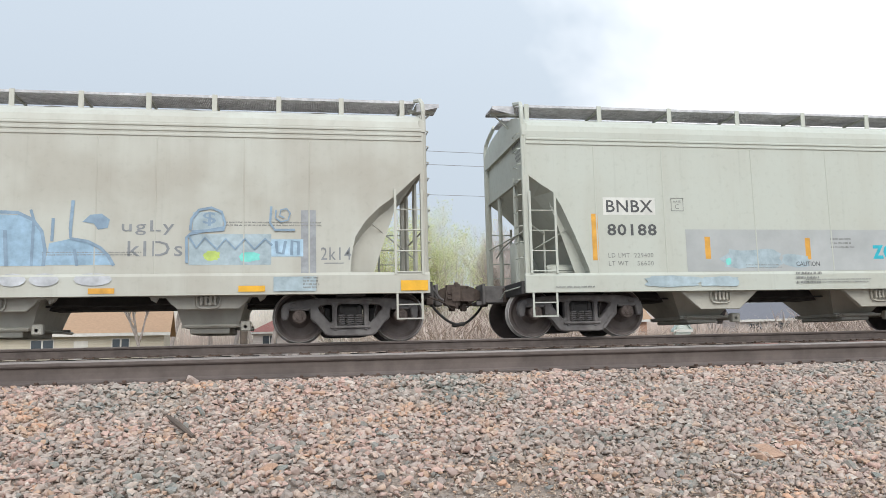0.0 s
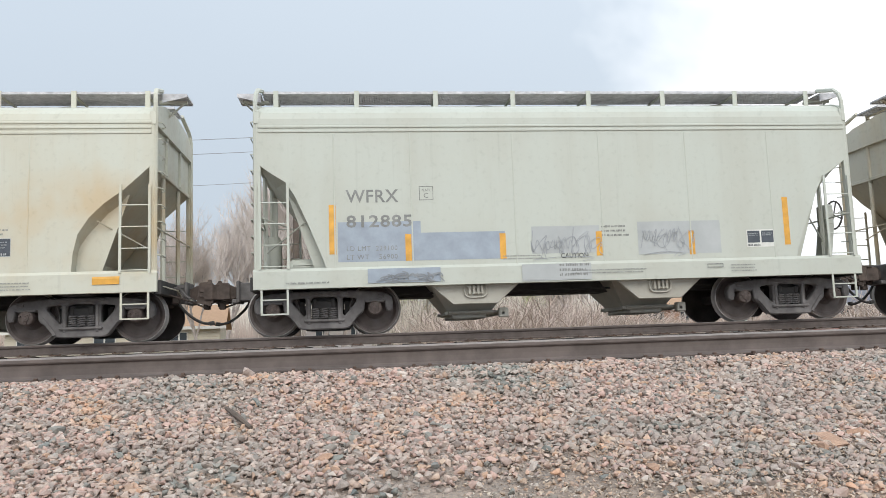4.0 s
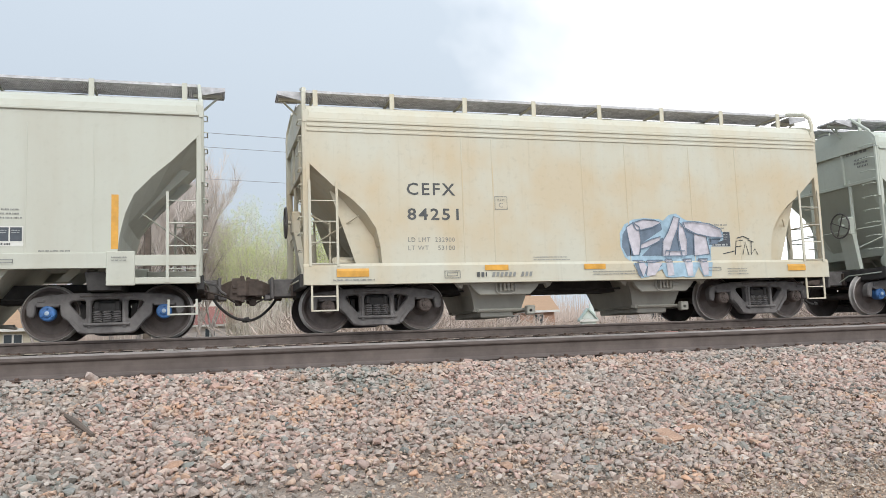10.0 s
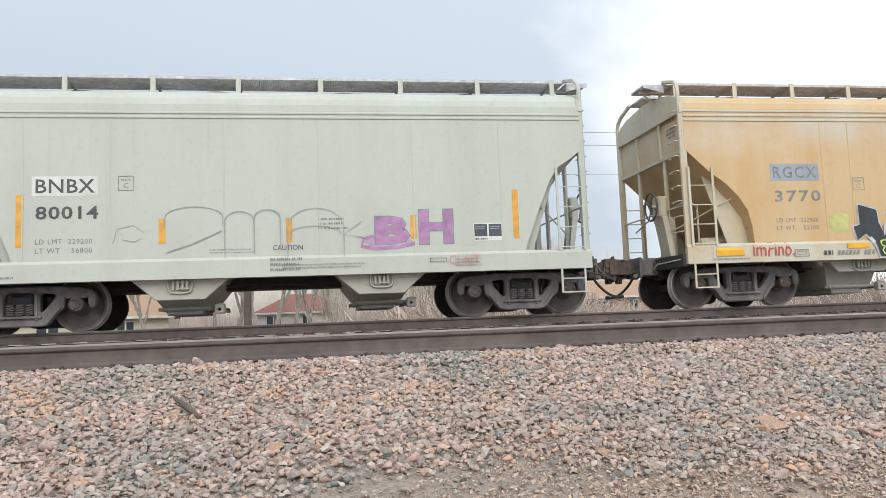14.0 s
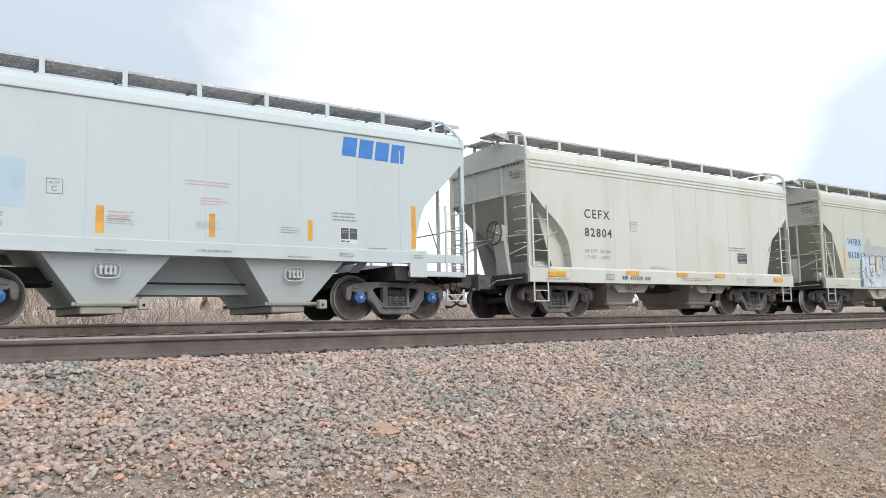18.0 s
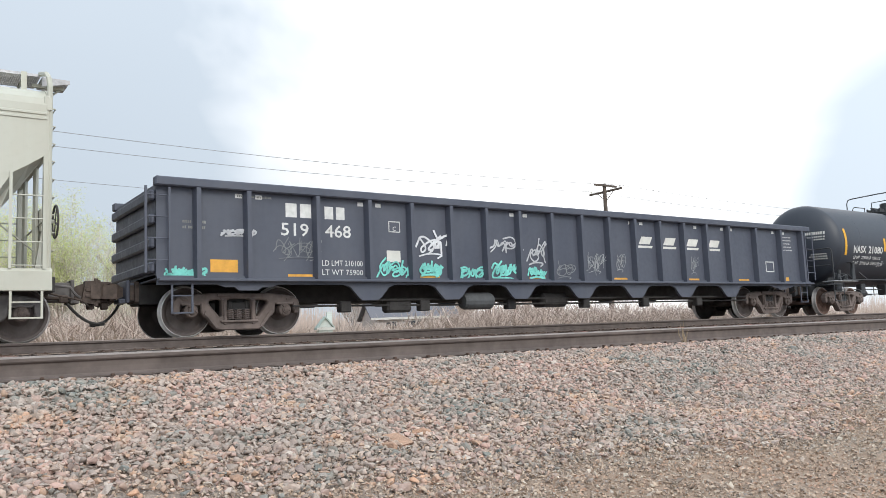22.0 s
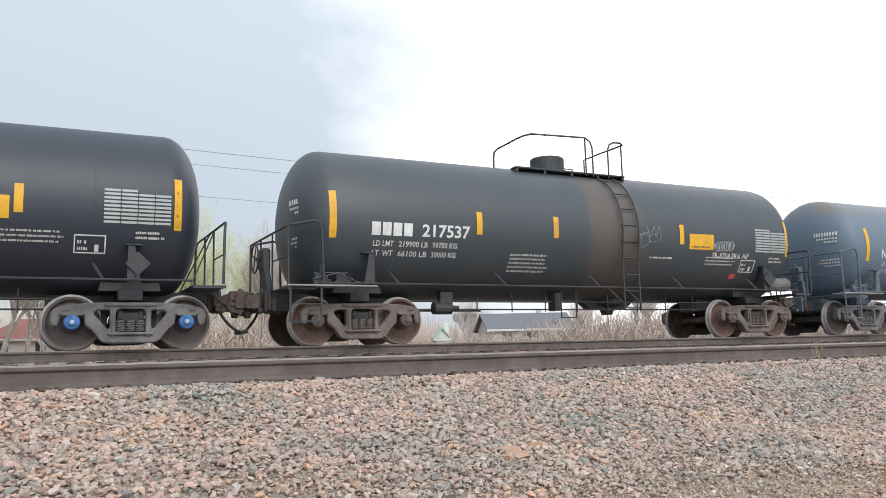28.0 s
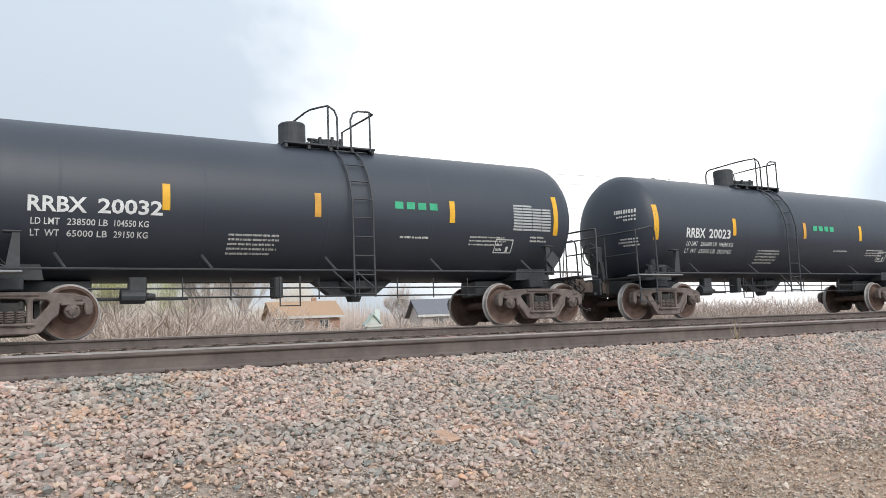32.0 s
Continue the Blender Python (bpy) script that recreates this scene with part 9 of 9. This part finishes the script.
def scatter(name, where, shapes, seed, mat, label, category):
    """Many loose stones as one object: where gives rows of x, y, z, size."""
    rng = np.random.default_rng(seed)
    vs, fs, soft, off = [], [], [], 0
    which = rng.integers(0, len(shapes), len(where))
    for k, (pv, pf) in enumerate(shapes):
        rows = where[which == k]
        n = len(rows)
        if not n:
            continue
        a, b = rng.uniform(0, 6.283, n), rng.normal(0, .35, n)
        tilt = rng.uniform(0, 6.283, n)
        ca, sa, cb, sb = np.cos(a), np.sin(a), np.cos(b), np.sin(b)
        p = np.repeat(pv[None], n, 0) * rows[:, 3][:, None, None] * rng.uniform(.75, 1.3, (n, 1, 3))
        x, y, z = p[..., 0] * ca[:, None] - p[..., 1] * sa[:, None], p[..., 0] * sa[:, None] + p[..., 1] * ca[:, None], p[..., 2]
        y, z = y * cb[:, None] - z * sb[:, None], y * sb[:, None] + z * cb[:, None]
        x, y = x * np.cos(tilt)[:, None] - y * np.sin(tilt)[:, None], x * np.sin(tilt)[:, None] + y * np.cos(tilt)[:, None]
        p = np.stack([x, y, z], -1) + rows[:, None, :3]
        vs.append(p.reshape(-1, 3))
        fs.append((pf[None] + (np.arange(n) * len(pv))[:, None, None]).reshape(-1, 3) + off)
        off += n * len(pv)
        soft.append(np.full(n * len(pf), k % 3 == 0))
    v, f = np.concatenate(vs), np.concatenate(fs)
    me = bpy.data.meshes.new(name)
    me.vertices.add(len(v))
    me.vertices.foreach_set("co", v.ravel())
    me.loops.add(f.size)
    me.loops.foreach_set("vertex_index", f.ravel().astype(np.int32))
    me.polygons.add(len(f))
    me.polygons.foreach_set("loop_start", np.arange(0, f.size, 3, dtype=np.int32))
    me.update(calc_edges=True)
    me.polygons.foreach_set("use_smooth", np.concatenate(soft))
    me.materials.append(mat)
    return tagged(new(name, me), label, category, kind="stuff")


def bed(x0, x1, y0, y1, density, size, seed, fade=None, lift=0.012, drift=False, wedge=False):
    rng = np.random.default_rng(seed)
    n = int((x1 - x0) * (y1 - y0) * density)
    x, y = rng.uniform(x0, x1, n), rng.uniform(y0, y1, n)
    if wedge:
        keep = (x > -.70 * y - .8) & (x < 2.45 * y + .8)
        x, y = x[keep], y[keep]
    n = len(x)
    if fade:
        edge = fade + 0.35 * np.sin(x * .7 + 1.0) + .22 * np.sin(x * 1.9)
        keep = rng.random(n) < np.clip((y - edge + .55) / .9, 0.03, 1)
        x, y = x[keep], y[keep]
        n = len(x)
    if drift:
        wob = .3 * np.sin(x * 1.3) + .25 * np.sin(y * 2.1 + x * .5)
        keep = rng.random(n) < np.clip((x - .4 + wob) / 2.2, .04, 1) * np.clip((16.5 - x + wob) / 3, 0, 1) * np.clip((y - 1.75 + wob) / .9, .05, 1)
        x, y = x[keep], y[keep]
    z = np.array([ground_z(v) for v in y]) + rng.uniform(-.012, lift + .02, len(y))
    z += np.array([noise.noise((a * .6, b * .6, 3.0)) * (0.05 if 1 < b < 6.3 else 0) for a, b in zip(x, y)])
    s = size * np.exp(rng.normal(0, .28, len(y)))
    return np.stack([x, y, z, s], 1)


SHAPES = [stone_shape(i) for i in range(14)]
COARSE = [stone_shape(40 + i, 8) for i in range(8)]
scatter("ballast_stones", bed(-6.2, 18, 3.5, 6.74, 2080, .0195, 1, 4.25, wedge=True), SHAPES, 2, MAT_STONE, "angular grey, pink and bluish granite ballast stones", "ballast")
scatter("ballast_between_tracks", bed(-8, 60, 13.2, 14.62, 200, .030, 3), COARSE, 4, MAT_BED_DIRTY, "grimy granite ballast between the two tracks", "ballast")
scatter("track_bed_stones", bed(-7, 40, 7.2, 10.2, 110, .040, 5), COARSE, 6, MAT_BED_DIRTY, "granite ballast between the siding's rails", "ballast")
PEBBLES = [stone_shape(70 + k, 6) for k in range(8)]
scatter("gravel", bed(-3.5, 17, 1.2, 4.85, 2900, .0115, 7, drift=True, wedge=True), PEBBLES, 8, MAT_PEBBLE, "fine brown-grey gravel scattered over the dirt", "gravel")

# loose stones lying on top of the bed
STONES = []
for pv, pf in SHAPES:
    STONES.append(Mesh().add([tuple(p) for p in pv], [tuple(int(i) for i in f) for f in pf]).data("stone"))
rs = random.Random(12)
for i in range(300):
    x, y = rs.uniform(-2.6, 5.4), rs.uniform(3.9, 6.3)
    z = ground_z(y) + noise.noise((x * .6, y * .6, 3.0)) * (0.05 if y < 6.3 else 0)
    k = rs.uniform(.022, .036)
    ob = part("stone", STONES[i % len(STONES)], MAT_STONE_PIECE, GROUND, at=(x, y, z + .028))
    ob.rotation_euler = (rs.gauss(0, .35), rs.gauss(0, .35), rs.uniform(0, 6.28))
    ob.scale = (k * rs.uniform(.9, 1.4), k, k * rs.uniform(.8, 1.1))


# a dead stick and some odd rocks lying on the ballast
def on_bed(x, y):
    return ground_z(y) + noise.noise((x * .6, y * .6, 3.0)) * (0.05 if y < 6.3 else 0)


tagged(part("stick", Mesh().tube([(-.90, 5.72, on_bed(-.9, 5.72) + .05), (-.80, 5.52, on_bed(-.8, 5.52) + .06), (-.68, 5.32, on_bed(-.68, 5.32) + .04)], [.012, .02, .014], 7), MAT_POLE), "weathered brown stick lying on the ballast", "stick")
MAT_ORANGE_ROCK = plain("orange_rock", (0.50, 0.32, 0.225), 0.93, 0, 0.3, 12.0, 0.5)
for x, y, k in ((2.80, 4.59, .085), (3.06, 4.67, .06), (2.70, 4.52, .05), (.1, 6.2, .05), (-.2, 4.75, .05), (1.62, 4.35, .045)):
    ob = part("rock", STONES[int(x * 10) % 14], MAT_ORANGE_ROCK, at=(x, y, on_bed(x, y) + .03))
    ob.scale, ob.rotation_euler = (k * 1.3, k, k * .8), (.1, -.1, x * 3)
    tagged(ob, "orange-brown rock among the grey ballast", "rock", "orange rocks")


def dry_weed(x, y):
    r = random.Random(3)
    m = Mesh()
    z = on_bed(x, y)
    for _ in range(7):
        dx, dy, h = r.gauss(0, .035), r.gauss(0, .03), r.uniform(.16, .34)
        m.tube([(x + dx * .2, y + dy * .2, z), (x + dx * .6, y + dy, z + h * .6), (x + dx * 1.5, y + dy, z + h)], [.005, .004, .0015], 4)
    return tagged(part("dry_weed", m, MAT_STRAW), "small bleached dry weed beside the rail", "weed")


dry_weed(8.45, 6.68)


# ---- motion of the train ----
def motions():
    for car, c in CARS:
        walk(car, [(t, pose(c - travel(t), TRACK_Y, RAIL_Z)) for t in range(33)])
    spin = [(k / 15, -math.degrees(travel(k / 15)) / 0.457) for k in range(481)]
    for d in (-1, 1):
        first = WHEELSETS[d][0]
        walk(first, [(t, pose(d * 0.9, 0, 0.457, 0, a, 0)) for t, a in spin])
        keys = first.animation_data
        for w in WHEELSETS[d][1:]:
            w.rotation_mode = "QUATERNION"
            w.animation_data_create()
            w.animation_data.action = keys.action
            w.animation_data.action_slot = keys.action_slot


motions()
